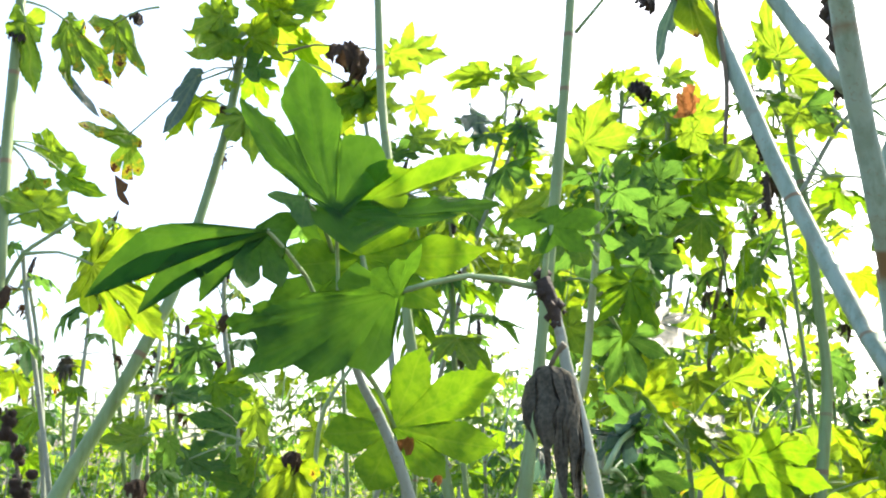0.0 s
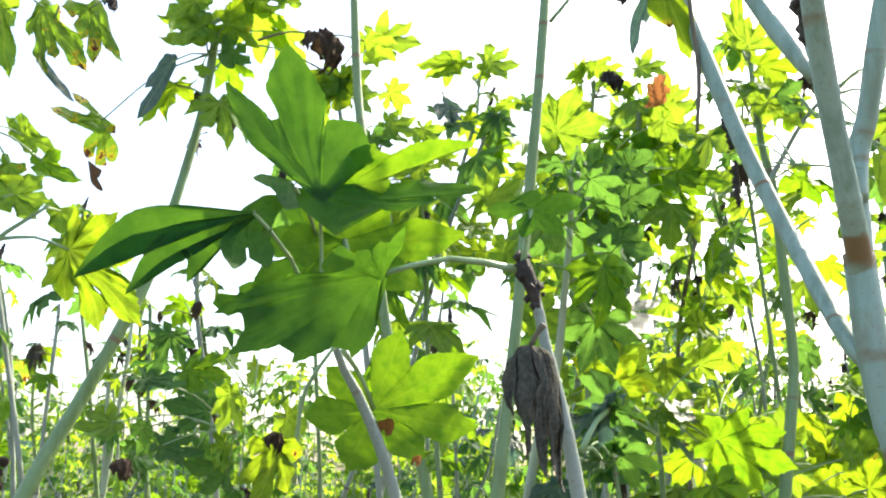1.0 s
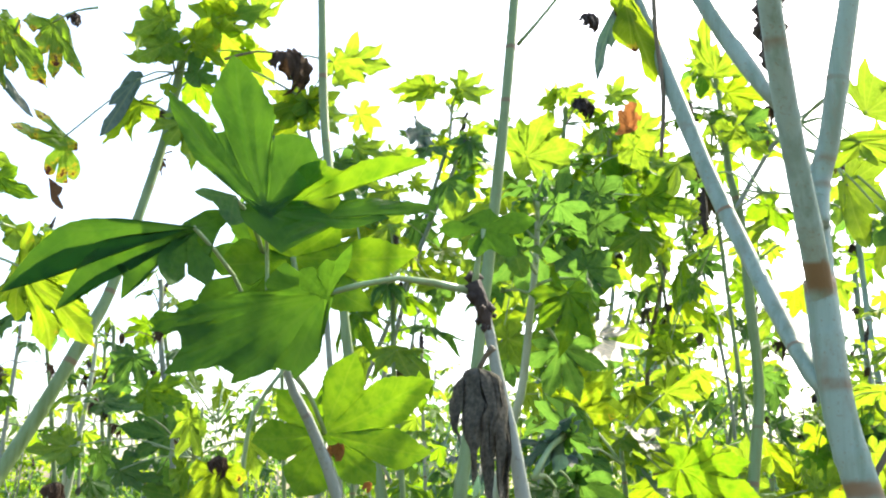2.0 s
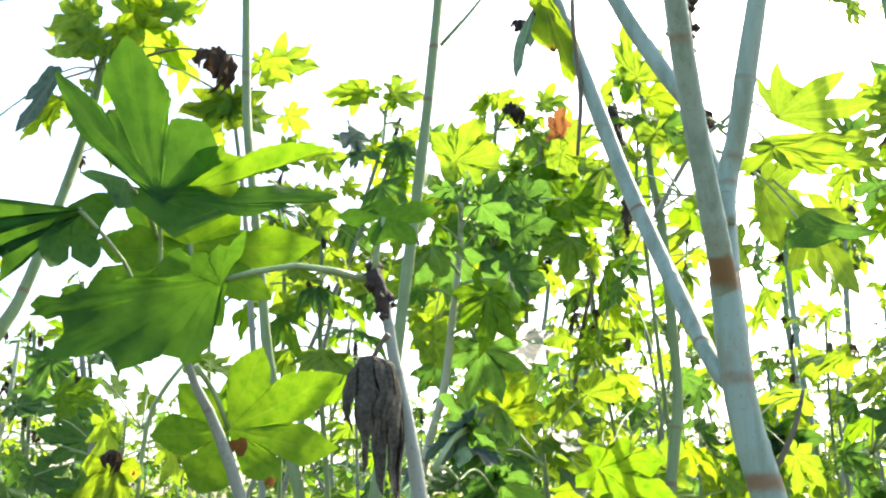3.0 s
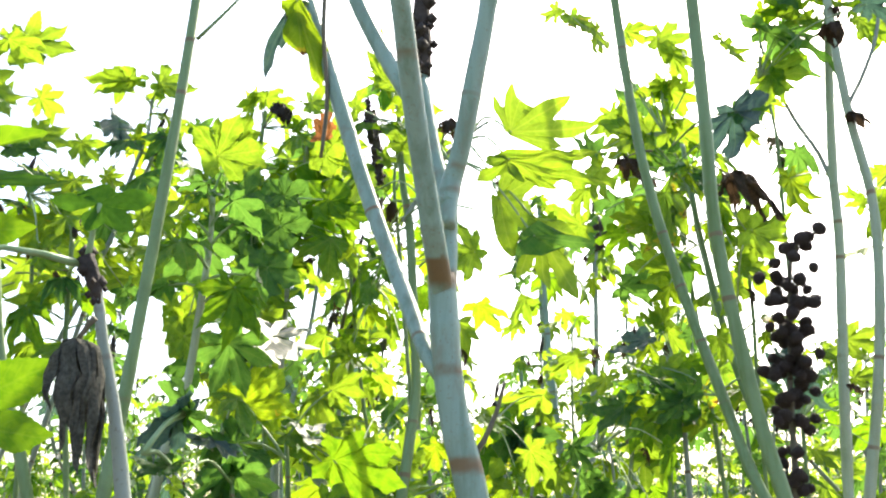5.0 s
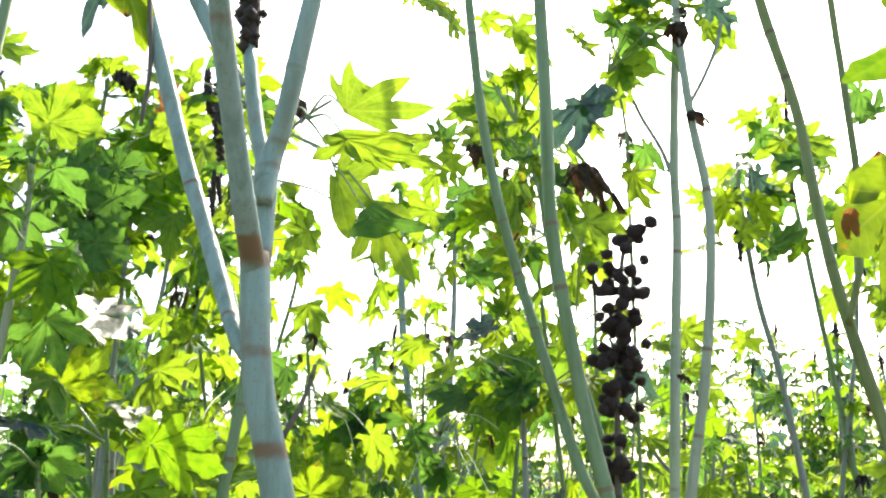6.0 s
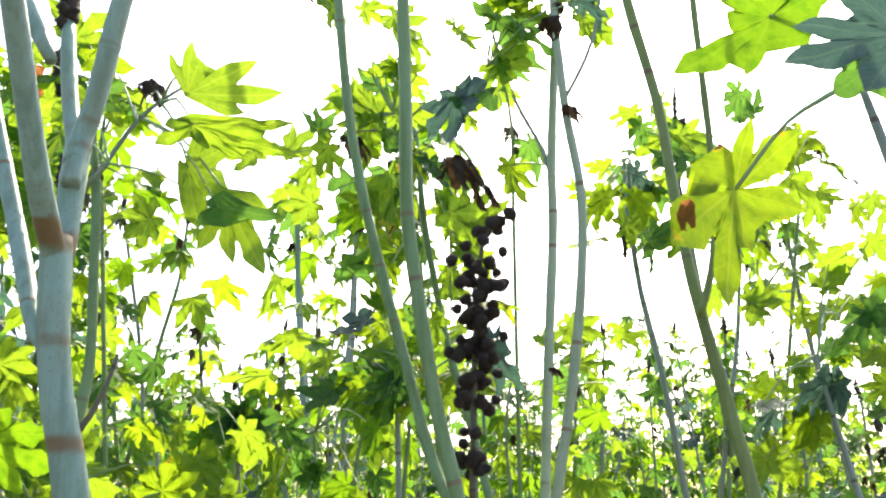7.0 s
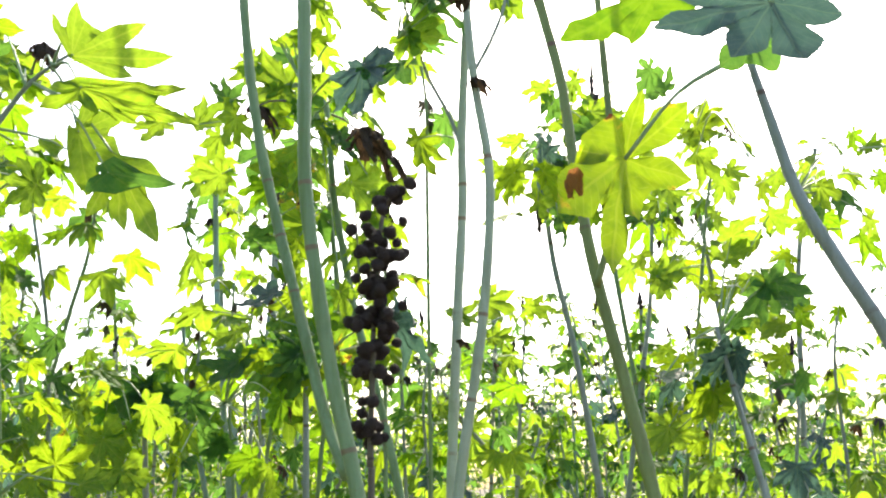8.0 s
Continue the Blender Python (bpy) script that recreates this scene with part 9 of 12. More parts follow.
leaf(castor_thin, (1.054, 2.338, 2.431), (-0.391, 0.369, -0.843), (-0.239, 0.844, 0.480), 0.096, ('near', 5), DEEP_OR_SHADED, (1.199, 2.179, 2.413), 0.0016)
leaf(castor_thin, (1.170, 2.383, 2.747), (-0.882, 0.094, -0.462), (0.114, 0.993, -0.016), 0.114, ('near', 7), DEEP_OR_SHADED, (1.199, 2.179, 2.413), 0.0016)
leaf(castor_thin, (1.214, 2.227, 2.472), (-0.444, 0.177, -0.878), (-0.558, 0.712, 0.426), 0.078, ('near', 5), GREEN, (1.199, 2.179, 2.413), 0.0016)
leaf(castor_thin, (0.934, 2.280, 2.330), (-0.862, 0.466, -0.199), (0.484, 0.874, -0.047), 0.096, ('broad', 4), GREEN, (1.199, 2.179, 2.413), 0.0016)
leaf(castor_thin, (1.112, 2.170, 2.295), (-0.304, -0.123, -0.945), (-0.590, 0.803, 0.085), 0.103, ('near', 6), YELLOW, (1.206, 2.176, 2.260), 0.0016)
leaf(castor_thin, (0.927, 2.032, 2.536), (0.052, -0.016, -0.998), (0.831, 0.555, 0.035), 0.082, ('near', 4), GREEN, (1.199, 2.179, 2.413), 0.0016)
leaf(castor_thin, (0.876, 2.089, 2.356), (-0.399, 0.449, -0.800), (-0.317, 0.751, 0.580), 0.068, ('broad', 6), GREEN, (1.199, 2.179, 2.413), 0.0016)
leaf(castor_thin, (1.065, 2.155, 2.300), (-0.984, 0.095, 0.149), (0.009, 0.867, -0.498), 0.103, ('broad', 0), YELLOW, (1.206, 2.176, 2.260), 0.0016)
leaf(castor_thin, (0.920, 2.521, 2.546), (0.810, -0.213, 0.547), (0.523, 0.685, -0.507), 0.120, ('near', 5), GREEN, (1.199, 2.179, 2.413), 0.0016)
leaf(castor_thin, (1.141, 2.213, 2.203), (-0.840, 0.533, 0.099), (0.494, 0.829, -0.263), 0.103, ('broad', 5), GREEN, (1.206, 2.176, 2.260), 0.0016)
leaf(castor_thin, (1.091, 2.358, 2.342), (-0.967, 0.079, -0.243), (-0.196, 0.381, 0.904), 0.106, ('broad', 1), FRESH, (1.206, 2.176, 2.260), 0.0016)
leaf(castor_thin, (1.067, 2.197, 2.553), (-0.718, 0.236, -0.655), (0.640, 0.594, -0.487), 0.110, ('broad', 2), YELLOW, (1.199, 2.179, 2.413), 0.0016)
leaf(castor_thin, (1.285, 2.240, 2.603), (-0.720, 0.550, -0.423), (-0.237, 0.378, 0.895), 0.098, ('broad', 0), FRESH, (1.199, 2.179, 2.413), 0.0016)
leaf(castor_thin, (1.024, 2.169, 2.469), (0.644, -0.487, -0.590), (0.761, 0.486, 0.430), 0.090, ('near', 4), YELLOW, (1.199, 2.179, 2.413), 0.0016)
leaf(castor_thin, (1.119, 2.253, 2.541), (0.927, -0.354, 0.120), (0.359, 0.933, -0.018), 0.103, ('near', 0), DEEP_OR_SHADED, (1.199, 2.179, 2.413), 0.0016)
leaf(castor_thin, (1.038, 1.995, 2.102), (-0.022, 0.374, -0.927), (0.876, 0.455, 0.162), 0.066, ('broad', 7), YELLOW, (1.206, 2.176, 2.260), 0.0016)
leaf(castor_thin, (1.193, 2.008, 2.303), (-0.432, -0.086, -0.898), (-0.503, 0.849, 0.161), 0.090, ('near', 5), FRESH, (1.199, 2.179, 2.413), 0.0016)
leaf(castor_thin, (0.946, 2.047, 2.107), (0.939, -0.314, 0.139), (-0.012, 0.374, 0.927), 0.098, ('near', 7), DEEP_OR_SHADED, (1.206, 2.176, 2.260), 0.0016)
leaf(castor_low, (0.123, 3.109, 2.113), (-0.832, -0.231, -0.504), (-0.547, 0.487, 0.681), 0.101, ('near', 7), GREEN, (0.141, 2.779, 1.847), 0.0016)
leaf(castor_low, (0.177, 2.478, 1.963), (-0.527, 0.009, -0.850), (0.720, 0.536, -0.441), 0.068, ('broad', 6), GREEN, (0.141, 2.779, 1.847), 0.0016)
leaf(castor_low, (0.081, 2.829, 1.816), (0.826, 0.232, -0.514), (-0.334, 0.936, -0.114), 0.097, ('near', 1), GREEN, (0.141, 2.779, 1.847), 0.0016)
leaf(castor_low, (0.011, 3.027, 1.945), (0.537, -0.243, -0.808), (0.682, 0.688, 0.246), 0.087, ('broad', 1), GREEN, (0.141, 2.779, 1.847), 0.0016)
leaf(castor_low, (0.053, 2.878, 1.843), (0.836, 0.009, -0.549), (-0.467, 0.540, -0.701), 0.086, ('broad', 3), GREEN, (0.141, 2.779, 1.847), 0.0016)
leaf(castor_low, (0.238, 2.666, 1.853), (-0.775, 0.294, -0.560), (0.576, 0.693, -0.434), 0.085, ('near', 5), DEEP_OR_SHADED, (0.141, 2.779, 1.847), 0.0016)
leaf(castor_low, (0.075, 2.959, 2.068), (-0.615, -0.250, -0.748), (-0.712, 0.585, 0.389), 0.096, ('near', 6), FRESH, (0.141, 2.779, 1.847), 0.0016)
leaf(castor_low, (0.360, 2.427, 2.006), (-0.399, 0.038, -0.916), (0.824, 0.454, -0.340), 0.067, ('near', 2), YELLOW, (0.141, 2.779, 1.847), 0.0016)
leaf(castor_low, (0.269, 2.434, 1.716), (0.589, 0.255, -0.767), (-0.632, 0.737, -0.240), 0.076, ('near', 7), DEEP_OR_SHADED, (0.141, 2.779, 1.847), 0.0016)
leaf(castor_low, (-0.019, 2.936, 2.011), (-0.633, -0.282, -0.721), (0.489, 0.576, -0.655), 0.091, ('near', 1), YELLOW, (0.141, 2.779, 1.847), 0.0016)
leaf(castor_low, (0.449, 2.850, 2.014), (0.177, -0.021, -0.984), (-0.617, 0.776, -0.127), 0.072, ('near', 3), GREEN, (0.141, 2.779, 1.847), 0.0016)
leaf(castor_low, (0.227, 2.687, 2.010), (0.290, 0.331, -0.898), (0.535, 0.722, 0.439), 0.066, ('near', 1), DEEP_OR_SHADED, (0.141, 2.779, 1.847), 0.0016)
leaf(castor_low, (0.541, 3.121, 1.751), (0.218, -0.271, -0.938), (-0.610, 0.712, -0.348), 0.095, ('broad', 6), DEEP_OR_SHADED, (0.141, 2.779, 1.847), 0.0016)
leaf(castor_low, (0.010, 3.037, 2.080), (-0.831, -0.037, -0.555), (0.379, 0.693, -0.613), 0.078, ('near', 4), DEEP_OR_SHADED, (0.141, 2.779, 1.847), 0.0016)
leaf(castor_corner, (1.906, 1.773, 1.719), (-0.399, -0.251, -0.882), (-0.329, 0.937, -0.118), 0.050, ('near', 6), YELLOW, (2.328, 2.022, 1.847), 0.0016)
leaf(castor_corner, (2.061, 1.709, 1.913), (0.399, -0.408, 0.821), (0.320, 0.901, 0.292), 0.060, ('broad', 1), DEEP_OR_SHADED, (2.324, 2.026, 1.943), 0.0016)
leaf(castor_corner, (2.205, 1.987, 1.950), (0.427, 0.004, -0.904), (-0.181, 0.980, -0.081), 0.076, ('near', 3), GREEN, (2.324, 2.026, 1.943), 0.0016)
leaf(castor_corner, (2.694, 2.291, 2.192), (-0.479, 0.144, -0.866), (0.867, 0.232, -0.441), 0.094, ('broad', 4), GREEN, (2.324, 2.026, 1.943), 0.0016)
leaf(castor_corner, (2.198, 1.620, 1.790), (-0.446, 0.504, -0.740), (0.040, 0.837, 0.546), 0.064, ('near', 0), DEEP_OR_SHADED, (2.328, 2.022, 1.847), 0.0016)
leaf(castor_corner, (2.705, 2.119, 2.252), (0.525, -0.172, -0.833), (0.851, 0.105, 0.515), 0.081, ('near', 0), YELLOW, (2.324, 2.026, 1.943), 0.0016)
leaf(castor_corner, (2.262, 2.139, 1.883), (-0.877, 0.400, 0.265), (0.430, 0.407, 0.806), 0.081, ('near', 6), YELLOW, (2.328, 2.022, 1.847), 0.0016)
leaf(castor_corner, (2.226, 2.009, 1.602), (-0.633, 0.587, -0.505), (0.691, 0.135, -0.710), 0.064, ('near', 3), GREEN, (2.328, 2.022, 1.847), 0.0016)
leaf(castor_corner, (2.537, 2.306, 1.667), (-0.232, 0.562, -0.794), (-0.113, 0.795, 0.596), 0.091, ('near', 7), YELLOW, (2.328, 2.022, 1.847), 0.0016)
leaf(castor_corner, (2.178, 1.657, 1.918), (-0.754, 0.381, -0.535), (0.657, 0.424, -0.623), 0.076, ('broad', 0), GREEN, (2.324, 2.026, 1.943), 0.0016)
leaf(castor_corner, (2.095, 1.702, 1.903), (-0.700, 0.710, -0.079), (0.193, 0.295, 0.936), 0.053, ('near', 2), YELLOW, (2.324, 2.026, 1.943), 0.0016)
leaf(castor_corner, (2.212, 1.695, 1.845), (-0.238, 0.741, -0.628), (0.949, 0.315, 0.012), 0.069, ('near', 7), GREEN, (2.328, 2.022, 1.847), 0.0016)
leaf(castor_corner, (2.103, 1.532, 1.918), (-0.660, 0.227, -0.716), (-0.137, 0.901, 0.412), 0.066, ('near', 4), FRESH, (2.324, 2.026, 1.943), 0.0016)
leaf(castor_corner, (2.219, 1.657, 2.030), (-0.446, 0.498, -0.744), (0.832, -0.074, -0.549), 0.070, ('broad', 6), GREEN, (2.324, 2.026, 1.943), 0.0016)
leaf(castor_corner, (2.219, 1.960, 1.930), (0.049, 0.523, -0.851), (0.243, 0.820, 0.518), 0.055, ('near', 1), GREEN, (2.324, 2.026, 1.943), 0.0016)
leaf(castor_corner, (2.428, 2.005, 1.735), (-0.692, 0.283, -0.664), (0.696, 0.017, -0.718), 0.076, ('near', 1), DEEP_OR_SHADED, (2.328, 2.022, 1.847), 0.0016)
leaf(castor_corner, (2.604, 2.037, 1.941), (-0.388, 0.427, -0.817), (-0.103, 0.861, 0.499), 0.057, ('near', 5), GREEN, (2.324, 2.026, 1.943), 0.0016)
leaf(castor_corner, (2.761, 2.264, 2.357), (0.046, 0.412, -0.910), (0.997, -0.070, 0.018), 0.072, ('near', 2), GREEN, (2.324, 2.026, 1.943), 0.0016)
leaf(castor_corner, (2.597, 2.089, 1.835), (0.359, -0.781, -0.511), (0.311, 0.617, -0.723), 0.088, ('near', 4), DEEP_OR_SHADED, (2.328, 2.022, 1.847), 0.0016)
leaf(castor_corner, (2.164, 1.789, 1.596), (0.313, -0.323, -0.893), (0.912, 0.365, 0.188), 0.062, ('broad', 3), DEEP_OR_SHADED, (2.328, 2.022, 1.847), 0.0016)
leaf(castor_corner, (2.146, 1.919, 1.841), (0.871, -0.490, -0.043), (0.442, 0.819, -0.366), 0.088, ('broad', 2), GREEN, (2.328, 2.022, 1.847), 0.0016)
leaf(castor_corner, (2.803, 2.189, 1.810), (-0.866, 0.488, 0.105), (0.319, 0.703, -0.636), 0.072, ('near', 0), DEEP_OR_SHADED, (2.328, 2.022, 1.847), 0.0016)
leaf(castor_corner, (2.636, 2.031, 2.054), (0.639, -0.737, -0.222), (0.590, 0.654, -0.474), 0.070, ('near', 2), YELLOW, (2.324, 2.026, 1.943), 0.0016)
leaf(castor_corner, (2.678, 2.119, 1.837), (0.818, -0.474, -0.325), (0.496, 0.298, 0.815), 0.076, ('broad', 1), DEEP_OR_SHADED, (2.328, 2.022, 1.847), 0.0016)
leaf(castor_corner, (2.461, 2.057, 2.230), (0.411, -0.905, 0.108), (0.911, 0.405, -0.079), 0.070, ('near', 4), GREEN, (2.324, 2.026, 1.943), 0.0016)
leaf(castor_corner, (2.201, 2.018, 1.659), (-0.089, 0.082, -0.993), (0.871, 0.490, -0.038), 0.054, ('near', 2), YELLOW, (2.328, 2.022, 1.847), 0.0016)
leaf(castor_corner, (2.304, 2.086, 1.562), (0.165, 0.272, -0.948), (0.205, 0.931, 0.303), 0.073, ('broad', 1), GREEN, (2.328, 2.022, 1.847), 0.0016)
leaf(castor_corner, (2.354, 2.204, 1.920), (0.209, -0.669, -0.713), (0.853, -0.231, 0.467), 0.065, ('near', 1), GREEN, (2.324, 2.026, 1.943), 0.0016)
leaf(castor_olive, (1.585, 1.928, 2.313), (-0.693, 0.240, -0.680), (-0.346, 0.717, 0.605), 0.105, ('broad', 6), YELLOW, (1.761, 2.057, 2.493), 0.0016)
leaf(castor_olive, (1.888, 1.991, 2.552), (0.658, -0.320, -0.681), (0.206, 0.947, -0.246), 0.111, ('near', 0), GREEN, (1.789, 2.035, 2.569), 0.0016)
leaf(castor_olive, (1.854, 2.226, 2.354), (0.764, -0.611, 0.209), (0.643, 0.745, -0.175), 0.106, ('near', 0), GREEN, (1.761, 2.057, 2.493), 0.0016)
leaf(castor_olive, (1.812, 2.029, 2.400), (0.816, -0.361, -0.451), (0.460, -0.066, 0.885), 0.089, ('near', 4), DEEP_OR_SHADED, (1.761, 2.057, 2.493), 0.0016)
leaf(castor_olive, (1.665, 1.917, 2.325), (0.644, -0.530, -0.552), (0.670, 0.042, 0.741), 0.099, ('near', 3), YELLOW, (1.761, 2.057, 2.493), 0.0016)
leaf(castor_olive, (1.797, 1.871, 2.443), (-0.773, 0.353, -0.528), (0.614, 0.624, -0.483), 0.095, ('near', 5), DEEP_OR_SHADED, (1.789, 2.035, 2.569), 0.0016)
leaf(castor_olive, (1.853, 2.021, 2.551), (-0.067, 0.351, -0.934), (0.890, 0.445, 0.103), 0.100, ('near', 6), GREEN, (1.789, 2.035, 2.569), 0.0016)
leaf(castor_olive, (1.713, 1.929, 2.216), (0.603, -0.794, 0.079), (0.680, 0.460, -0.571), 0.105, ('near', 3), DEEP_OR_SHADED, (1.761, 2.057, 2.493), 0.0016)
leaf(castor_pair, (1.535, 1.916, 2.911), (-0.832, 0.352, 0.430), (0.506, 0.161, 0.847), 0.119, ('near', 5), YELLOW, (1.387, 1.836, 2.723), 0.0016)
leaf(castor_pair, (1.293, 1.838, 2.786), (-0.246, 0.154, -0.957), (0.948, 0.242, -0.205), 0.091, ('near', 1), FRESH, (1.387, 1.836, 2.723), 0.0016)
leaf(castor_pair, (1.342, 1.890, 2.732), (0.942, -0.335, 0.006), (0.320, 0.893, -0.317), 0.093, ('near', 4), DEEP_OR_SHADED, (1.387, 1.836, 2.723), 0.0016)
leaf(castor_pair, (1.483, 1.767, 2.708), (0.328, -0.546, -0.771), (0.939, 0.102, 0.327), 0.099, ('near', 1), GREEN, (1.387, 1.836, 2.723), 0.0016)
leaf(castor_pair, (1.243, 1.810, 2.799), (0.413, -0.260, -0.873), (-0.044, 0.951, -0.304), 0.105, ('near', 0), DEEP_OR_SHADED, (1.387, 1.836, 2.723), 0.0016)
leaf(castor_pair, (1.346, 1.828, 2.848), (0.910, -0.365, -0.195), (0.357, 0.453, 0.817), 0.103, ('near', 0), FRESH, (1.387, 1.836, 2.723), 0.0016)
leaf(castor_pair, (1.360, 1.794, 2.808), (0.143, -0.334, -0.932), (-0.057, 0.937, -0.345), 0.117, ('near', 6), YELLOW, (1.387, 1.836, 2.723), 0.0016)
leaf(castor_pair, (1.477, 1.759, 2.772), (-0.531, 0.397, -0.749), (0.846, 0.306, -0.438), 0.080, ('near', 0), FRESH, (1.387, 1.836, 2.723), 0.0016)
leaf(castor_twin, (1.153, 2.186, 1.957), (0.643, -0.546, -0.537), (0.222, 0.804, -0.551), 0.084, ('broad', 5), FRESH, (1.274, 2.364, 1.908), 0.0016)
leaf(castor_twin, (1.195, 2.480, 2.070), (-0.347, 0.122, -0.930), (0.775, 0.596, -0.211), 0.089, ('near', 7), YELLOW, (1.274, 2.364, 1.908), 0.0016)
leaf(castor_twin, (1.371, 2.432, 2.173), (0.922, -0.126, -0.367), (-0.059, 0.890, -0.452), 0.085, ('near', 0), GREEN, (1.274, 2.364, 1.908), 0.0016)
leaf(castor_twin, (1.158, 2.281, 2.055), (0.605, -0.525, -0.599), (0.762, 0.161, 0.628), 0.083, ('near', 1), GREEN, (1.274, 2.364, 1.908), 0.0016)
leaf(castor_twin, (1.262, 2.391, 1.940), (0.089, -0.036, -0.995), (0.047, 0.998, -0.032), 0.088, ('broad', 7), GREEN, (1.274, 2.364, 1.908), 0.0016)
leaf(castor_twin, (0.981, 2.057, 1.865), (-0.196, 0.397, -0.897), (0.975, 0.180, -0.133), 0.071, ('near', 6), DEEP_OR_SHADED, (1.274, 2.364, 1.908), 0.0016)
leaf(castor_twin, (1.502, 2.449, 1.941), (-0.332, -0.165, -0.929), (-0.302, 0.951, -0.061), 0.077, ('near', 6), GREEN, (1.274, 2.364, 1.908), 0.0016)
leaf(castor_twin, (1.400, 2.441, 1.969), (0.348, -0.157, -0.924), (0.869, 0.425, 0.254), 0.082, ('broad', 1), YELLOW, (1.274, 2.364, 1.908), 0.0016)
leaf(castor_twin, (1.265, 1.974, 2.004), (-0.281, 0.551, -0.786), (-0.510, 0.608, 0.609), 0.060, ('near', 5), YELLOW, (1.274, 2.364, 1.908), 0.0016)
leaf(castor_twin, (1.099, 2.014, 1.808), (-0.377, -0.179, -0.909), (0.868, 0.273, -0.414), 0.074, ('near', 0), GREEN, (1.274, 2.364, 1.908), 0.0016)
leaf(castor_twin, (1.417, 2.641, 1.880), (-0.587, 0.241, -0.773), (-0.495, 0.648, 0.578), 0.075, ('near', 5), DEEP_OR_SHADED, (1.274, 2.364, 1.908), 0.0016)
leaf(castor_twin, (1.322, 2.485, 2.093), (-0.590, 0.559, -0.583), (0.774, 0.596, -0.212), 0.075, ('near', 6), DEEP_OR_SHADED, (1.274, 2.364, 1.908), 0.0016)
leaf(castor_olive, (1.792, 2.048, 2.406), (0.278, -0.527, -0.803), (0.436, 0.814, -0.383), 0.096, ('near', 7), GREEN, (2.052, 2.117, 2.527), 0.0016)
leaf(castor_olive, (1.854, 1.892, 2.321), (-0.144, 0.127, -0.981), (0.874, 0.482, -0.065), 0.061, ('broad', 6), DEEP_OR_SHADED, (2.052, 2.117, 2.527), 0.0016)
leaf(castor_olive, (2.215, 2.074, 2.696), (0.277, 0.072, 0.958), (0.923, 0.256, -0.286), 0.092, ('broad', 5), DEEP_OR_SHADED, (2.054, 2.115, 2.719), 0.0016)
leaf(castor_olive, (2.141, 2.021, 2.737), (-0.484, 0.463, -0.743), (0.017, 0.854, 0.521), 0.094, ('near', 3), DEEP_OR_SHADED, (2.054, 2.115, 2.719), 0.0016)
leaf(castor_olive, (2.155, 2.077, 2.421), (0.055, 0.328, -0.943), (0.975, 0.188, 0.122), 0.082, ('near', 3), GREEN, (2.052, 2.117, 2.527), 0.0016)
leaf(castor_olive, (2.077, 2.095, 2.605), (-0.693, 0.282, -0.664), (-0.298, 0.727, 0.619), 0.090, ('near', 1), DEEP_OR_SHADED, (2.052, 2.117, 2.527), 0.0016)
leaf(castor_olive, (2.115, 1.876, 2.479), (0.846, -0.515, -0.137), (0.359, 0.740, -0.569), 0.086, ('broad', 6), GREEN, (2.052, 2.117, 2.527), 0.0016)
leaf(castor_olive, (2.310, 2.288, 2.578), (0.148, -0.407, -0.901), (0.947, -0.204, 0.248), 0.117, ('near', 5), GREEN, (2.052, 2.117, 2.527), 0.0016)
leaf(castor_olive, (2.052, 2.275, 2.789), (-0.432, 0.351, -0.831), (-0.398, 0.752, 0.525), 0.108, ('near', 7), GREEN, (2.054, 2.115, 2.719), 0.0016)
leaf(castor_olive, (1.999, 2.150, 2.317), (-0.537, 0.722, -0.437), (0.841, 0.420, -0.342), 0.106, ('near', 4), FRESH, (2.052, 2.117, 2.527), 0.0016)
leaf(castor_low_c, (-0.786, 1.797, 1.766), (0.940, 0.132, -0.313), (-0.334, 0.528, -0.780), 0.086, ('near', 0), DEEP_OR_SHADED, (-0.666, 1.998, 1.676), 0.0016)
leaf(castor_low_c, (-0.696, 2.051, 1.594), (-0.932, -0.360, 0.047), (-0.347, 0.845, -0.406), 0.094, ('near', 1), DEEP_OR_SHADED, (-0.666, 1.998, 1.676), 0.0016)
leaf(castor_low_c, (-0.823, 2.109, 1.786), (0.798, 0.601, 0.038), (-0.573, 0.777, -0.259), 0.085, ('near', 6), DEEP_OR_SHADED, (-0.666, 1.998, 1.676), 0.0016)
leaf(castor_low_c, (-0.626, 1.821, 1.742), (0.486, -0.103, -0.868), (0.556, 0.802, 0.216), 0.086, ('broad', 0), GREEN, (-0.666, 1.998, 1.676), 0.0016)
leaf(castor_low_c, (-0.803, 1.954, 1.646), (0.875, 0.367, -0.316), (-0.477, 0.536, -0.696), 0.083, ('broad', 6), DEEP_OR_SHADED, (-0.666, 1.998, 1.676), 0.0016)
leaf(castor_low_c, (-0.738, 2.024, 1.721), (-0.983, -0.155, 0.094), (-0.179, 0.912, -0.369), 0.097, ('near', 5), DEEP_OR_SHADED, (-0.666, 1.998, 1.676), 0.0016)
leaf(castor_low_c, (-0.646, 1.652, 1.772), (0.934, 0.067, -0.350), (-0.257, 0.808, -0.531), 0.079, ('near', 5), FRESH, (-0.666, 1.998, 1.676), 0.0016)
leaf(castor_low_c, (-0.880, 2.018, 1.683), (0.529, 0.239, -0.814), (0.352, 0.811, 0.468), 0.074, ('broad', 3), DEEP_OR_SHADED, (-0.666, 1.998, 1.676), 0.0016)
leaf(castor_low_c, (-0.954, 2.160, 1.629), (0.261, 0.393, -0.882), (-0.964, 0.147, -0.220), 0.091, ('near', 4), DEEP_OR_SHADED, (-0.666, 1.998, 1.676), 0.0016)
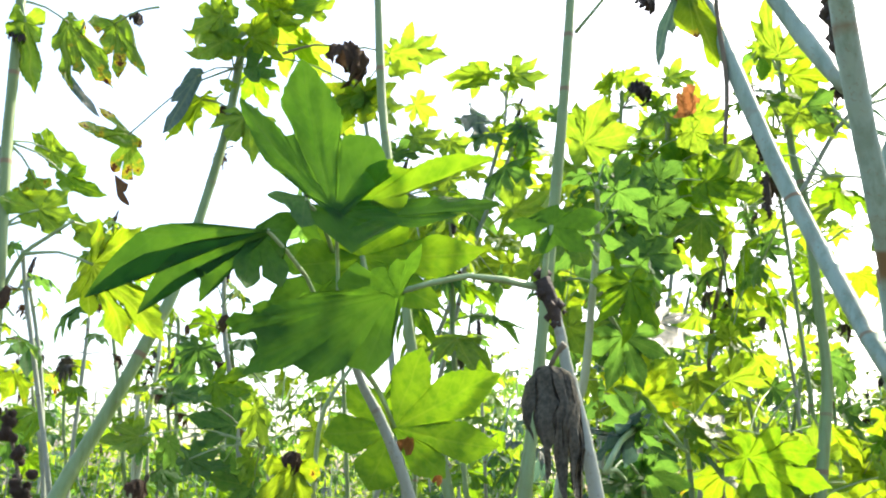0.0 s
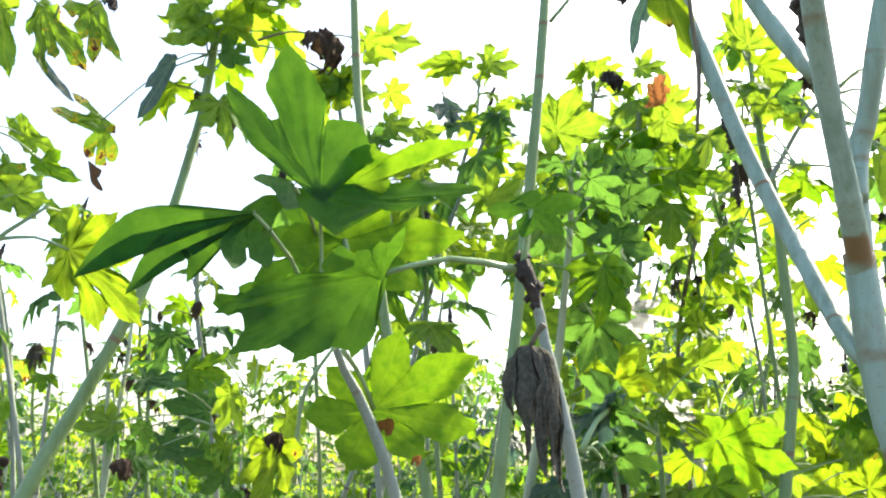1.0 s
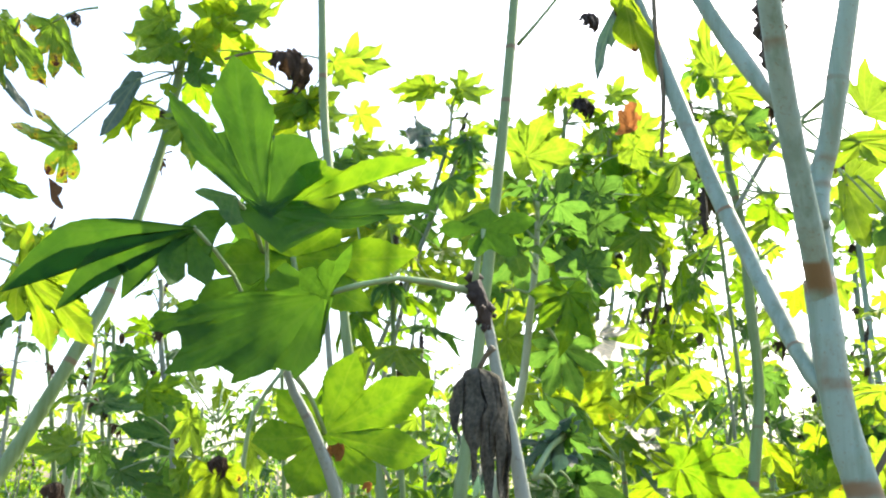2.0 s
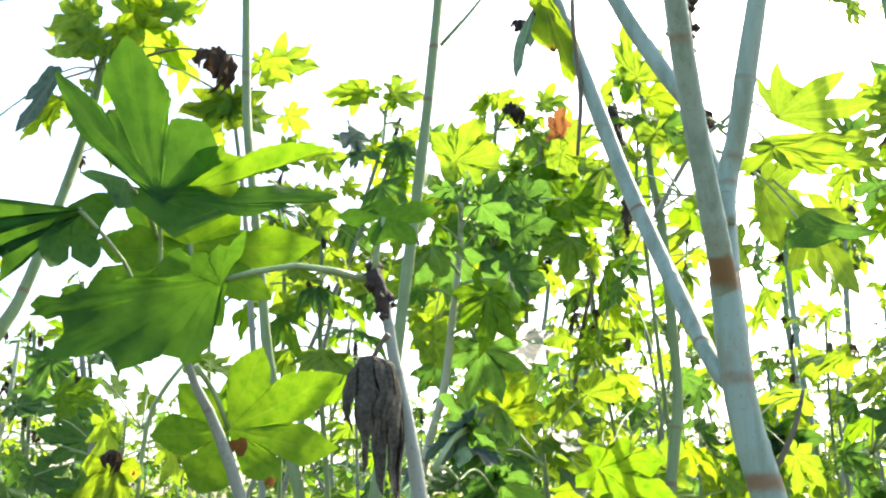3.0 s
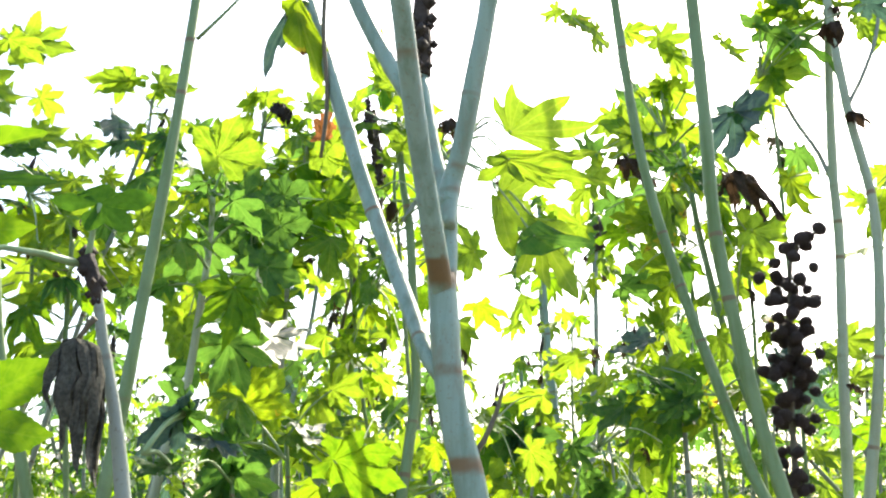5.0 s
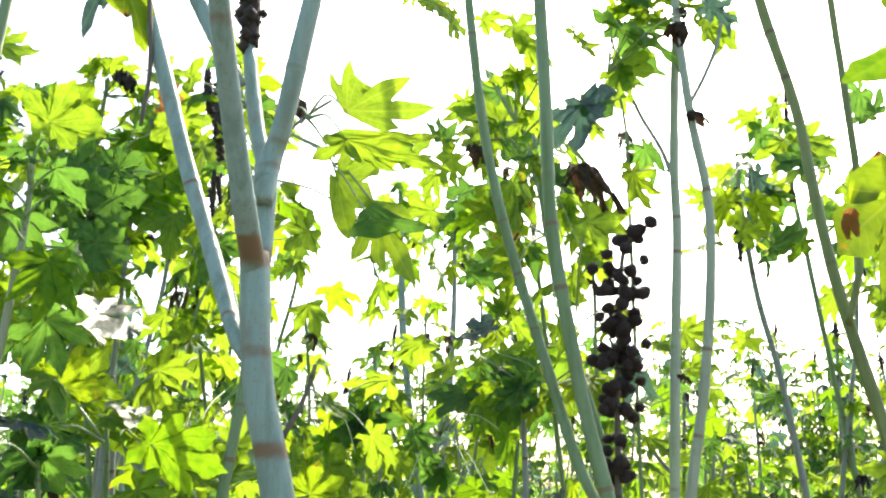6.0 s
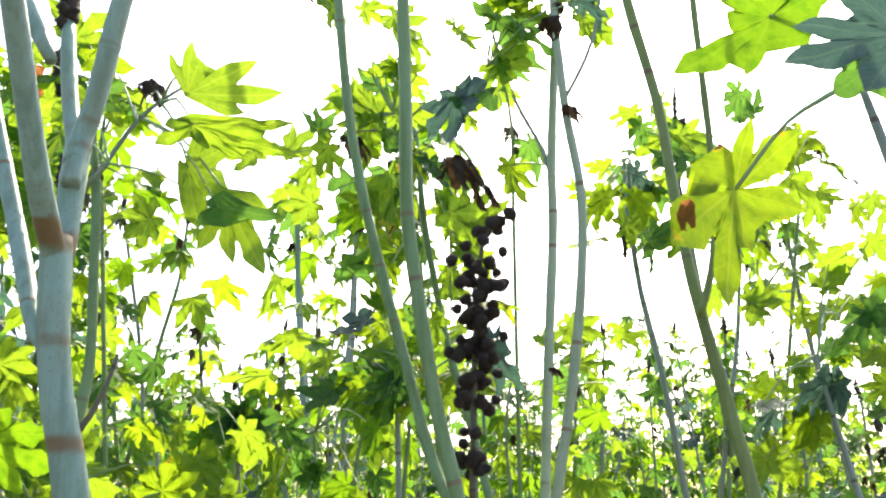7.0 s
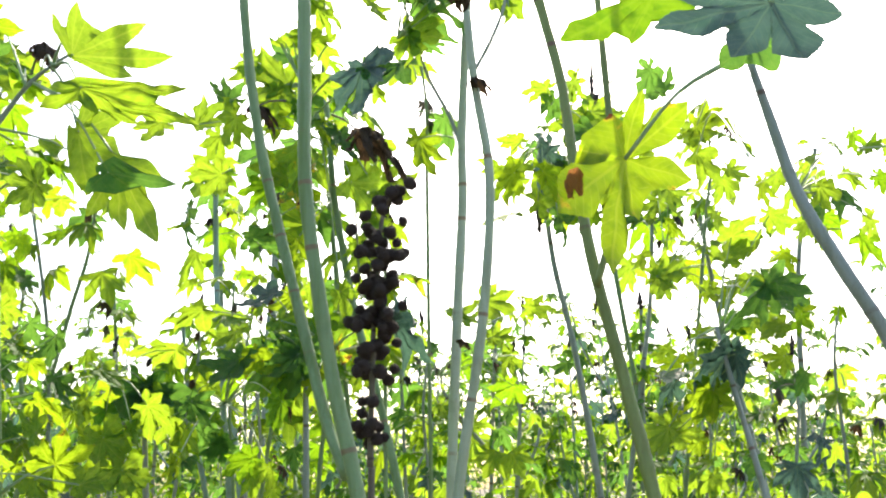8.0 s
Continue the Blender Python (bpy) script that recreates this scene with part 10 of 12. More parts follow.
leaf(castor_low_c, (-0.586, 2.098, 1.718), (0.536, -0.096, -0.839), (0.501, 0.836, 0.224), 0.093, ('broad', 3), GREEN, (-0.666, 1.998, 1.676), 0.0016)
leaf(castor_low_c, (-0.856, 2.300, 1.652), (0.854, 0.321, -0.409), (-0.494, 0.744, -0.449), 0.104, ('near', 2), DEEP_OR_SHADED, (-0.666, 1.998, 1.676), 0.0016)
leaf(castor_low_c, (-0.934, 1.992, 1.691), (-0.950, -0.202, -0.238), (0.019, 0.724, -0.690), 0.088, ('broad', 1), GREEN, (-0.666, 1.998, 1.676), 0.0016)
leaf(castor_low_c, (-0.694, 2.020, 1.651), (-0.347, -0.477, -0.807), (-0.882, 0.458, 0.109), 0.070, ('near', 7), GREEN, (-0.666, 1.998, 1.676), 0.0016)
leaf(castor_seed, (1.935, 2.539, 1.951), (-0.543, 0.060, -0.838), (-0.293, 0.921, 0.256), 0.090, ('near', 6), GREEN, (1.692, 2.573, 1.873), 0.0016)
leaf(castor_seed, (1.953, 2.268, 1.892), (-0.425, 0.320, -0.847), (0.889, 0.326, -0.322), 0.062, ('near', 7), DEEP_OR_SHADED, (1.692, 2.573, 1.873), 0.0016)
leaf(castor_seed, (2.083, 2.765, 1.878), (-0.579, 0.632, -0.516), (0.267, 0.745, 0.612), 0.107, ('near', 6), FRESH, (1.692, 2.573, 1.873), 0.0016)
leaf(castor_seed, (1.945, 2.580, 1.790), (-0.045, -0.345, -0.937), (0.989, 0.117, -0.091), 0.072, ('near', 1), DEEP_OR_SHADED, (1.692, 2.573, 1.873), 0.0016)
leaf(castor_seed, (1.550, 2.285, 1.763), (0.506, -0.299, -0.809), (-0.059, 0.924, -0.378), 0.073, ('near', 3), GREEN, (1.692, 2.573, 1.873), 0.0016)
leaf(castor_seed, (1.801, 2.554, 1.967), (0.877, -0.245, -0.413), (0.471, 0.275, 0.838), 0.086, ('broad', 7), DEEP_OR_SHADED, (1.692, 2.573, 1.873), 0.0016)
leaf(castor_seed, (1.603, 2.288, 2.023), (0.281, -0.468, -0.838), (-0.177, 0.833, -0.524), 0.090, ('near', 4), GREEN, (1.692, 2.573, 1.873), 0.0016)
leaf(castor_seed, (1.733, 2.120, 2.009), (0.800, -0.587, 0.124), (0.233, 0.495, 0.837), 0.079, ('broad', 7), GREEN, (1.692, 2.573, 1.873), 0.0016)
leaf(castor_seed, (1.833, 2.522, 2.112), (0.838, -0.293, -0.460), (0.194, 0.948, -0.252), 0.105, ('broad', 5), GREEN, (1.692, 2.573, 1.873), 0.0016)
leaf(castor_seed, (1.680, 2.359, 1.707), (0.476, -0.647, 0.596), (-0.094, 0.637, 0.765), 0.077, ('near', 4), GREEN, (1.692, 2.573, 1.873), 0.0016)
leaf(castor_seed, (1.966, 2.699, 2.028), (0.810, -0.537, -0.234), (0.388, 0.791, -0.473), 0.087, ('near', 3), GREEN, (1.692, 2.573, 1.873), 0.0016)
leaf(castor_seed, (1.816, 2.651, 1.956), (0.569, -0.081, -0.818), (0.812, 0.214, 0.544), 0.099, ('near', 1), FRESH, (1.692, 2.573, 1.873), 0.0016)
leaf(castor_right, (2.198, 1.385, 2.118), (-0.692, 0.243, -0.679), (0.033, 0.951, 0.307), 0.057, ('broad', 7), GREEN, (1.981, 1.398, 2.161), 0.0016)
leaf(castor_right, (2.308, 1.615, 2.159), (-0.070, 0.084, -0.994), (0.992, -0.098, -0.078), 0.047, ('near', 2), YELLOW, (1.981, 1.398, 2.161), 0.0016)
leaf(castor_right, (2.107, 1.481, 2.244), (0.235, 0.259, -0.937), (-0.098, 0.965, 0.242), 0.065, ('near', 6), GREEN, (1.981, 1.398, 2.161), 0.0016)
leaf(castor_right, (2.034, 1.381, 2.174), (0.209, -0.765, -0.609), (0.962, 0.049, 0.269), 0.070, ('near', 2), GREEN, (1.981, 1.398, 2.161), 0.0016)
leaf(castor_right, (2.320, 1.387, 2.315), (-0.308, 0.424, -0.852), (0.173, 0.905, 0.388), 0.067, ('near', 3), GREEN, (1.981, 1.398, 2.161), 0.0016)
leaf(castor_right, (2.187, 1.510, 2.183), (0.053, 0.466, -0.883), (0.950, -0.296, -0.099), 0.067, ('near', 0), DEEP_OR_SHADED, (1.981, 1.398, 2.161), 0.0016)
leaf(castor_right, (2.393, 1.525, 2.369), (0.217, -0.872, -0.439), (0.683, 0.457, -0.570), 0.065, ('near', 3), FRESH, (1.981, 1.398, 2.161), 0.0016)
leaf(castor_right, (1.964, 1.180, 2.129), (0.473, -0.645, -0.600), (0.774, -0.021, 0.633), 0.045, ('near', 0), FRESH, (1.981, 1.398, 2.161), 0.0016)
leaf(castor_right, (1.903, 1.178, 2.209), (0.448, 0.314, -0.837), (-0.055, 0.944, 0.325), 0.041, ('broad', 1), FRESH, (1.981, 1.398, 2.161), 0.0016)
leaf(castor_shade, (0.914, 2.471, 1.707), (-0.151, -0.221, -0.964), (-0.604, 0.792, -0.087), 0.090, ('broad', 1), GREEN, (0.971, 2.320, 1.759), 0.0016)
leaf(castor_shade, (0.795, 2.037, 1.613), (-0.121, 0.031, -0.992), (0.969, 0.220, -0.111), 0.057, ('near', 3), YELLOW, (0.971, 2.320, 1.759), 0.0016)
leaf(castor_shade, (0.888, 2.509, 1.912), (-0.920, 0.385, 0.072), (0.207, 0.322, 0.924), 0.128, ('near', 1), GREEN, (0.719, 2.382, 1.825), 0.0016)
leaf(castor_shade, (0.907, 1.974, 1.823), (-0.682, -0.037, -0.730), (0.598, 0.545, -0.587), 0.096, ('near', 0), DEEP_OR_SHADED, (0.971, 2.320, 1.759), 0.0016)
leaf(castor_shade, (0.745, 2.285, 1.706), (0.180, -0.038, -0.983), (-0.693, 0.704, -0.154), 0.063, ('near', 1), GREEN, (0.719, 2.382, 1.825), 0.0016)
leaf(castor_shade, (0.870, 2.482, 1.732), (0.421, 0.165, -0.892), (0.785, 0.427, 0.449), 0.087, ('near', 6), GREEN, (0.971, 2.320, 1.759), 0.0016)
leaf(castor_shade, (1.024, 2.050, 1.823), (-0.690, 0.000, -0.724), (-0.496, 0.729, 0.472), 0.099, ('near', 6), GREEN, (0.971, 2.320, 1.759), 0.0016)
leaf(castor_shade, (0.774, 2.258, 1.745), (0.724, -0.171, -0.668), (0.639, 0.530, 0.557), 0.096, ('near', 6), GREEN, (0.719, 2.382, 1.825), 0.0016)
leaf(castor_shade, (0.938, 2.184, 1.658), (-0.574, 0.484, -0.660), (-0.194, 0.703, 0.685), 0.074, ('broad', 2), DEEP_OR_SHADED, (0.971, 2.320, 1.759), 0.0016)
leaf(castor_shade, (0.982, 2.275, 1.930), (-0.434, -0.140, -0.890), (0.817, 0.355, -0.454), 0.087, ('broad', 6), GREEN, (0.971, 2.320, 1.759), 0.0016)
leaf(castor_shade, (0.954, 2.032, 1.617), (-0.876, 0.279, -0.392), (-0.051, 0.757, 0.651), 0.074, ('broad', 6), FRESH, (0.971, 2.320, 1.759), 0.0016)
leaf(castor_shade, (0.984, 2.011, 1.597), (0.229, 0.333, -0.915), (0.917, 0.242, 0.318), 0.058, ('near', 2), GREEN, (0.971, 2.320, 1.759), 0.0016)
leaf(castor_shade, (0.964, 1.870, 1.723), (-0.739, -0.085, -0.669), (-0.422, 0.832, 0.360), 0.069, ('broad', 5), FRESH, (0.971, 2.320, 1.759), 0.0016)
leaf(castor_shade, (0.827, 2.625, 1.661), (-0.627, 0.125, -0.769), (0.625, 0.671, -0.400), 0.102, ('broad', 1), FRESH, (0.719, 2.382, 1.825), 0.0016)
leaf(castor_shade, (0.850, 2.157, 1.747), (0.558, 0.166, -0.813), (-0.363, 0.930, -0.060), 0.073, ('near', 3), DEEP_OR_SHADED, (0.971, 2.320, 1.759), 0.0016)
leaf(castor_shade, (1.234, 2.419, 1.868), (0.707, -0.489, -0.511), (0.701, 0.391, 0.597), 0.126, ('near', 3), DEEP_OR_SHADED, (0.971, 2.320, 1.759), 0.0016)
leaf(castor_shade, (0.674, 2.319, 1.832), (0.665, -0.122, -0.737), (-0.487, 0.678, -0.551), 0.076, ('broad', 0), GREEN, (0.719, 2.382, 1.825), 0.0016)
leaf(castor_shade, (0.744, 2.580, 1.802), (0.988, -0.025, -0.155), (0.134, 0.643, 0.754), 0.130, ('broad', 3), YELLOW, (0.719, 2.382, 1.825), 0.0016)
leaf(castor_shade, (1.241, 2.298, 1.862), (0.260, -0.438, -0.861), (-0.264, 0.825, -0.499), 0.075, ('near', 3), FRESH, (0.971, 2.320, 1.759), 0.0016)
leaf(castor_shade, (0.821, 2.535, 1.826), (-0.180, 0.038, -0.983), (0.800, 0.587, -0.124), 0.092, ('near', 6), GREEN, (0.719, 2.382, 1.825), 0.0016)
leaf(castor_shade, (0.940, 1.974, 1.837), (-0.306, 0.453, -0.837), (-0.345, 0.767, 0.541), 0.068, ('broad', 4), YELLOW, (0.971, 2.320, 1.759), 0.0016)
leaf(castor_shade, (0.889, 2.209, 1.676), (0.851, -0.506, -0.139), (0.384, 0.420, 0.822), 0.093, ('near', 5), DEEP_OR_SHADED, (0.971, 2.320, 1.759), 0.0016)
leaf(castor_shade, (0.577, 2.283, 1.806), (0.236, -0.033, -0.971), (-0.722, 0.663, -0.198), 0.080, ('near', 6), DEEP_OR_SHADED, (0.719, 2.382, 1.825), 0.0016)
leaf(castor_shade, (0.543, 2.267, 1.749), (0.817, 0.167, -0.552), (0.450, 0.412, 0.792), 0.083, ('near', 6), YELLOW, (0.719, 2.382, 1.825), 0.0016)
leaf(castor_shade, (0.700, 2.689, 1.796), (-0.428, -0.174, -0.887), (-0.647, 0.744, 0.166), 0.095, ('near', 7), GREEN, (0.719, 2.382, 1.825), 0.0016)
leaf(castor_shade, (0.728, 2.533, 1.755), (0.657, -0.126, -0.743), (0.691, 0.496, 0.527), 0.101, ('near', 7), DEEP_OR_SHADED, (0.719, 2.382, 1.825), 0.0016)
leaf(castor_low_b, (0.419, 2.479, 1.731), (-0.318, -0.272, -0.908), (-0.809, 0.577, 0.111), 0.078, ('near', 3), GREEN, (0.333, 2.223, 1.642), 0.0016)
leaf(castor_low_b, (0.494, 2.071, 1.890), (0.581, -0.066, -0.811), (0.550, 0.766, 0.331), 0.053, ('near', 3), DEEP_OR_SHADED, (0.333, 2.223, 1.642), 0.0016)
leaf(castor_low_b, (0.481, 2.444, 1.666), (-0.682, 0.342, -0.646), (-0.442, 0.511, 0.737), 0.078, ('near', 5), FRESH, (0.333, 2.223, 1.642), 0.0016)
leaf(castor_low_b, (0.565, 2.244, 1.892), (-0.058, -0.269, -0.961), (0.797, 0.568, -0.207), 0.082, ('near', 0), DEEP_OR_SHADED, (0.333, 2.223, 1.642), 0.0016)
leaf(castor_low_b, (0.473, 2.555, 1.881), (0.302, -0.025, -0.953), (-0.383, 0.912, -0.146), 0.073, ('near', 6), DEEP_OR_SHADED, (0.333, 2.223, 1.642), 0.0016)
leaf(castor_low_b, (0.553, 2.367, 1.781), (-0.397, 0.337, -0.854), (0.871, 0.433, -0.234), 0.078, ('near', 4), DEEP_OR_SHADED, (0.333, 2.223, 1.642), 0.0016)
leaf(castor_low_b, (0.471, 2.144, 1.859), (0.555, -0.411, -0.724), (-0.377, 0.651, -0.659), 0.064, ('near', 2), FRESH, (0.333, 2.223, 1.642), 0.0016)
leaf(castor_low_b, (0.364, 2.362, 1.800), (-0.686, 0.023, -0.727), (0.590, 0.603, -0.538), 0.060, ('near', 7), GREEN, (0.333, 2.223, 1.642), 0.0016)
leaf(castor_olive, (2.170, 1.841, 2.248), (-0.366, -0.146, -0.919), (-0.116, 0.987, -0.111), 0.062, ('broad', 0), GREEN, (2.291, 2.193, 2.171), 0.0016)
leaf(castor_olive, (2.694, 2.306, 2.302), (-0.001, 0.001, -1.000), (0.995, -0.102, -0.001), 0.061, ('near', 0), YELLOW, (2.291, 2.193, 2.171), 0.0016)
leaf(castor_olive, (2.318, 1.664, 2.199), (-0.067, 0.714, -0.697), (0.411, 0.656, 0.633), 0.055, ('near', 2), GREEN, (2.291, 2.193, 2.171), 0.0016)
leaf(castor_olive, (2.584, 2.103, 2.166), (-0.359, 0.013, -0.933), (0.855, 0.405, -0.324), 0.089, ('broad', 6), GREEN, (2.291, 2.193, 2.171), 0.0016)
leaf(castor_olive, (2.330, 1.818, 2.239), (-0.009, 0.010, -1.000), (-0.112, 0.994, 0.010), 0.052, ('near', 1), GREEN, (2.291, 2.193, 2.171), 0.0016)
leaf(castor_olive, (2.362, 2.384, 2.409), (-0.396, 0.690, -0.606), (0.866, 0.059, -0.497), 0.082, ('broad', 7), DEEP_OR_SHADED, (2.291, 2.193, 2.171), 0.0016)
leaf(castor_olive, (2.067, 1.951, 2.071), (-0.561, 0.048, -0.826), (0.103, 0.995, -0.012), 0.068, ('near', 1), GREEN, (2.291, 2.193, 2.171), 0.0016)
leaf(castor_olive, (2.554, 2.235, 2.128), (0.196, -0.196, -0.961), (0.970, -0.102, 0.219), 0.072, ('broad', 3), YELLOW, (2.291, 2.193, 2.171), 0.0016)
leaf(castor_olive, (2.573, 2.041, 2.451), (0.167, 0.213, -0.963), (-0.144, 0.971, 0.190), 0.085, ('near', 2), YELLOW, (2.291, 2.193, 2.171), 0.0016)
leaf(castor_olive, (2.475, 2.418, 2.487), (0.019, -0.294, -0.956), (0.906, 0.409, -0.108), 0.109, ('broad', 2), GREEN, (2.291, 2.193, 2.171), 0.0016)
leaf(castor_olive, (2.418, 2.171, 2.114), (0.712, -0.698, -0.080), (0.642, 0.693, -0.329), 0.069, ('broad', 7), GREEN, (2.291, 2.193, 2.171), 0.0016)
leaf(castor_olive, (2.453, 1.875, 2.413), (0.232, 0.283, -0.931), (0.937, 0.192, 0.292), 0.063, ('broad', 1), GREEN, (2.291, 2.193, 2.171), 0.0016)
leaf(castor_olive, (2.278, 2.138, 2.419), (-0.202, -0.138, -0.970), (-0.024, 0.990, -0.136), 0.095, ('near', 2), GREEN, (2.291, 2.193, 2.171), 0.0016)
leaf(castor_olive, (2.191, 2.055, 2.276), (0.576, -0.531, -0.621), (0.647, -0.169, 0.744), 0.069, ('broad', 1), YELLOW, (2.291, 2.193, 2.171), 0.0016)
leaf(castor_olive, (2.477, 2.084, 2.495), (0.750, -0.350, -0.561), (0.160, 0.919, -0.360), 0.075, ('near', 2), GREEN, (2.291, 2.193, 2.171), 0.0016)
leaf(castor_olive, (2.171, 2.165, 2.210), (0.000, -0.454, -0.891), (0.991, 0.119, -0.061), 0.066, ('near', 1), GREEN, (2.291, 2.193, 2.171), 0.0016)
leaf(castor_low_c, (-0.898, 2.880, 1.921), (-0.321, -0.395, -0.861), (-0.820, 0.571, 0.044), 0.083, ('near', 1), YELLOW, (-0.812, 2.582, 1.794), 0.0016)
leaf(castor_low_c, (-1.249, 2.949, 1.889), (-0.910, -0.413, 0.032), (-0.406, 0.872, -0.275), 0.074, ('near', 5), YELLOW, (-0.812, 2.582, 1.794), 0.0016)
leaf(castor_low_c, (-1.093, 2.981, 1.795), (0.506, 0.484, -0.714), (-0.862, 0.246, -0.444), 0.082, ('near', 7), GREEN, (-0.812, 2.582, 1.794), 0.0016)
leaf(castor_low_c, (-0.811, 2.625, 2.082), (0.984, -0.019, -0.179), (0.172, 0.403, 0.899), 0.072, ('broad', 6), FRESH, (-0.812, 2.582, 1.794), 0.0016)
leaf(castor_low_c, (-0.805, 2.941, 2.036), (0.892, 0.247, -0.379), (-0.417, 0.773, -0.478), 0.098, ('broad', 4), FRESH, (-0.812, 2.582, 1.794), 0.0016)
leaf(castor_low_c, (-0.929, 2.325, 1.939), (-0.388, 0.240, -0.890), (0.628, 0.776, -0.064), 0.061, ('near', 4), DEEP_OR_SHADED, (-0.812, 2.582, 1.794), 0.0016)
leaf(castor_low_c, (-0.754, 2.253, 1.634), (-0.794, -0.595, -0.127), (-0.562, 0.638, 0.526), 0.081, ('near', 2), DEEP_OR_SHADED, (-0.812, 2.582, 1.794), 0.0016)
leaf(castor_low_c, (-0.876, 2.581, 1.891), (-0.895, -0.333, 0.296), (-0.440, 0.559, -0.703), 0.070, ('broad', 6), GREEN, (-0.812, 2.582, 1.794), 0.0016)
leaf(castor_low_c, (-0.655, 2.609, 1.973), (0.839, 0.511, -0.186), (-0.477, 0.527, -0.703), 0.079, ('broad', 2), GREEN, (-0.812, 2.582, 1.794), 0.0016)
worn_rings(forked_castor, ((0.296, 0.964, 1.819, 0.018, 0.045, 0.90), (0.321, 0.959, 1.622, 0.010, 0.050, 0.75), (0.305, 0.964, 1.718, 0.008, 0.045, 0.45), (0.236, 0.844, 2.012, 0.009, 0.040, 0.60), (0.318, 0.982, 1.955, 0.005, 0.040, 0.40), (0.232, 1.124, 1.965, 0.004, 0.040, 0.40), (0.209, 1.163, 2.063, 0.004, 0.040, 0.40), (0.338, 0.960, 2.094, 0.005, 0.040, 0.40), (0.304, 0.988, 1.928, 0.006, 0.050, 0.40)))
leaf(castor_dusk, (1.045, 2.408, 1.814), (0.991, -0.016, -0.135), (0.110, -0.498, 0.860), 0.062, ("flat", 0), SHEEN, (1.087, 2.064, 1.875), 0.002, "glossy leaf shining white in the sun")
leaf(castor_corner, (1.809, 1.685, 1.780), (0.810, -0.564, 0.164), (-0.351, -0.242, 0.905), 0.070, ("flat", 2), SHEEN, (1.971, 1.672, 1.902), 0.002, "glossy leaf shining white in the sun")
shaped_leaf(castor_mass, (0.005, 2.076, 2.365), (0.363, -0.177, 0.915), (-0.198, 0.945, 0.261), 0.112, ((0, 1.0, 1.17), (-56, 1.02, 1.37), (-108, 0.71, 1.82), (66, 0.82, 1.14), (178, 0.54, 1.51)), 0.2, 0.2, 501, GREEN, (0.097, 2.420, 2.350), 0.0016, "bright green leaf lit through in the leafy mass", 0.04, 0.0, 1.6)
shaped_leaf(castor_mass, (0.072, 2.013, 2.254), (0.896, 0.432, 0.101), (-0.383, 0.868, -0.315), 0.046, ((0, 1.0, 2.32), (170, 1.15, 1.9), (61, 1.7, 1.36), (-90, 1.37, 1.69), (-131, 1.41, 1.26)), 0.2, 0.2, 502, DEEP_OR_SHADED, (0.093, 2.420, 2.250), 0.0016, "dark blue-green star-shaped leaf in shade", 0.04, 0.0, 1.6)
shaped_leaf(castor_mass, (0.147, 2.066, 2.252), (-0.050, -0.162, -0.985), (-0.395, 0.909, -0.130), 0.101, ((0, 1.0, 1.64), (135, 1.08, 1.29), (-134, 0.68, 1.68), (68, 0.8, 1.73), (-32, 1.02, 1.12)), 0.2, 0.2, 503, DEEP_OR_SHADED, (0.093, 2.420, 2.250), 0.0016, "dark green leaf shaded by the head", 0.04, 0.0, 1.6)
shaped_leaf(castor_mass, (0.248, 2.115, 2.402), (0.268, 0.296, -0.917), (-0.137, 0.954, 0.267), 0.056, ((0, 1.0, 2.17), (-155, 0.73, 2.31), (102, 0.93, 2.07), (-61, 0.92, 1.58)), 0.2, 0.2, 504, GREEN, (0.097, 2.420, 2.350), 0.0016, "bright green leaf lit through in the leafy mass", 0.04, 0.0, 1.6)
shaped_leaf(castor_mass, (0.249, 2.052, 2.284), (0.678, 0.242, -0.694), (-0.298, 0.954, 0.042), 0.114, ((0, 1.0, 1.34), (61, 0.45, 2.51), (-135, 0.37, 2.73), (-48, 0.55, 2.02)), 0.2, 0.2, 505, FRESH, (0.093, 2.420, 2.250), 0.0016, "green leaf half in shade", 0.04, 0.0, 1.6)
shaped_leaf(castor_mass, (0.112, 2.002, 2.120), (-0.157, -0.390, -0.907), (-0.381, 0.871, -0.309), 0.085, ((0, 1.0, 1.72), (-86, 0.73, 1.97), (150, 0.85, 1.69), (80, 0.87, 1.82), (-30, 1.04, 1.24)), 0.2, 0.2, 506, DEEP_OR_SHADED, (0.091, 2.420, 2.150), 0.0016, "dark blue-green star-shaped leaf in shade", 0.04, 0.0, 1.6)
shaped_leaf(castor_mass, (-0.028, 1.939, 1.926), (0.914, 0.341, -0.220), (-0.352, 0.936, -0.012), 0.079, ((0, 1.0, 1.46), (160, 0.73, 1.81), (-51, 0.86, 1.54), (-108, 0.73, 1.61), (76, 0.67, 1.76)), 0.2, 0.2, 507, GREEN, (0.088, 2.420, 2.000), 0.0016, "green leaf low on the leafy plant", 0.04, 0.0, 1.6)
shaped_leaf(castor_mass, (0.062, 2.216, 2.092), (0.909, 0.384, 0.161), (-0.381, 0.923, -0.053), 0.075, ((0, 1.0, 1.78), (-51, 1.02, 1.56), (-138, 1.02, 1.56), (155, 0.83, 1.7), (72, 0.84, 1.69)), 0.2, 0.2, 508, FRESH, (0.088, 2.420, 2.050), 0.0016, "green leaf low on the leafy plant", 0.04, 0.0, 1.6)
shaped_leaf(castor_mass, (-0.109, 2.199, 2.114), (0.925, 0.379, -0.017), (-0.378, 0.925, 0.045), 0.070, ((0, 1.0, 1.91), (-73, 1.1, 1.57), (-145, 0.87, 1.97), (139, 0.81, 1.9), (66, 1.01, 1.52)), 0.2, 0.2, 509, GREEN, (0.088, 2.420, 2.050), 0.0016, "green leaf low on the leafy plant", 0.04, 0.0, 1.6)
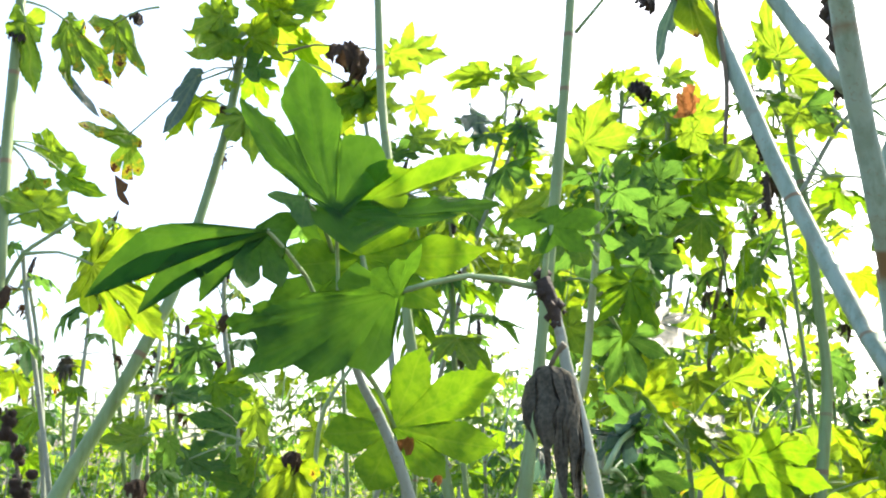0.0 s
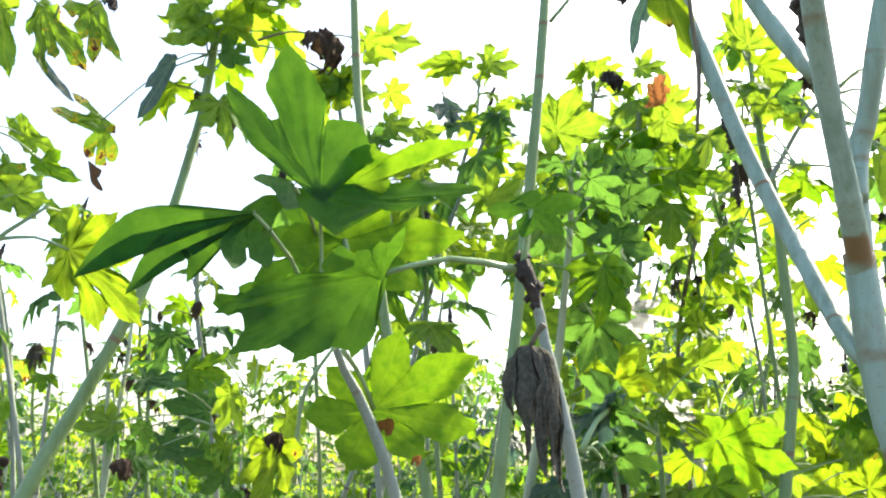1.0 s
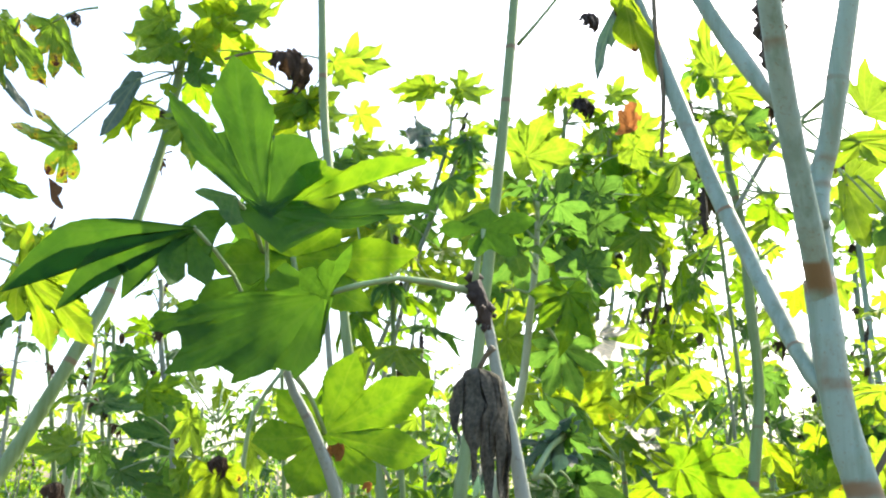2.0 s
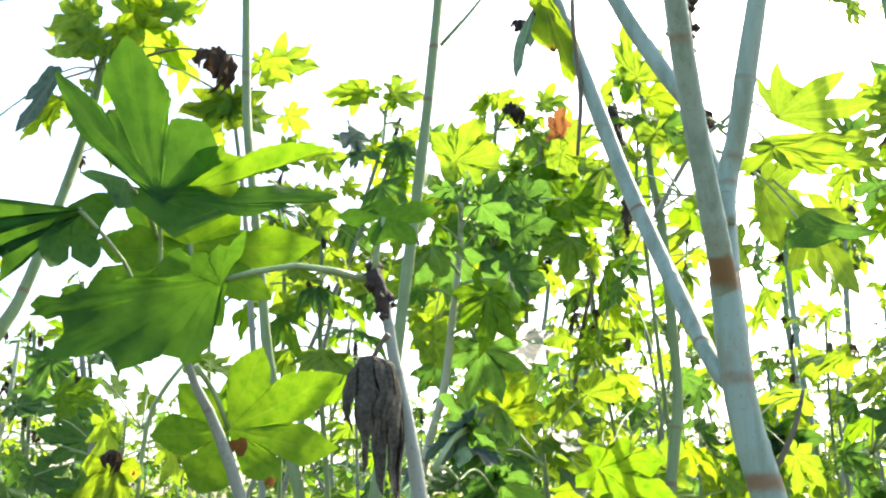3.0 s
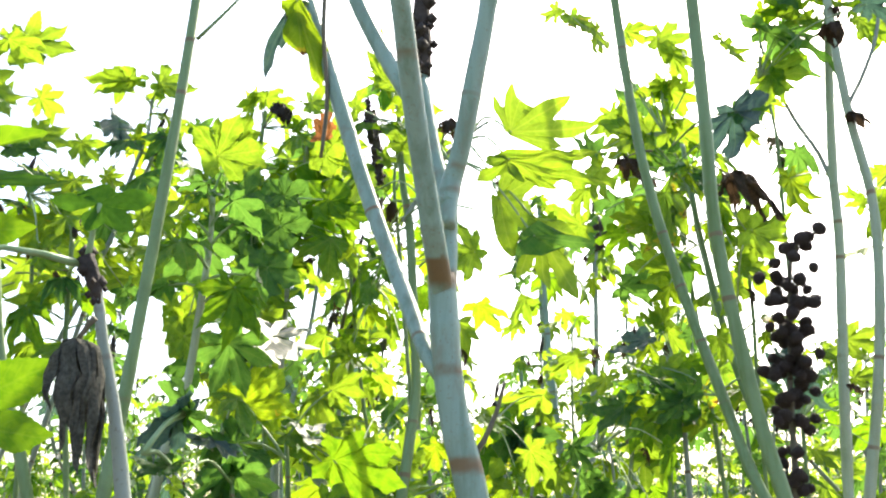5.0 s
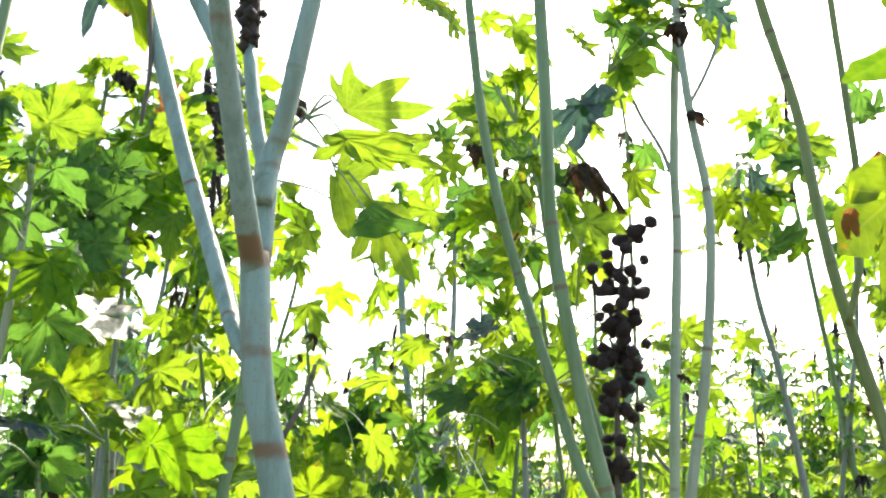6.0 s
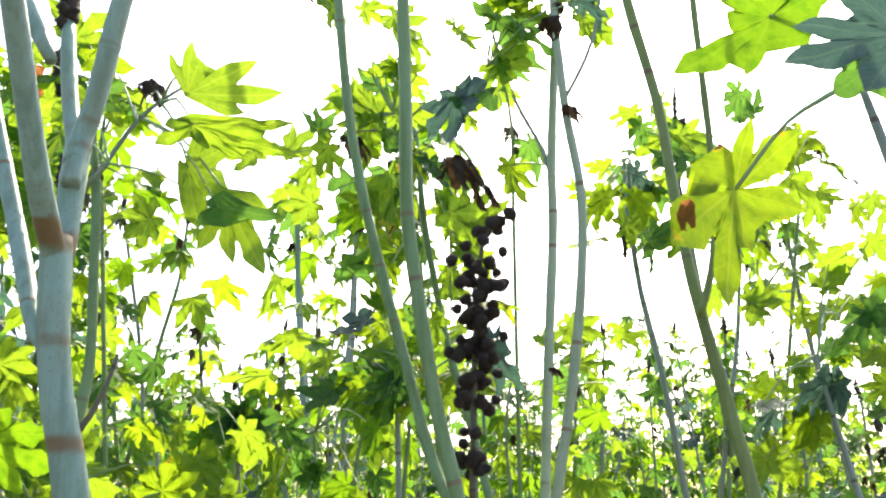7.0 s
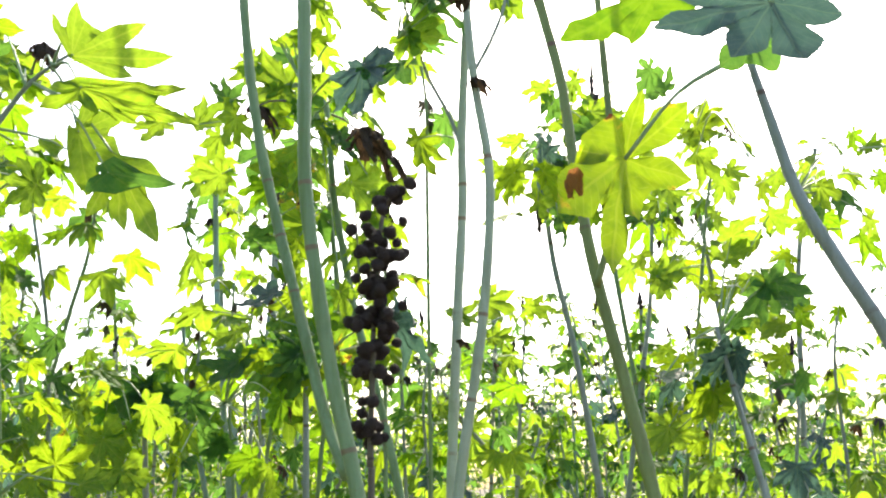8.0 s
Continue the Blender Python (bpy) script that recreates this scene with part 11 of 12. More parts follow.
shaped_leaf(castor_low, (0.112, 1.815, 1.784), (0.643, -0.028, 0.765), (-0.102, 0.987, 0.121), 0.086, ((0, 1.0, 1.32), (-56, 0.96, 1.18), (-113, 0.49, 2.03), (83, 0.86, 1.31), (131, 0.67, 1.5)), 0.2, 0.2, 510, GREEN, (0.133, 1.909, 1.757), 0.0016, "bright green leaf low in the row", 0.04, 0.0, 1.6)
shaped_leaf(castor_low_c, (0.083, 1.527, 1.625), (-0.868, -0.492, -0.065), (-0.380, 0.743, -0.550), 0.066, ((0, 1.0, 1.92), (168, 1.05, 1.83), (-92, 0.75, 2.03), (118, 0.78, 2.1), (42, 0.95, 1.59)), 0.2, 0.2, 511, DEEP_OR_SHADED, (0.086, 1.479, 1.600), 0.0016, "dark green leaf in shade low in the row", 0.04, 0.0, 1.6)
shaped_leaf(castor_thin, (0.938, 1.440, 2.061), (0.975, -0.222, -0.011), (0.222, 0.971, 0.090), 0.061, ((0, 1.0, 1.42), (-58, 1.15), (66, 0.55, 1.81), (-131, 0.63, 1.58)), 0.2, 0.2, 512, GREEN, (1.170, 1.950, 2.000), 0.0016, "small bright green leaf by the stem", 0.04, 0.0, 1.6)
shaped_leaf(castor_shade, (0.822, 2.496, 1.769), (0.686, 0.585, 0.432), (-0.383, 0.795, -0.470), 0.104, ((0, 1.0), (135, 0.67, 1.52), (49, 0.68, 1.29), (-64, 0.67, 1.51), (-133, 1.01), (-169, 0.83, 1.06)), 0.2, 0.2, 513, DEEP_OR_SHADED, (0.814, 2.504, 1.800), 0.0016, "dark blue-green star-shaped leaf in shade", 0.04, 0.0, 1.6)
shaped_leaf(castor_shade, (0.691, 2.322, 1.675), (0.871, 0.296, -0.392), (-0.415, 0.869, -0.267), 0.079, ((0, 1.0, 1.77), (77, 0.89, 1.8), (-161, 0.77, 2.06), (-89, 1.09, 1.62), (-36, 1.35, 1.18)), 0.2, 0.2, 514, GREEN, (0.800, 2.490, 1.720), 0.0016, "bright green leaf low in the row", 0.04, 0.0, 1.6)
shaped_leaf(castor_shade, (0.727, 2.269, 1.598), (0.903, 0.359, -0.238), (-0.410, 0.885, -0.219), 0.080, ((0, 1.0, 1.7), (-68, 0.79, 1.92), (-143, 1.0, 1.54), (45, 0.8, 1.69)), 0.2, 0.2, 515, GREEN, (0.800, 2.490, 1.660), 0.0016, "bright green leaf low in the row", 0.04, 0.0, 1.6)
shaped_leaf(castor_shade, (0.543, 2.244, 1.582), (-0.829, -0.529, -0.181), (-0.466, 0.833, -0.298), 0.062, ((0, 1.0, 2.16), (-132, 0.83, 2.35), (169, 1.24, 1.74), (72, 0.99, 1.96)), 0.2, 0.2, 516, GREEN, (0.780, 2.480, 1.620), 0.0016, "bright green leaf low in the row", 0.04, 0.0, 1.6)
shaped_leaf(castor_corner, (2.023, 1.775, 1.734), (1.000, 0.007, -0.030), (-0.015, 0.960, -0.281), 0.084, ((0, 1.0, 1.39), (36, 0.73, 1.55), (-146, 0.78, 1.68), (-102, 0.77, 1.58), (163, 0.62, 1.69)), 0.2, 0.2, 517, YELLOW, (1.979, 1.660, 1.800), 0.0016, "bright yellow-green leaf in the sun", 0.04, 0.0, 1.6)
shaped_leaf(castor_corner, (1.959, 1.839, 1.662), (1.000, -0.003, -0.027), (-0.005, 0.949, -0.314), 0.087, ((0, 1.0, 1.42), (-61, 0.6, 2.08), (-158, 1.05, 1.35), (116, 0.61, 2.04), (34, 1.08, 1.08)), 0.2, 0.2, 518, GREEN, (1.985, 1.660, 1.720), 0.0016, "bright green leaf low in the row", 0.04, 0.0, 1.6)
shaped_leaf(castor_corner, (2.294, 1.737, 2.007), (0.921, -0.249, -0.299), (0.105, 0.899, -0.426), 0.062, ((0, 1.0, 1.78), (176, 0.99, 1.8), (-93, 1.15, 1.43), (-124, 1.31, 1.07), (50, 1.24, 1.13)), 0.2, 0.2, 519, DEEP_OR_SHADED, (2.000, 1.660, 2.050), 0.0016, "dark blue-green leaf in shade", 0.04, 0.0, 1.6)
shaped_leaf(castor_corner, (2.314, 1.871, 1.981), (0.992, -0.116, -0.051), (0.101, 0.967, -0.234), 0.086, ((0, 1.0, 1.43), (-80, 0.78, 1.71), (-137, 0.96, 1.39), (103, 0.7, 1.91), (43, 1.0, 1.15)), 0.2, 0.2, 520, GREEN, (2.000, 1.660, 2.000), 0.0016, "green leaf lit through", 0.04, 0.0, 1.6)
shaped_leaf(castor_edge, (-0.791, 1.287, 2.288), (0.320, 0.606, -0.729), (-0.729, 0.648, 0.219), 0.116, ((0, 1.0, 0.83), (-37, 0.96, 0.52), (-23, 0.75, 1.22), (-55, 0.48, 1.13), (47, 0.22, 3.08), (129, 0.17, 2.95)), 0.2, 0.3, 600, BURNT, (-0.845, 1.239, 2.303), 0.0016, "drooping green leaf with scorched edges", 0.05, 0.0, 1.5)
shaped_leaf(castor_edge, (-0.756, 1.365, 2.325), (0.343, 0.501, -0.794), (-0.702, 0.698, 0.137), 0.101, ((0, 1.0, 0.54), (-28, 0.98, 0.61), (-45, 0.59, 1.09), (-109, 0.5, 1.39), (100, 0.23, 2.14)), 0.2, 0.3, 601, BURNT, (-0.690, 1.380, 2.360), 0.0016, "green leaf with hanging narrow lobes, tips burnt black", 0.05, 0.0, 1.5)
shaped_leaf(castor_edge, (-0.825, 1.228, 2.260), (0.018, 0.342, -0.940), (-0.756, 0.620, 0.211), 0.111, ((0, 1.0, 0.64), (39, 0.33, 1.82), (-58, 0.31, 1.89), (-142, 0.27, 2.2), (122, 0.32, 1.72)), 0.2, 0.3, 602, GREEN, (-0.845, 1.239, 2.303), 0.0016, "bright green drooping leaf on the pale cane", 0.05, 0.0, 1.5)
shaped_leaf(castor_edge, (-0.819, 1.350, 2.230), (0.430, 0.524, -0.735), (-0.821, 0.566, -0.077), 0.083, ((0, 1.0, 0.53), (-80, 0.17, 2.13)), 0.2, 0.1, 603, GLOSSY, (-0.766, 1.290, 2.290), 0.0014, "narrow drooping leaf lobe", 0.04, 0.0, 1.0)
shaped_leaf(castor_l, (-0.851, 1.635, 2.236), (-0.712, -0.687, -0.148), (-0.659, 0.725, -0.200), 0.112, ((0, 1.0, 0.56), (-39, 0.68, 0.82), (-29, 0.24, 1.7), (128, 0.3, 1.5)), 0.2, 0.3, 604, BURNT, (-0.684, 1.708, 2.400), 0.0016, "dried yellow and brown burnt leaf on a long stalk", 0.05, 0.0, 1.5)
shaped_leaf(castor_l, (-0.852, 1.639, 2.226), (-0.167, 0.385, -0.908), (-0.585, 0.702, 0.406), 0.076, ((0, 1.0, 2.24), (19, 0.94, 1.27), (-21, 0.89, 1.17)), 0.2, 0.1, 605, BURNT, None, 0.0016, "hanging lobe of a burnt leaf", 0.06, 0.0, 0.6)
shaped_leaf(castor_l, (-0.876, 1.650, 2.158), (0.206, 0.585, -0.784), (-0.598, 0.710, 0.373), 0.061, ((0, 1.0, 0.93), (9, 0.58, 1.94)), 0.2, 0.1, 606, BROWN_DRY, None, 0.0016, "dead brown leaf tip", 0.06, 0.0, 0.9)
shaped_leaf(castor_l, (-0.729, 1.643, 2.355), (-0.322, -0.191, -0.927), (-0.704, 0.704, 0.099), 0.140, ((0, 1.0, 0.53), (-13, 0.59, 0.75), (-96, 0.15, 1.92), (-178, 0.14, 2.26)), 0.2, 0.1, 607, GLOSSY, (-0.684, 1.708, 2.400), 0.0016, "glossy drooping leaf seen from below", 0.05, 0.0, 1.0)
shaped_leaf(castor_mass, (0.150, 1.912, 2.224), (0.640, 0.015, -0.768), (-0.329, 0.909, -0.257), 0.054, ((0, 1.0, 1.61), (-169, 0.91, 1.64), (90, 1.19, 1.27), (-91, 1.17, 1.29), (134, 1.02, 1.37)), 0.2, 0.3, 628, DEEP_OR_SHADED, (0.093, 2.420, 2.250), 0.0016, "dark blue-green star-shaped leaf in shade", 0.05, 0.0, 1.5)
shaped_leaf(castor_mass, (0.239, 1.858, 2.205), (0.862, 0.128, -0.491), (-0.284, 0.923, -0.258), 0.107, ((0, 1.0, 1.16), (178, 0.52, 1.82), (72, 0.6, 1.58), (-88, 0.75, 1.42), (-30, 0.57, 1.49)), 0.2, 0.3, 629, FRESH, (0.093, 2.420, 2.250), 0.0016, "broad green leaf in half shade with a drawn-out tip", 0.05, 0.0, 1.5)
shaped_leaf(castor_mass, (0.084, 1.930, 2.174), (0.808, 0.262, -0.527), (-0.390, 0.909, -0.146), 0.059, ((0, 1.0, 1.79), (-104, 1.1, 1.54), (70, 1.03, 1.45), (172, 0.87, 1.71)), 0.2, 0.3, 618, DEEP_OR_SHADED, (0.093, 2.420, 2.200), 0.0016, "dark green leaf shaded by the head", 0.05, 0.0, 1.5)
shaped_leaf(castor_mass, (0.259, 2.276, 2.513), (-0.133, -0.223, 0.966), (-0.277, 0.944, 0.180), 0.071, ((0, 1.0, 1.5), (31, 0.82, 1.22), (-29, 0.62, 2.1), (-86, 0.28, 3.93), (103, 0.67, 0.89)), 0.2, 0.3, 619, RUST_DRY, (0.259, 2.312, 2.536), 0.0016, "rust-brown dried leaf glowing against the light", 0.2, 0.0, 1.0, 0.12)
shaped_leaf(castor_right, (1.026, 0.920, 1.912), (0.287, 0.136, 0.948), (-0.052, 0.991, -0.126), 0.028, ((0, 1.0, 1.69), (-111, 0.58, 2.9), (164, 0.96, 1.5), (93, 0.58, 2.48)), 0.2, 0.3, 630, RUST_DRY, None, 0.0016, "rust-brown burnt patch of leaf", 0.3, 0.0, 1.0, 0.12)
shaped_leaf(castor_sheen, (0.136, 1.923, 1.935), (-0.590, -0.797, -0.127), (-0.558, 0.516, -0.650), 0.131, ((0, 1.0, 0.53), (-31, 0.47), (-176, 1.02, 0.52), (157, 1.02, 0.35), (47, 1.22, 0.47), (18, 1.23, 0.5), (-157, 0.81, 0.55)), 0.2, 0.12, 631, SHEEN, (0.155, 2.379, 1.942), 0.002, "glossy leaf shining white in the sun", 0.1, 0.0, 1.0)
shaped_leaf(castor_low, (0.214, 1.719, 1.720), (-0.885, -0.289, 0.366), (-0.465, 0.499, -0.731), 0.045, ((0, 1.0, 1.13), (170, 1.41, 0.72), (-122, 1.33, 0.76), (74, 1.57, 0.65)), 0.2, 0.12, 632, SHEEN, (0.133, 1.909, 1.757), 0.0016, "glossy leaf shining white in the sun", 0.1, 0.0, 1.0)
shaped_leaf(castor_low_b, (0.236, 1.673, 1.634), (-0.727, 0.313, 0.612), (-0.432, 0.484, -0.761), 0.053, ((0, 1.0, 0.84), (165, 1.07, 1.22), (-82, 0.7, 1.33)), 0.2, 0.12, 633, SHEEN, (0.285, 1.918, 1.590), 0.0016, "glossy leaf shining white in the sun", 0.1, 0.0, 1.0)
shaped_leaf(near_castor, (-0.169, 0.929, 1.639), (0.721, 0.285, 0.632), (-0.322, 0.945, -0.058), 0.012, ((0, 1.0, 2.22), (-86, 0.8, 2.79), (172, 0.7, 2.84), (83, 0.69, 2.56)), 0.2, 0.2, 634, RUST_DRY, None, 0.0016, "red-brown burnt spot of leaf", 0.4, 0.0, 1.0, 0.12)
shaped_leaf(near_castor, (-0.137, 0.935, 1.609), (0.651, 0.264, 0.711), (-0.289, 0.953, -0.089), 0.006, ((0, 1.0, 2.72), (-112, 0.93, 2.93), (148, 0.82, 3.31)), 0.2, 0.2, 635, RUST_DRY, None, 0.0016, "red-brown burnt spot of leaf", 0.4, 0.0, 1.0, 0.12)
shaped_leaf(castor_mass, (0.125, 1.873, 2.059), (0.856, 0.138, -0.498), (-0.272, 0.940, -0.207), 0.073, ((0, 1.0, 1.86), (175, 0.68, 2.26), (62, 0.86, 1.8), (-65, 1.12, 1.66), (-103, 1.0, 1.4)), 0.2, 0.3, 636, DEEP_OR_SHADED, (0.090, 2.420, 2.150), 0.0016, "large dark green leaf in the shade of the head", 0.05, 0.0, 1.5)
shaped_leaf(castor_mass, (0.147, 1.898, 2.154), (0.964, 0.196, 0.178), (-0.198, 0.980, -0.006), 0.067, ((0, 1.0, 1.74), (130, 0.71, 2.2), (-80, 0.85, 2.25), (-129, 0.83, 1.89), (41, 0.81, 1.72)), 0.2, 0.3, 637, DEEP_OR_SHADED, (0.093, 2.420, 2.250), 0.0016, "large dark green leaf in the shade of the head", 0.05, 0.0, 1.5)
shaped_leaf(castor_edge, (-0.811, 1.315, 2.087), (0.620, 0.735, -0.276), (-0.741, 0.664, 0.103), 0.050, ((0, 1.0, 1.33), (126, 0.74, 1.41), (164, 0.81), (-162, 0.51, 1.68), (-36, 0.72, 1.72)), 0.2, 0.3, 608, GREEN, (-0.837, 1.245, 2.077), 0.0016, "green leaf low on the pale cane", 0.05, 0.0, 1.5)
shaped_leaf(castor_edge, (-0.781, 1.322, 2.048), (0.546, 0.734, -0.403), (-0.822, 0.563, -0.087), 0.063, ((0, 1.0, 0.89), (64, 0.58, 1.54), (-170, 0.35, 2.97), (-74, 0.51, 1.89)), 0.2, 0.3, 609, FRESH, (-0.837, 1.245, 2.077), 0.0016, "darker green leaf with a drawn-out tip", 0.05, 0.0, 1.5)
shaped_leaf(castor_edge, (-0.810, 1.286, 2.032), (-0.350, -0.295, -0.889), (-0.749, 0.659, 0.076), 0.037, ((0, 1.0, 1.72), (107, 0.7, 2.45), (-106, 0.49, 2.99), (52, 0.79, 2.01)), 0.2, 0.3, 610, BURNT, (-0.837, 1.245, 2.077), 0.0016, "scorched leaf with brown patches", 0.05, 0.0, 1.5)
shaped_leaf(castor_edge, (-0.797, 1.285, 1.984), (-0.663, -0.746, 0.057), (-0.745, 0.665, 0.049), 0.063, ((0, 1.0, 1.59), (53, 0.56, 2.31), (-134, 0.86, 1.34), (-178, 0.8, 1.8), (141, 0.77, 1.69)), 0.2, 0.3, 611, GREEN, (-0.828, 1.251, 1.949), 0.0016, "bright green leaf low on the pale cane", 0.05, 0.0, 1.5)
shaped_leaf(castor_edge, (-0.769, 1.373, 1.984), (0.569, 0.613, -0.548), (-0.714, 0.699, 0.040), 0.068, ((0, 1.0, 1.39), (-164, 0.42, 2.65), (-52, 0.59, 2.11), (44, 0.43, 2.1)), 0.2, 0.3, 612, GREEN, (-0.828, 1.251, 1.949), 0.0016, "bright green leaf low on the pale cane", 0.05, 0.0, 1.5)
shaped_leaf(castor_l, (-0.690, 1.636, 2.477), (-0.647, -0.425, -0.633), (-0.686, 0.687, 0.241), 0.080, ((0, 1.0, 1.07), (-41, 0.68, 1.38), (40, 0.57, 1.9), (-88, 0.55, 1.68), (176, 0.53, 1.89)), 0.2, 0.3, 613, GREEN, (-0.684, 1.708, 2.400), 0.0016, "bright green leaf of the head", 0.05, 0.0, 1.5)
shaped_leaf(castor_l, (-0.677, 1.643, 2.428), (-0.563, -0.501, -0.657), (-0.739, 0.661, 0.130), 0.096, ((0, 1.0, 0.89), (-23, 0.62, 1.16), (54, 0.38, 2.33), (115, 0.45, 1.85), (-155, 0.41, 1.86)), 0.2, 0.3, 614, GREEN, (-0.684, 1.708, 2.400), 0.0016, "bright green leaf of the head", 0.05, 0.0, 1.5)
shaped_leaf(castor_l, (-0.625, 1.638, 2.430), (0.595, 0.686, -0.419), (-0.663, 0.713, 0.226), 0.075, ((0, 1.0, 0.9), (-23, 0.47, 1.9), (34, 0.68, 1.54), (97, 0.76, 1.37), (161, 0.42, 1.96)), 0.2, 0.3, 615, YELLOW, (-0.684, 1.708, 2.400), 0.0016, "yellow-green leaf lit through", 0.05, 0.0, 1.5)
shaped_leaf(castor_l, (-0.625, 1.681, 2.390), (-0.305, -0.429, -0.850), (-0.687, 0.717, -0.115), 0.056, ((0, 1.0, 1.61), (99, 0.75, 1.75), (-138, 0.81, 1.99), (160, 0.59, 2.05)), 0.2, 0.3, 616, DEEP_OR_SHADED, (-0.684, 1.708, 2.400), 0.0016, "shaded leaf below the head", 0.05, 0.0, 1.5)
shaped_leaf(castor_l, (-0.680, 1.673, 2.361), (-0.121, 0.142, -0.982), (-0.682, 0.708, 0.186), 0.029, ((0, 1.0, 2.92), (-46, 0.76, 2.8), (46, 0.79, 2.46)), 0.2, 0.3, 617, GREEN, (-0.684, 1.708, 2.400), 0.0016, "small green leaf on the stem", 0.05, 0.0, 1.5)
shaped_leaf(forked_castor, (0.133, 1.166, 2.249), (0.332, 0.327, -0.885), (-0.208, 0.940, 0.270), 0.121, ((0, 1.0), (-11, 0.62, 1.33), (-77, 0.2, 2.22)), 0.2, 0.08, 620, YELLOW, (0.153, 1.212, 2.271), 0.002, "bright yellow-green leaf hanging beside the pale branch", 0.1, 0.0, 0.95)
shaped_leaf(forked_castor, (0.127, 1.187, 2.254), (-0.326, 0.023, -0.945), (-0.499, 0.845, 0.193), 0.122, ((0, 1.0, 0.39), (10, 0.55, 0.76)), 0.2, 0.1, 621, GLOSSY, (0.153, 1.212, 2.271), 0.002, "folded dark half of the hanging leaf", 0.08, 0.0, 1.0)
shaped_leaf(forked_castor, (0.136, 1.179, 2.247), (0.347, 0.365, -0.864), (-0.210, 0.928, 0.308), 0.035, ((0, 1.0, 1.33), (-61, 0.67, 1.49), (28, 0.76, 1.17)), 0.2, 0.1, 622, BURNT, None, 0.002, "burnt orange leaf top", 0.3, 0.0, 0.8)
shaped_leaf(castor_bright, (0.311, 1.496, 2.294), (-0.364, -0.316, 0.876), (-0.279, 0.935, 0.221), 0.102, ((0, 1.0, 0.71), (23, 0.76, 0.75), (55, 0.43, 1.44), (-103, 0.61, 1.08), (-61, 0.67), (-21, 0.49, 1.16)), 0.2, 0.3, 623, GREEN, (0.352, 1.677, 2.340), 0.0016, "bright green palmate leaf on an upright stalk", 0.05, 0.0, 1.5)
shaped_leaf(castor_bright, (0.334, 1.524, 2.272), (0.712, -0.016, 0.702), (-0.187, 0.959, 0.211), 0.052, ((0, 1.0, 1.13), (-46, 1.41, 0.94), (-73, 1.02, 1.38), (87, 0.42, 2.49), (-151, 0.43, 2.4)), 0.2, 0.3, 624, YELLOW, (0.352, 1.677, 2.280), 0.0016, "yellow-green leaf lit through", 0.05, 0.0, 1.5)
shaped_leaf(castor_bright, (0.343, 1.519, 2.204), (0.787, 0.311, -0.533), (-0.260, 0.950, 0.171), 0.069, ((0, 1.0), (-120, 0.56, 1.75), (86, 0.58, 1.7), (-154, 0.59, 1.3), (-20, 0.39, 2.72)), 0.2, 0.3, 625, GREEN, (0.352, 1.677, 2.220), 0.0016, "bright green leaf by the dark buds", 0.05, 0.0, 1.5)
shaped_leaf(castor_bright, (0.349, 1.486, 2.202), (0.760, 0.127, -0.637), (-0.215, 0.975, -0.062), 0.050, ((0, 1.0, 1.41), (69, 0.93, 1.52), (26, 0.53, 2.48)), 0.2, 0.3, 626, DEEP_OR_SHADED, (0.352, 1.677, 2.220), 0.0016, "shaded leaf lobe by the dark buds", 0.05, 0.0, 1.5)
shaped_leaf(castor_bright, (0.249, 1.489, 2.245), (0.393, -0.098, 0.914), (-0.206, 0.959, 0.192), 0.043, ((0, 1.0, 1.24), (92, 0.43, 2.63), (-167, 0.7, 2.07), (-37, 0.56, 2.02)), 0.2, 0.3, 627, GREEN, (0.352, 1.677, 2.260), 0.0016, "small curled green leaf", 0.05, 0.0, 1.5)

# ---------------------------------------------------------------- the field behind
def field_plant(seed, height, leaves, size, where):
    """A slender plant of the further rows: a leaning stem, one or two side shoots, a leafy head on each."""
    rng = random.Random(seed)
    p = plant("castor_plant", where, "slender castor plant of the further rows with a leafy head", group="castor plants of the further rows")
    x, y, z = where
    lean = Vector((rng.uniform(-.25, .25), rng.uniform(-.15, .15), 0))
    top = Vector(where) + lean + Vector((0, 0, height))
    mid = Vector(where) + lean * rng.uniform(0.1, 0.6) + Vector((0, 0, height * 0.5))
    cane_mat = rng.choice((PALE_CANE, GREEN_CANE, GREY_CANE, GREY_CANE))
    cane("stem", p, [(*where, 0.014), (*mid, 0.010), (*top, 0.006)], cane_mat, 7, 0.11, seed, "", 0.06)
    crown(p, top, (lean.x, lean.y, height), leaves, size, seed + 1, 0.95, "far", FIELD, 0.9, 1.15, -25, 0.002, True)
    for k in range(rng.choice((1, 2, 2))):
        f = rng.uniform(0.5, 0.8)
        foot = mid.lerp(top, (f - 0.5) * 2)
        a = rng.uniform(0, 6.28)
        end = foot + Vector((math.cos(a) * 0.25, math.sin(a) * 0.25, height * rng.uniform(0.14, 0.25)))
        half = foot.lerp(end, 0.5) + Vector((math.cos(a) * 0.05, math.sin(a) * 0.05, 0))
        cane("branch", p, [(*foot, 0.009), (*half, 0.008), (*end, 0.006)], cane_mat, 6, 0.1, seed + k, "", 0.06)
        crown(p, end, (0, 0, 1), leaves // 2 + 2, size * 0.9, seed + 9 + k, 0.4, "far", FIELD, 0.9, 1.0, -20, 0.002, True)
    scraps(p, top, 3, seed, 0.6, False)
    if rng.random() < 0.8:
        buds(p, [(*top, 0.007), (top.x + 0.01, top.y, top.z + 0.04, 0.011), (top.x + 0.015, top.y, top.z + 0.09, 0.004)], seed)
    return p


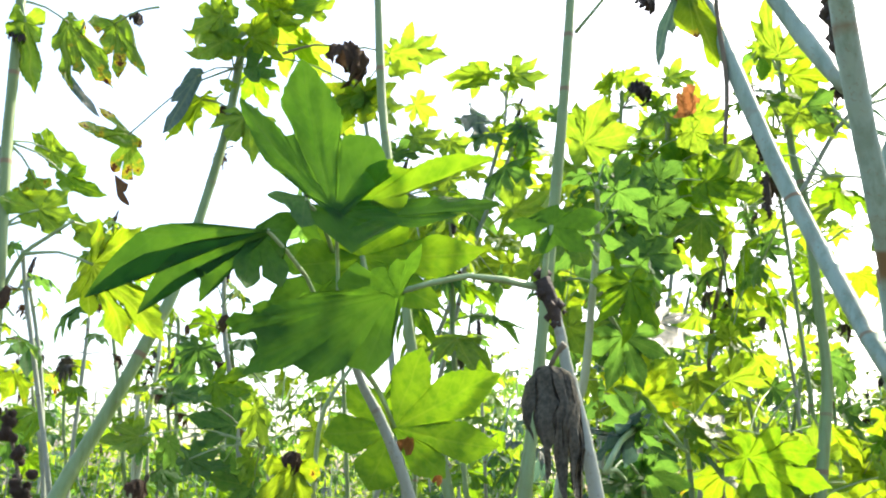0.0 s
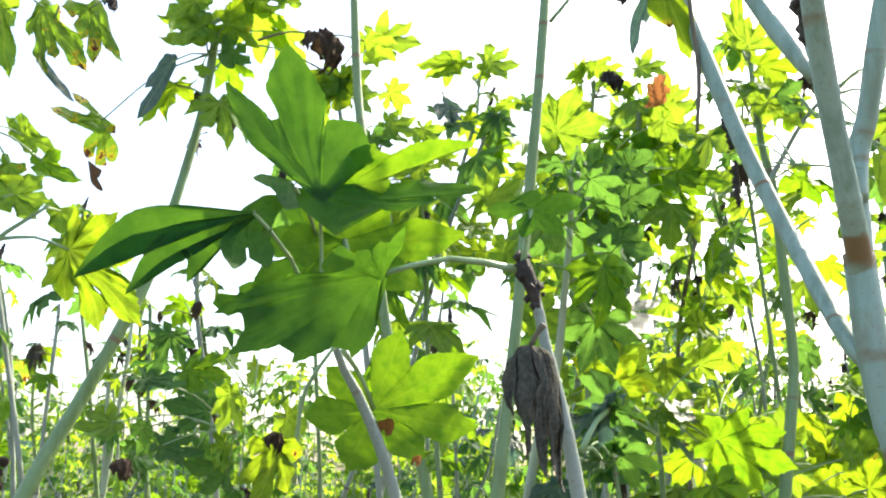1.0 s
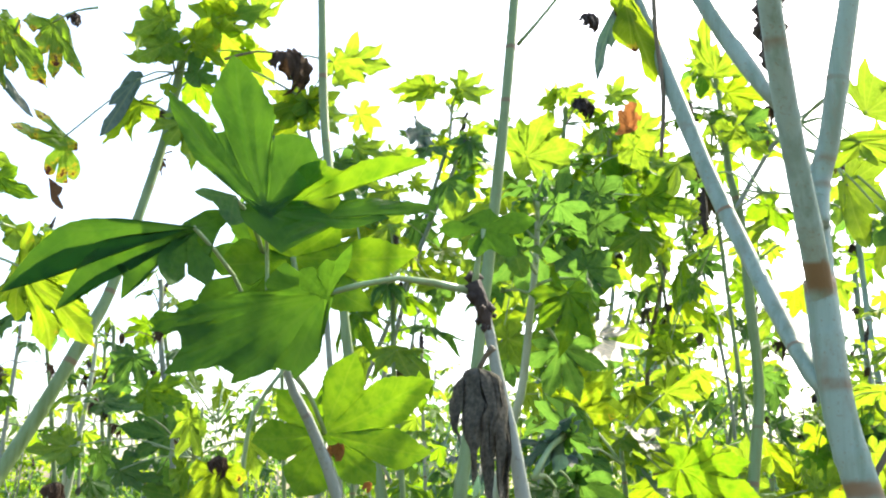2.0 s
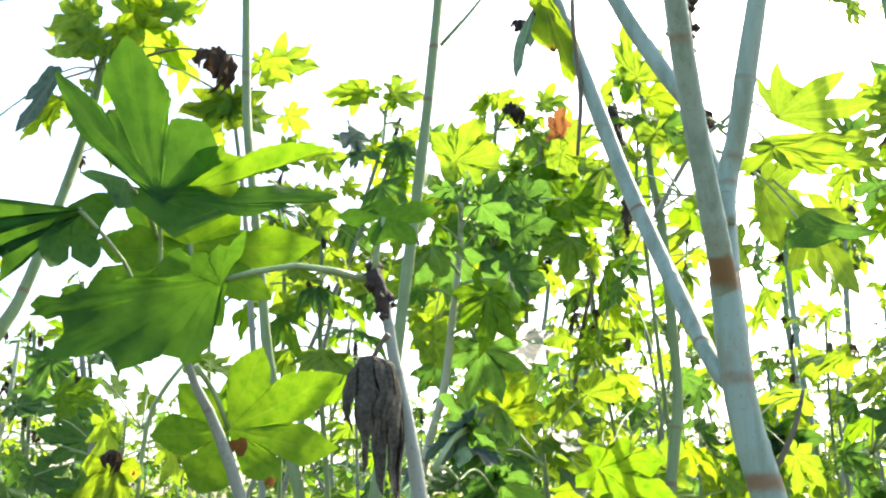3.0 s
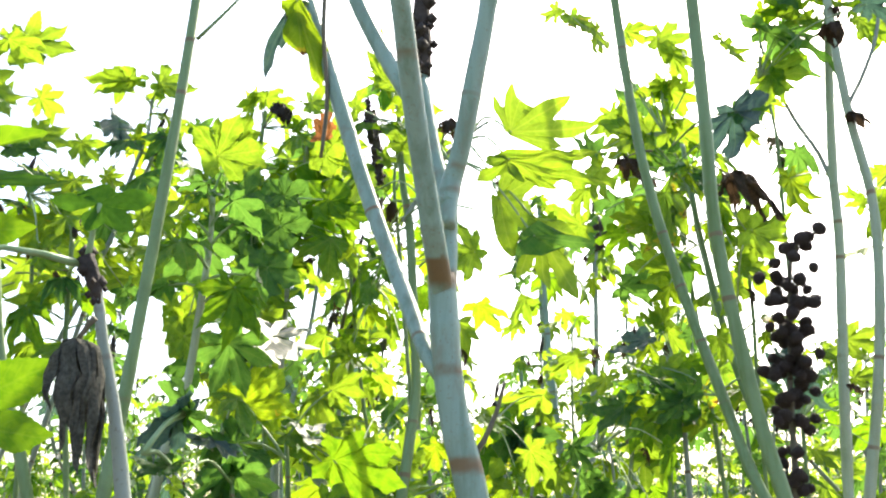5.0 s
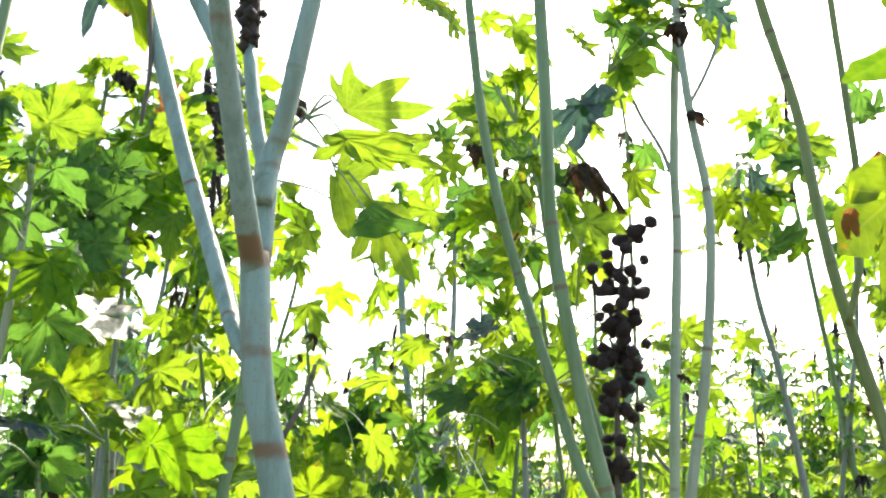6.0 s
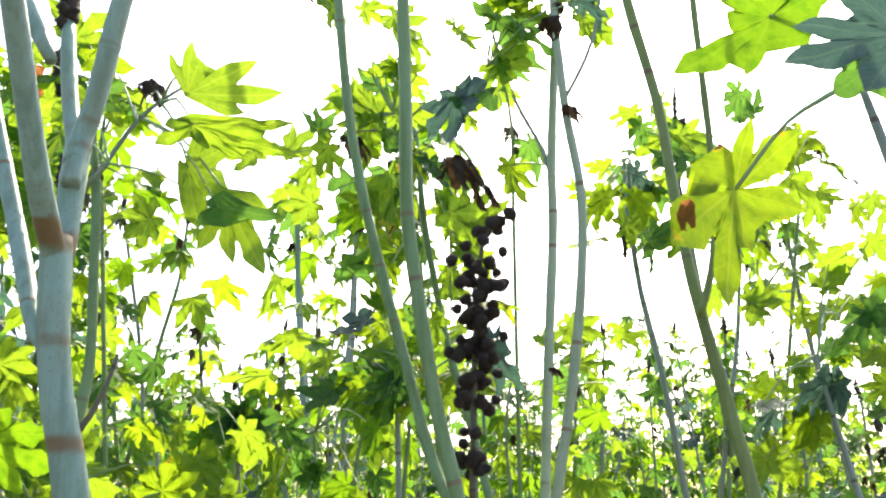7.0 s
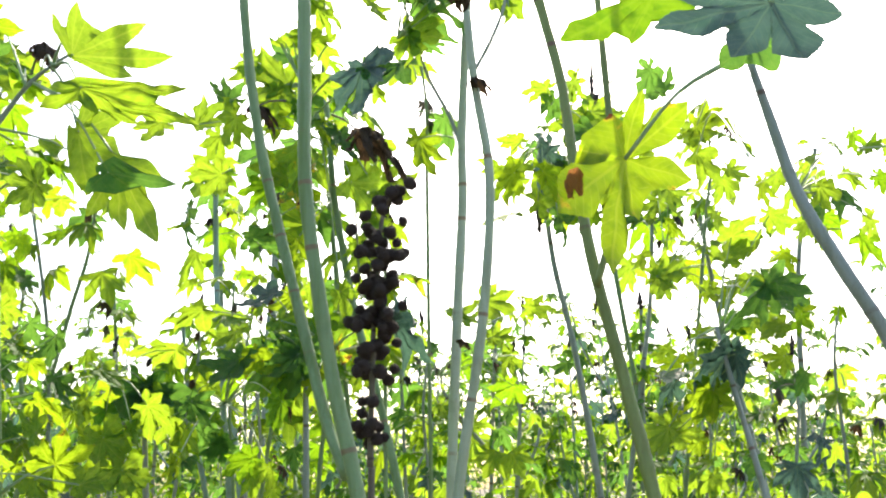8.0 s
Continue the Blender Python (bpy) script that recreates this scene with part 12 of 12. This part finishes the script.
KINDS = [field_plant(300 + 7 * k, 2.2 + 0.1 * k, 18 + k % 3, 0.102 + 0.006 * (k % 3), (-14.0 + 1.5 * k, 20.0, 0.0)) for k in range(7)]


def scatter():
    """Rows of further plants, thicker away from the path."""
    rng = random.Random(41)
    for row in range(7):
        far = 4.0 + row * 0.85
        count = int(6 + row * 1.6)
        for k in range(count):
            turn = radians(-31 + 84 * (k + rng.uniform(0.05, 0.95)) / count)
            d = far + rng.uniform(-0.35, 0.35)
            kind = rng.choice(KINDS)
            s = rng.uniform(0.84, 1.06) * (0.75 if turn < -0.12 else 1.0)
            m = Matrix.Translation((d * math.sin(turn), d * math.cos(turn), 0)) @ Matrix.Rotation(rng.uniform(0, 6.28), 4, "Z") @ Matrix.Scale(s, 4)
            copy_thing(kind, m)


scatter()


def far_field():
    """The far rows as one mass of stems and leaves."""
    rng = random.Random(77)
    tiny = [blade(s, 5 if s % 2 else 7, 3, 0.19, 0.4, 0.3, 0.08, 0.0, ()) for s in range(4)]
    verts, faces, uvs, which = [], [], [], []
    for k in range(900):
        turn = radians(-42 + 105 * rng.random())
        d = 7.5 + 34 * rng.random() ** 1.5
        base = Vector((d * math.sin(turn), d * math.cos(turn), 0))
        h = rng.uniform(2.0, 3.1) * (0.8 if turn < -0.1 else 1.0)
        n = len(verts)
        for z, r in ((0, 0.012), (h, 0.006)):
            for a in (0, 2.1, 4.2):
                verts.append(base + Vector((math.cos(a) * r, math.sin(a) * r, z)))
                uvs.append((0.5, 0))
        for a in range(3):
            faces.append((n + a, n + (a + 1) % 3, n + 3 + (a + 1) % 3, n + 3 + a))
            which.append(1)
        for q in range(40):
            v, f, u = rng.choice(tiny)
            a = rng.uniform(0, 6.28)
            out = Vector((math.cos(a), math.sin(a), 0))
            c = base + out * rng.uniform(0.05, 0.3) + Vector((0, 0, h * (1 - 0.68 * rng.random() ** 1.3)))
            m = aim(c, out + Vector((0, 0, rng.uniform(-1, 0.2))), Vector((0, 0, 1)) + out * rng.uniform(0, 1), rng.uniform(0.065, 0.12))
            n = len(verts)
            verts += [m @ p for p in v]
            uvs += u
            faces += [tuple(n + i for i in g) for g in f]
            which += [rng.choice((0, 0, 2))] * len(f)
    me = mesh_from("far_castor_rows", verts, faces, [GREEN, GREY_CANE, DEEP_OR_SHADED], uvs)
    me.polygons.foreach_set("material_index", which)
    tagged(new("far_castor_rows", me), "far rows of green castor plants closing the field", "castor field", kind="stuff")


far_field()
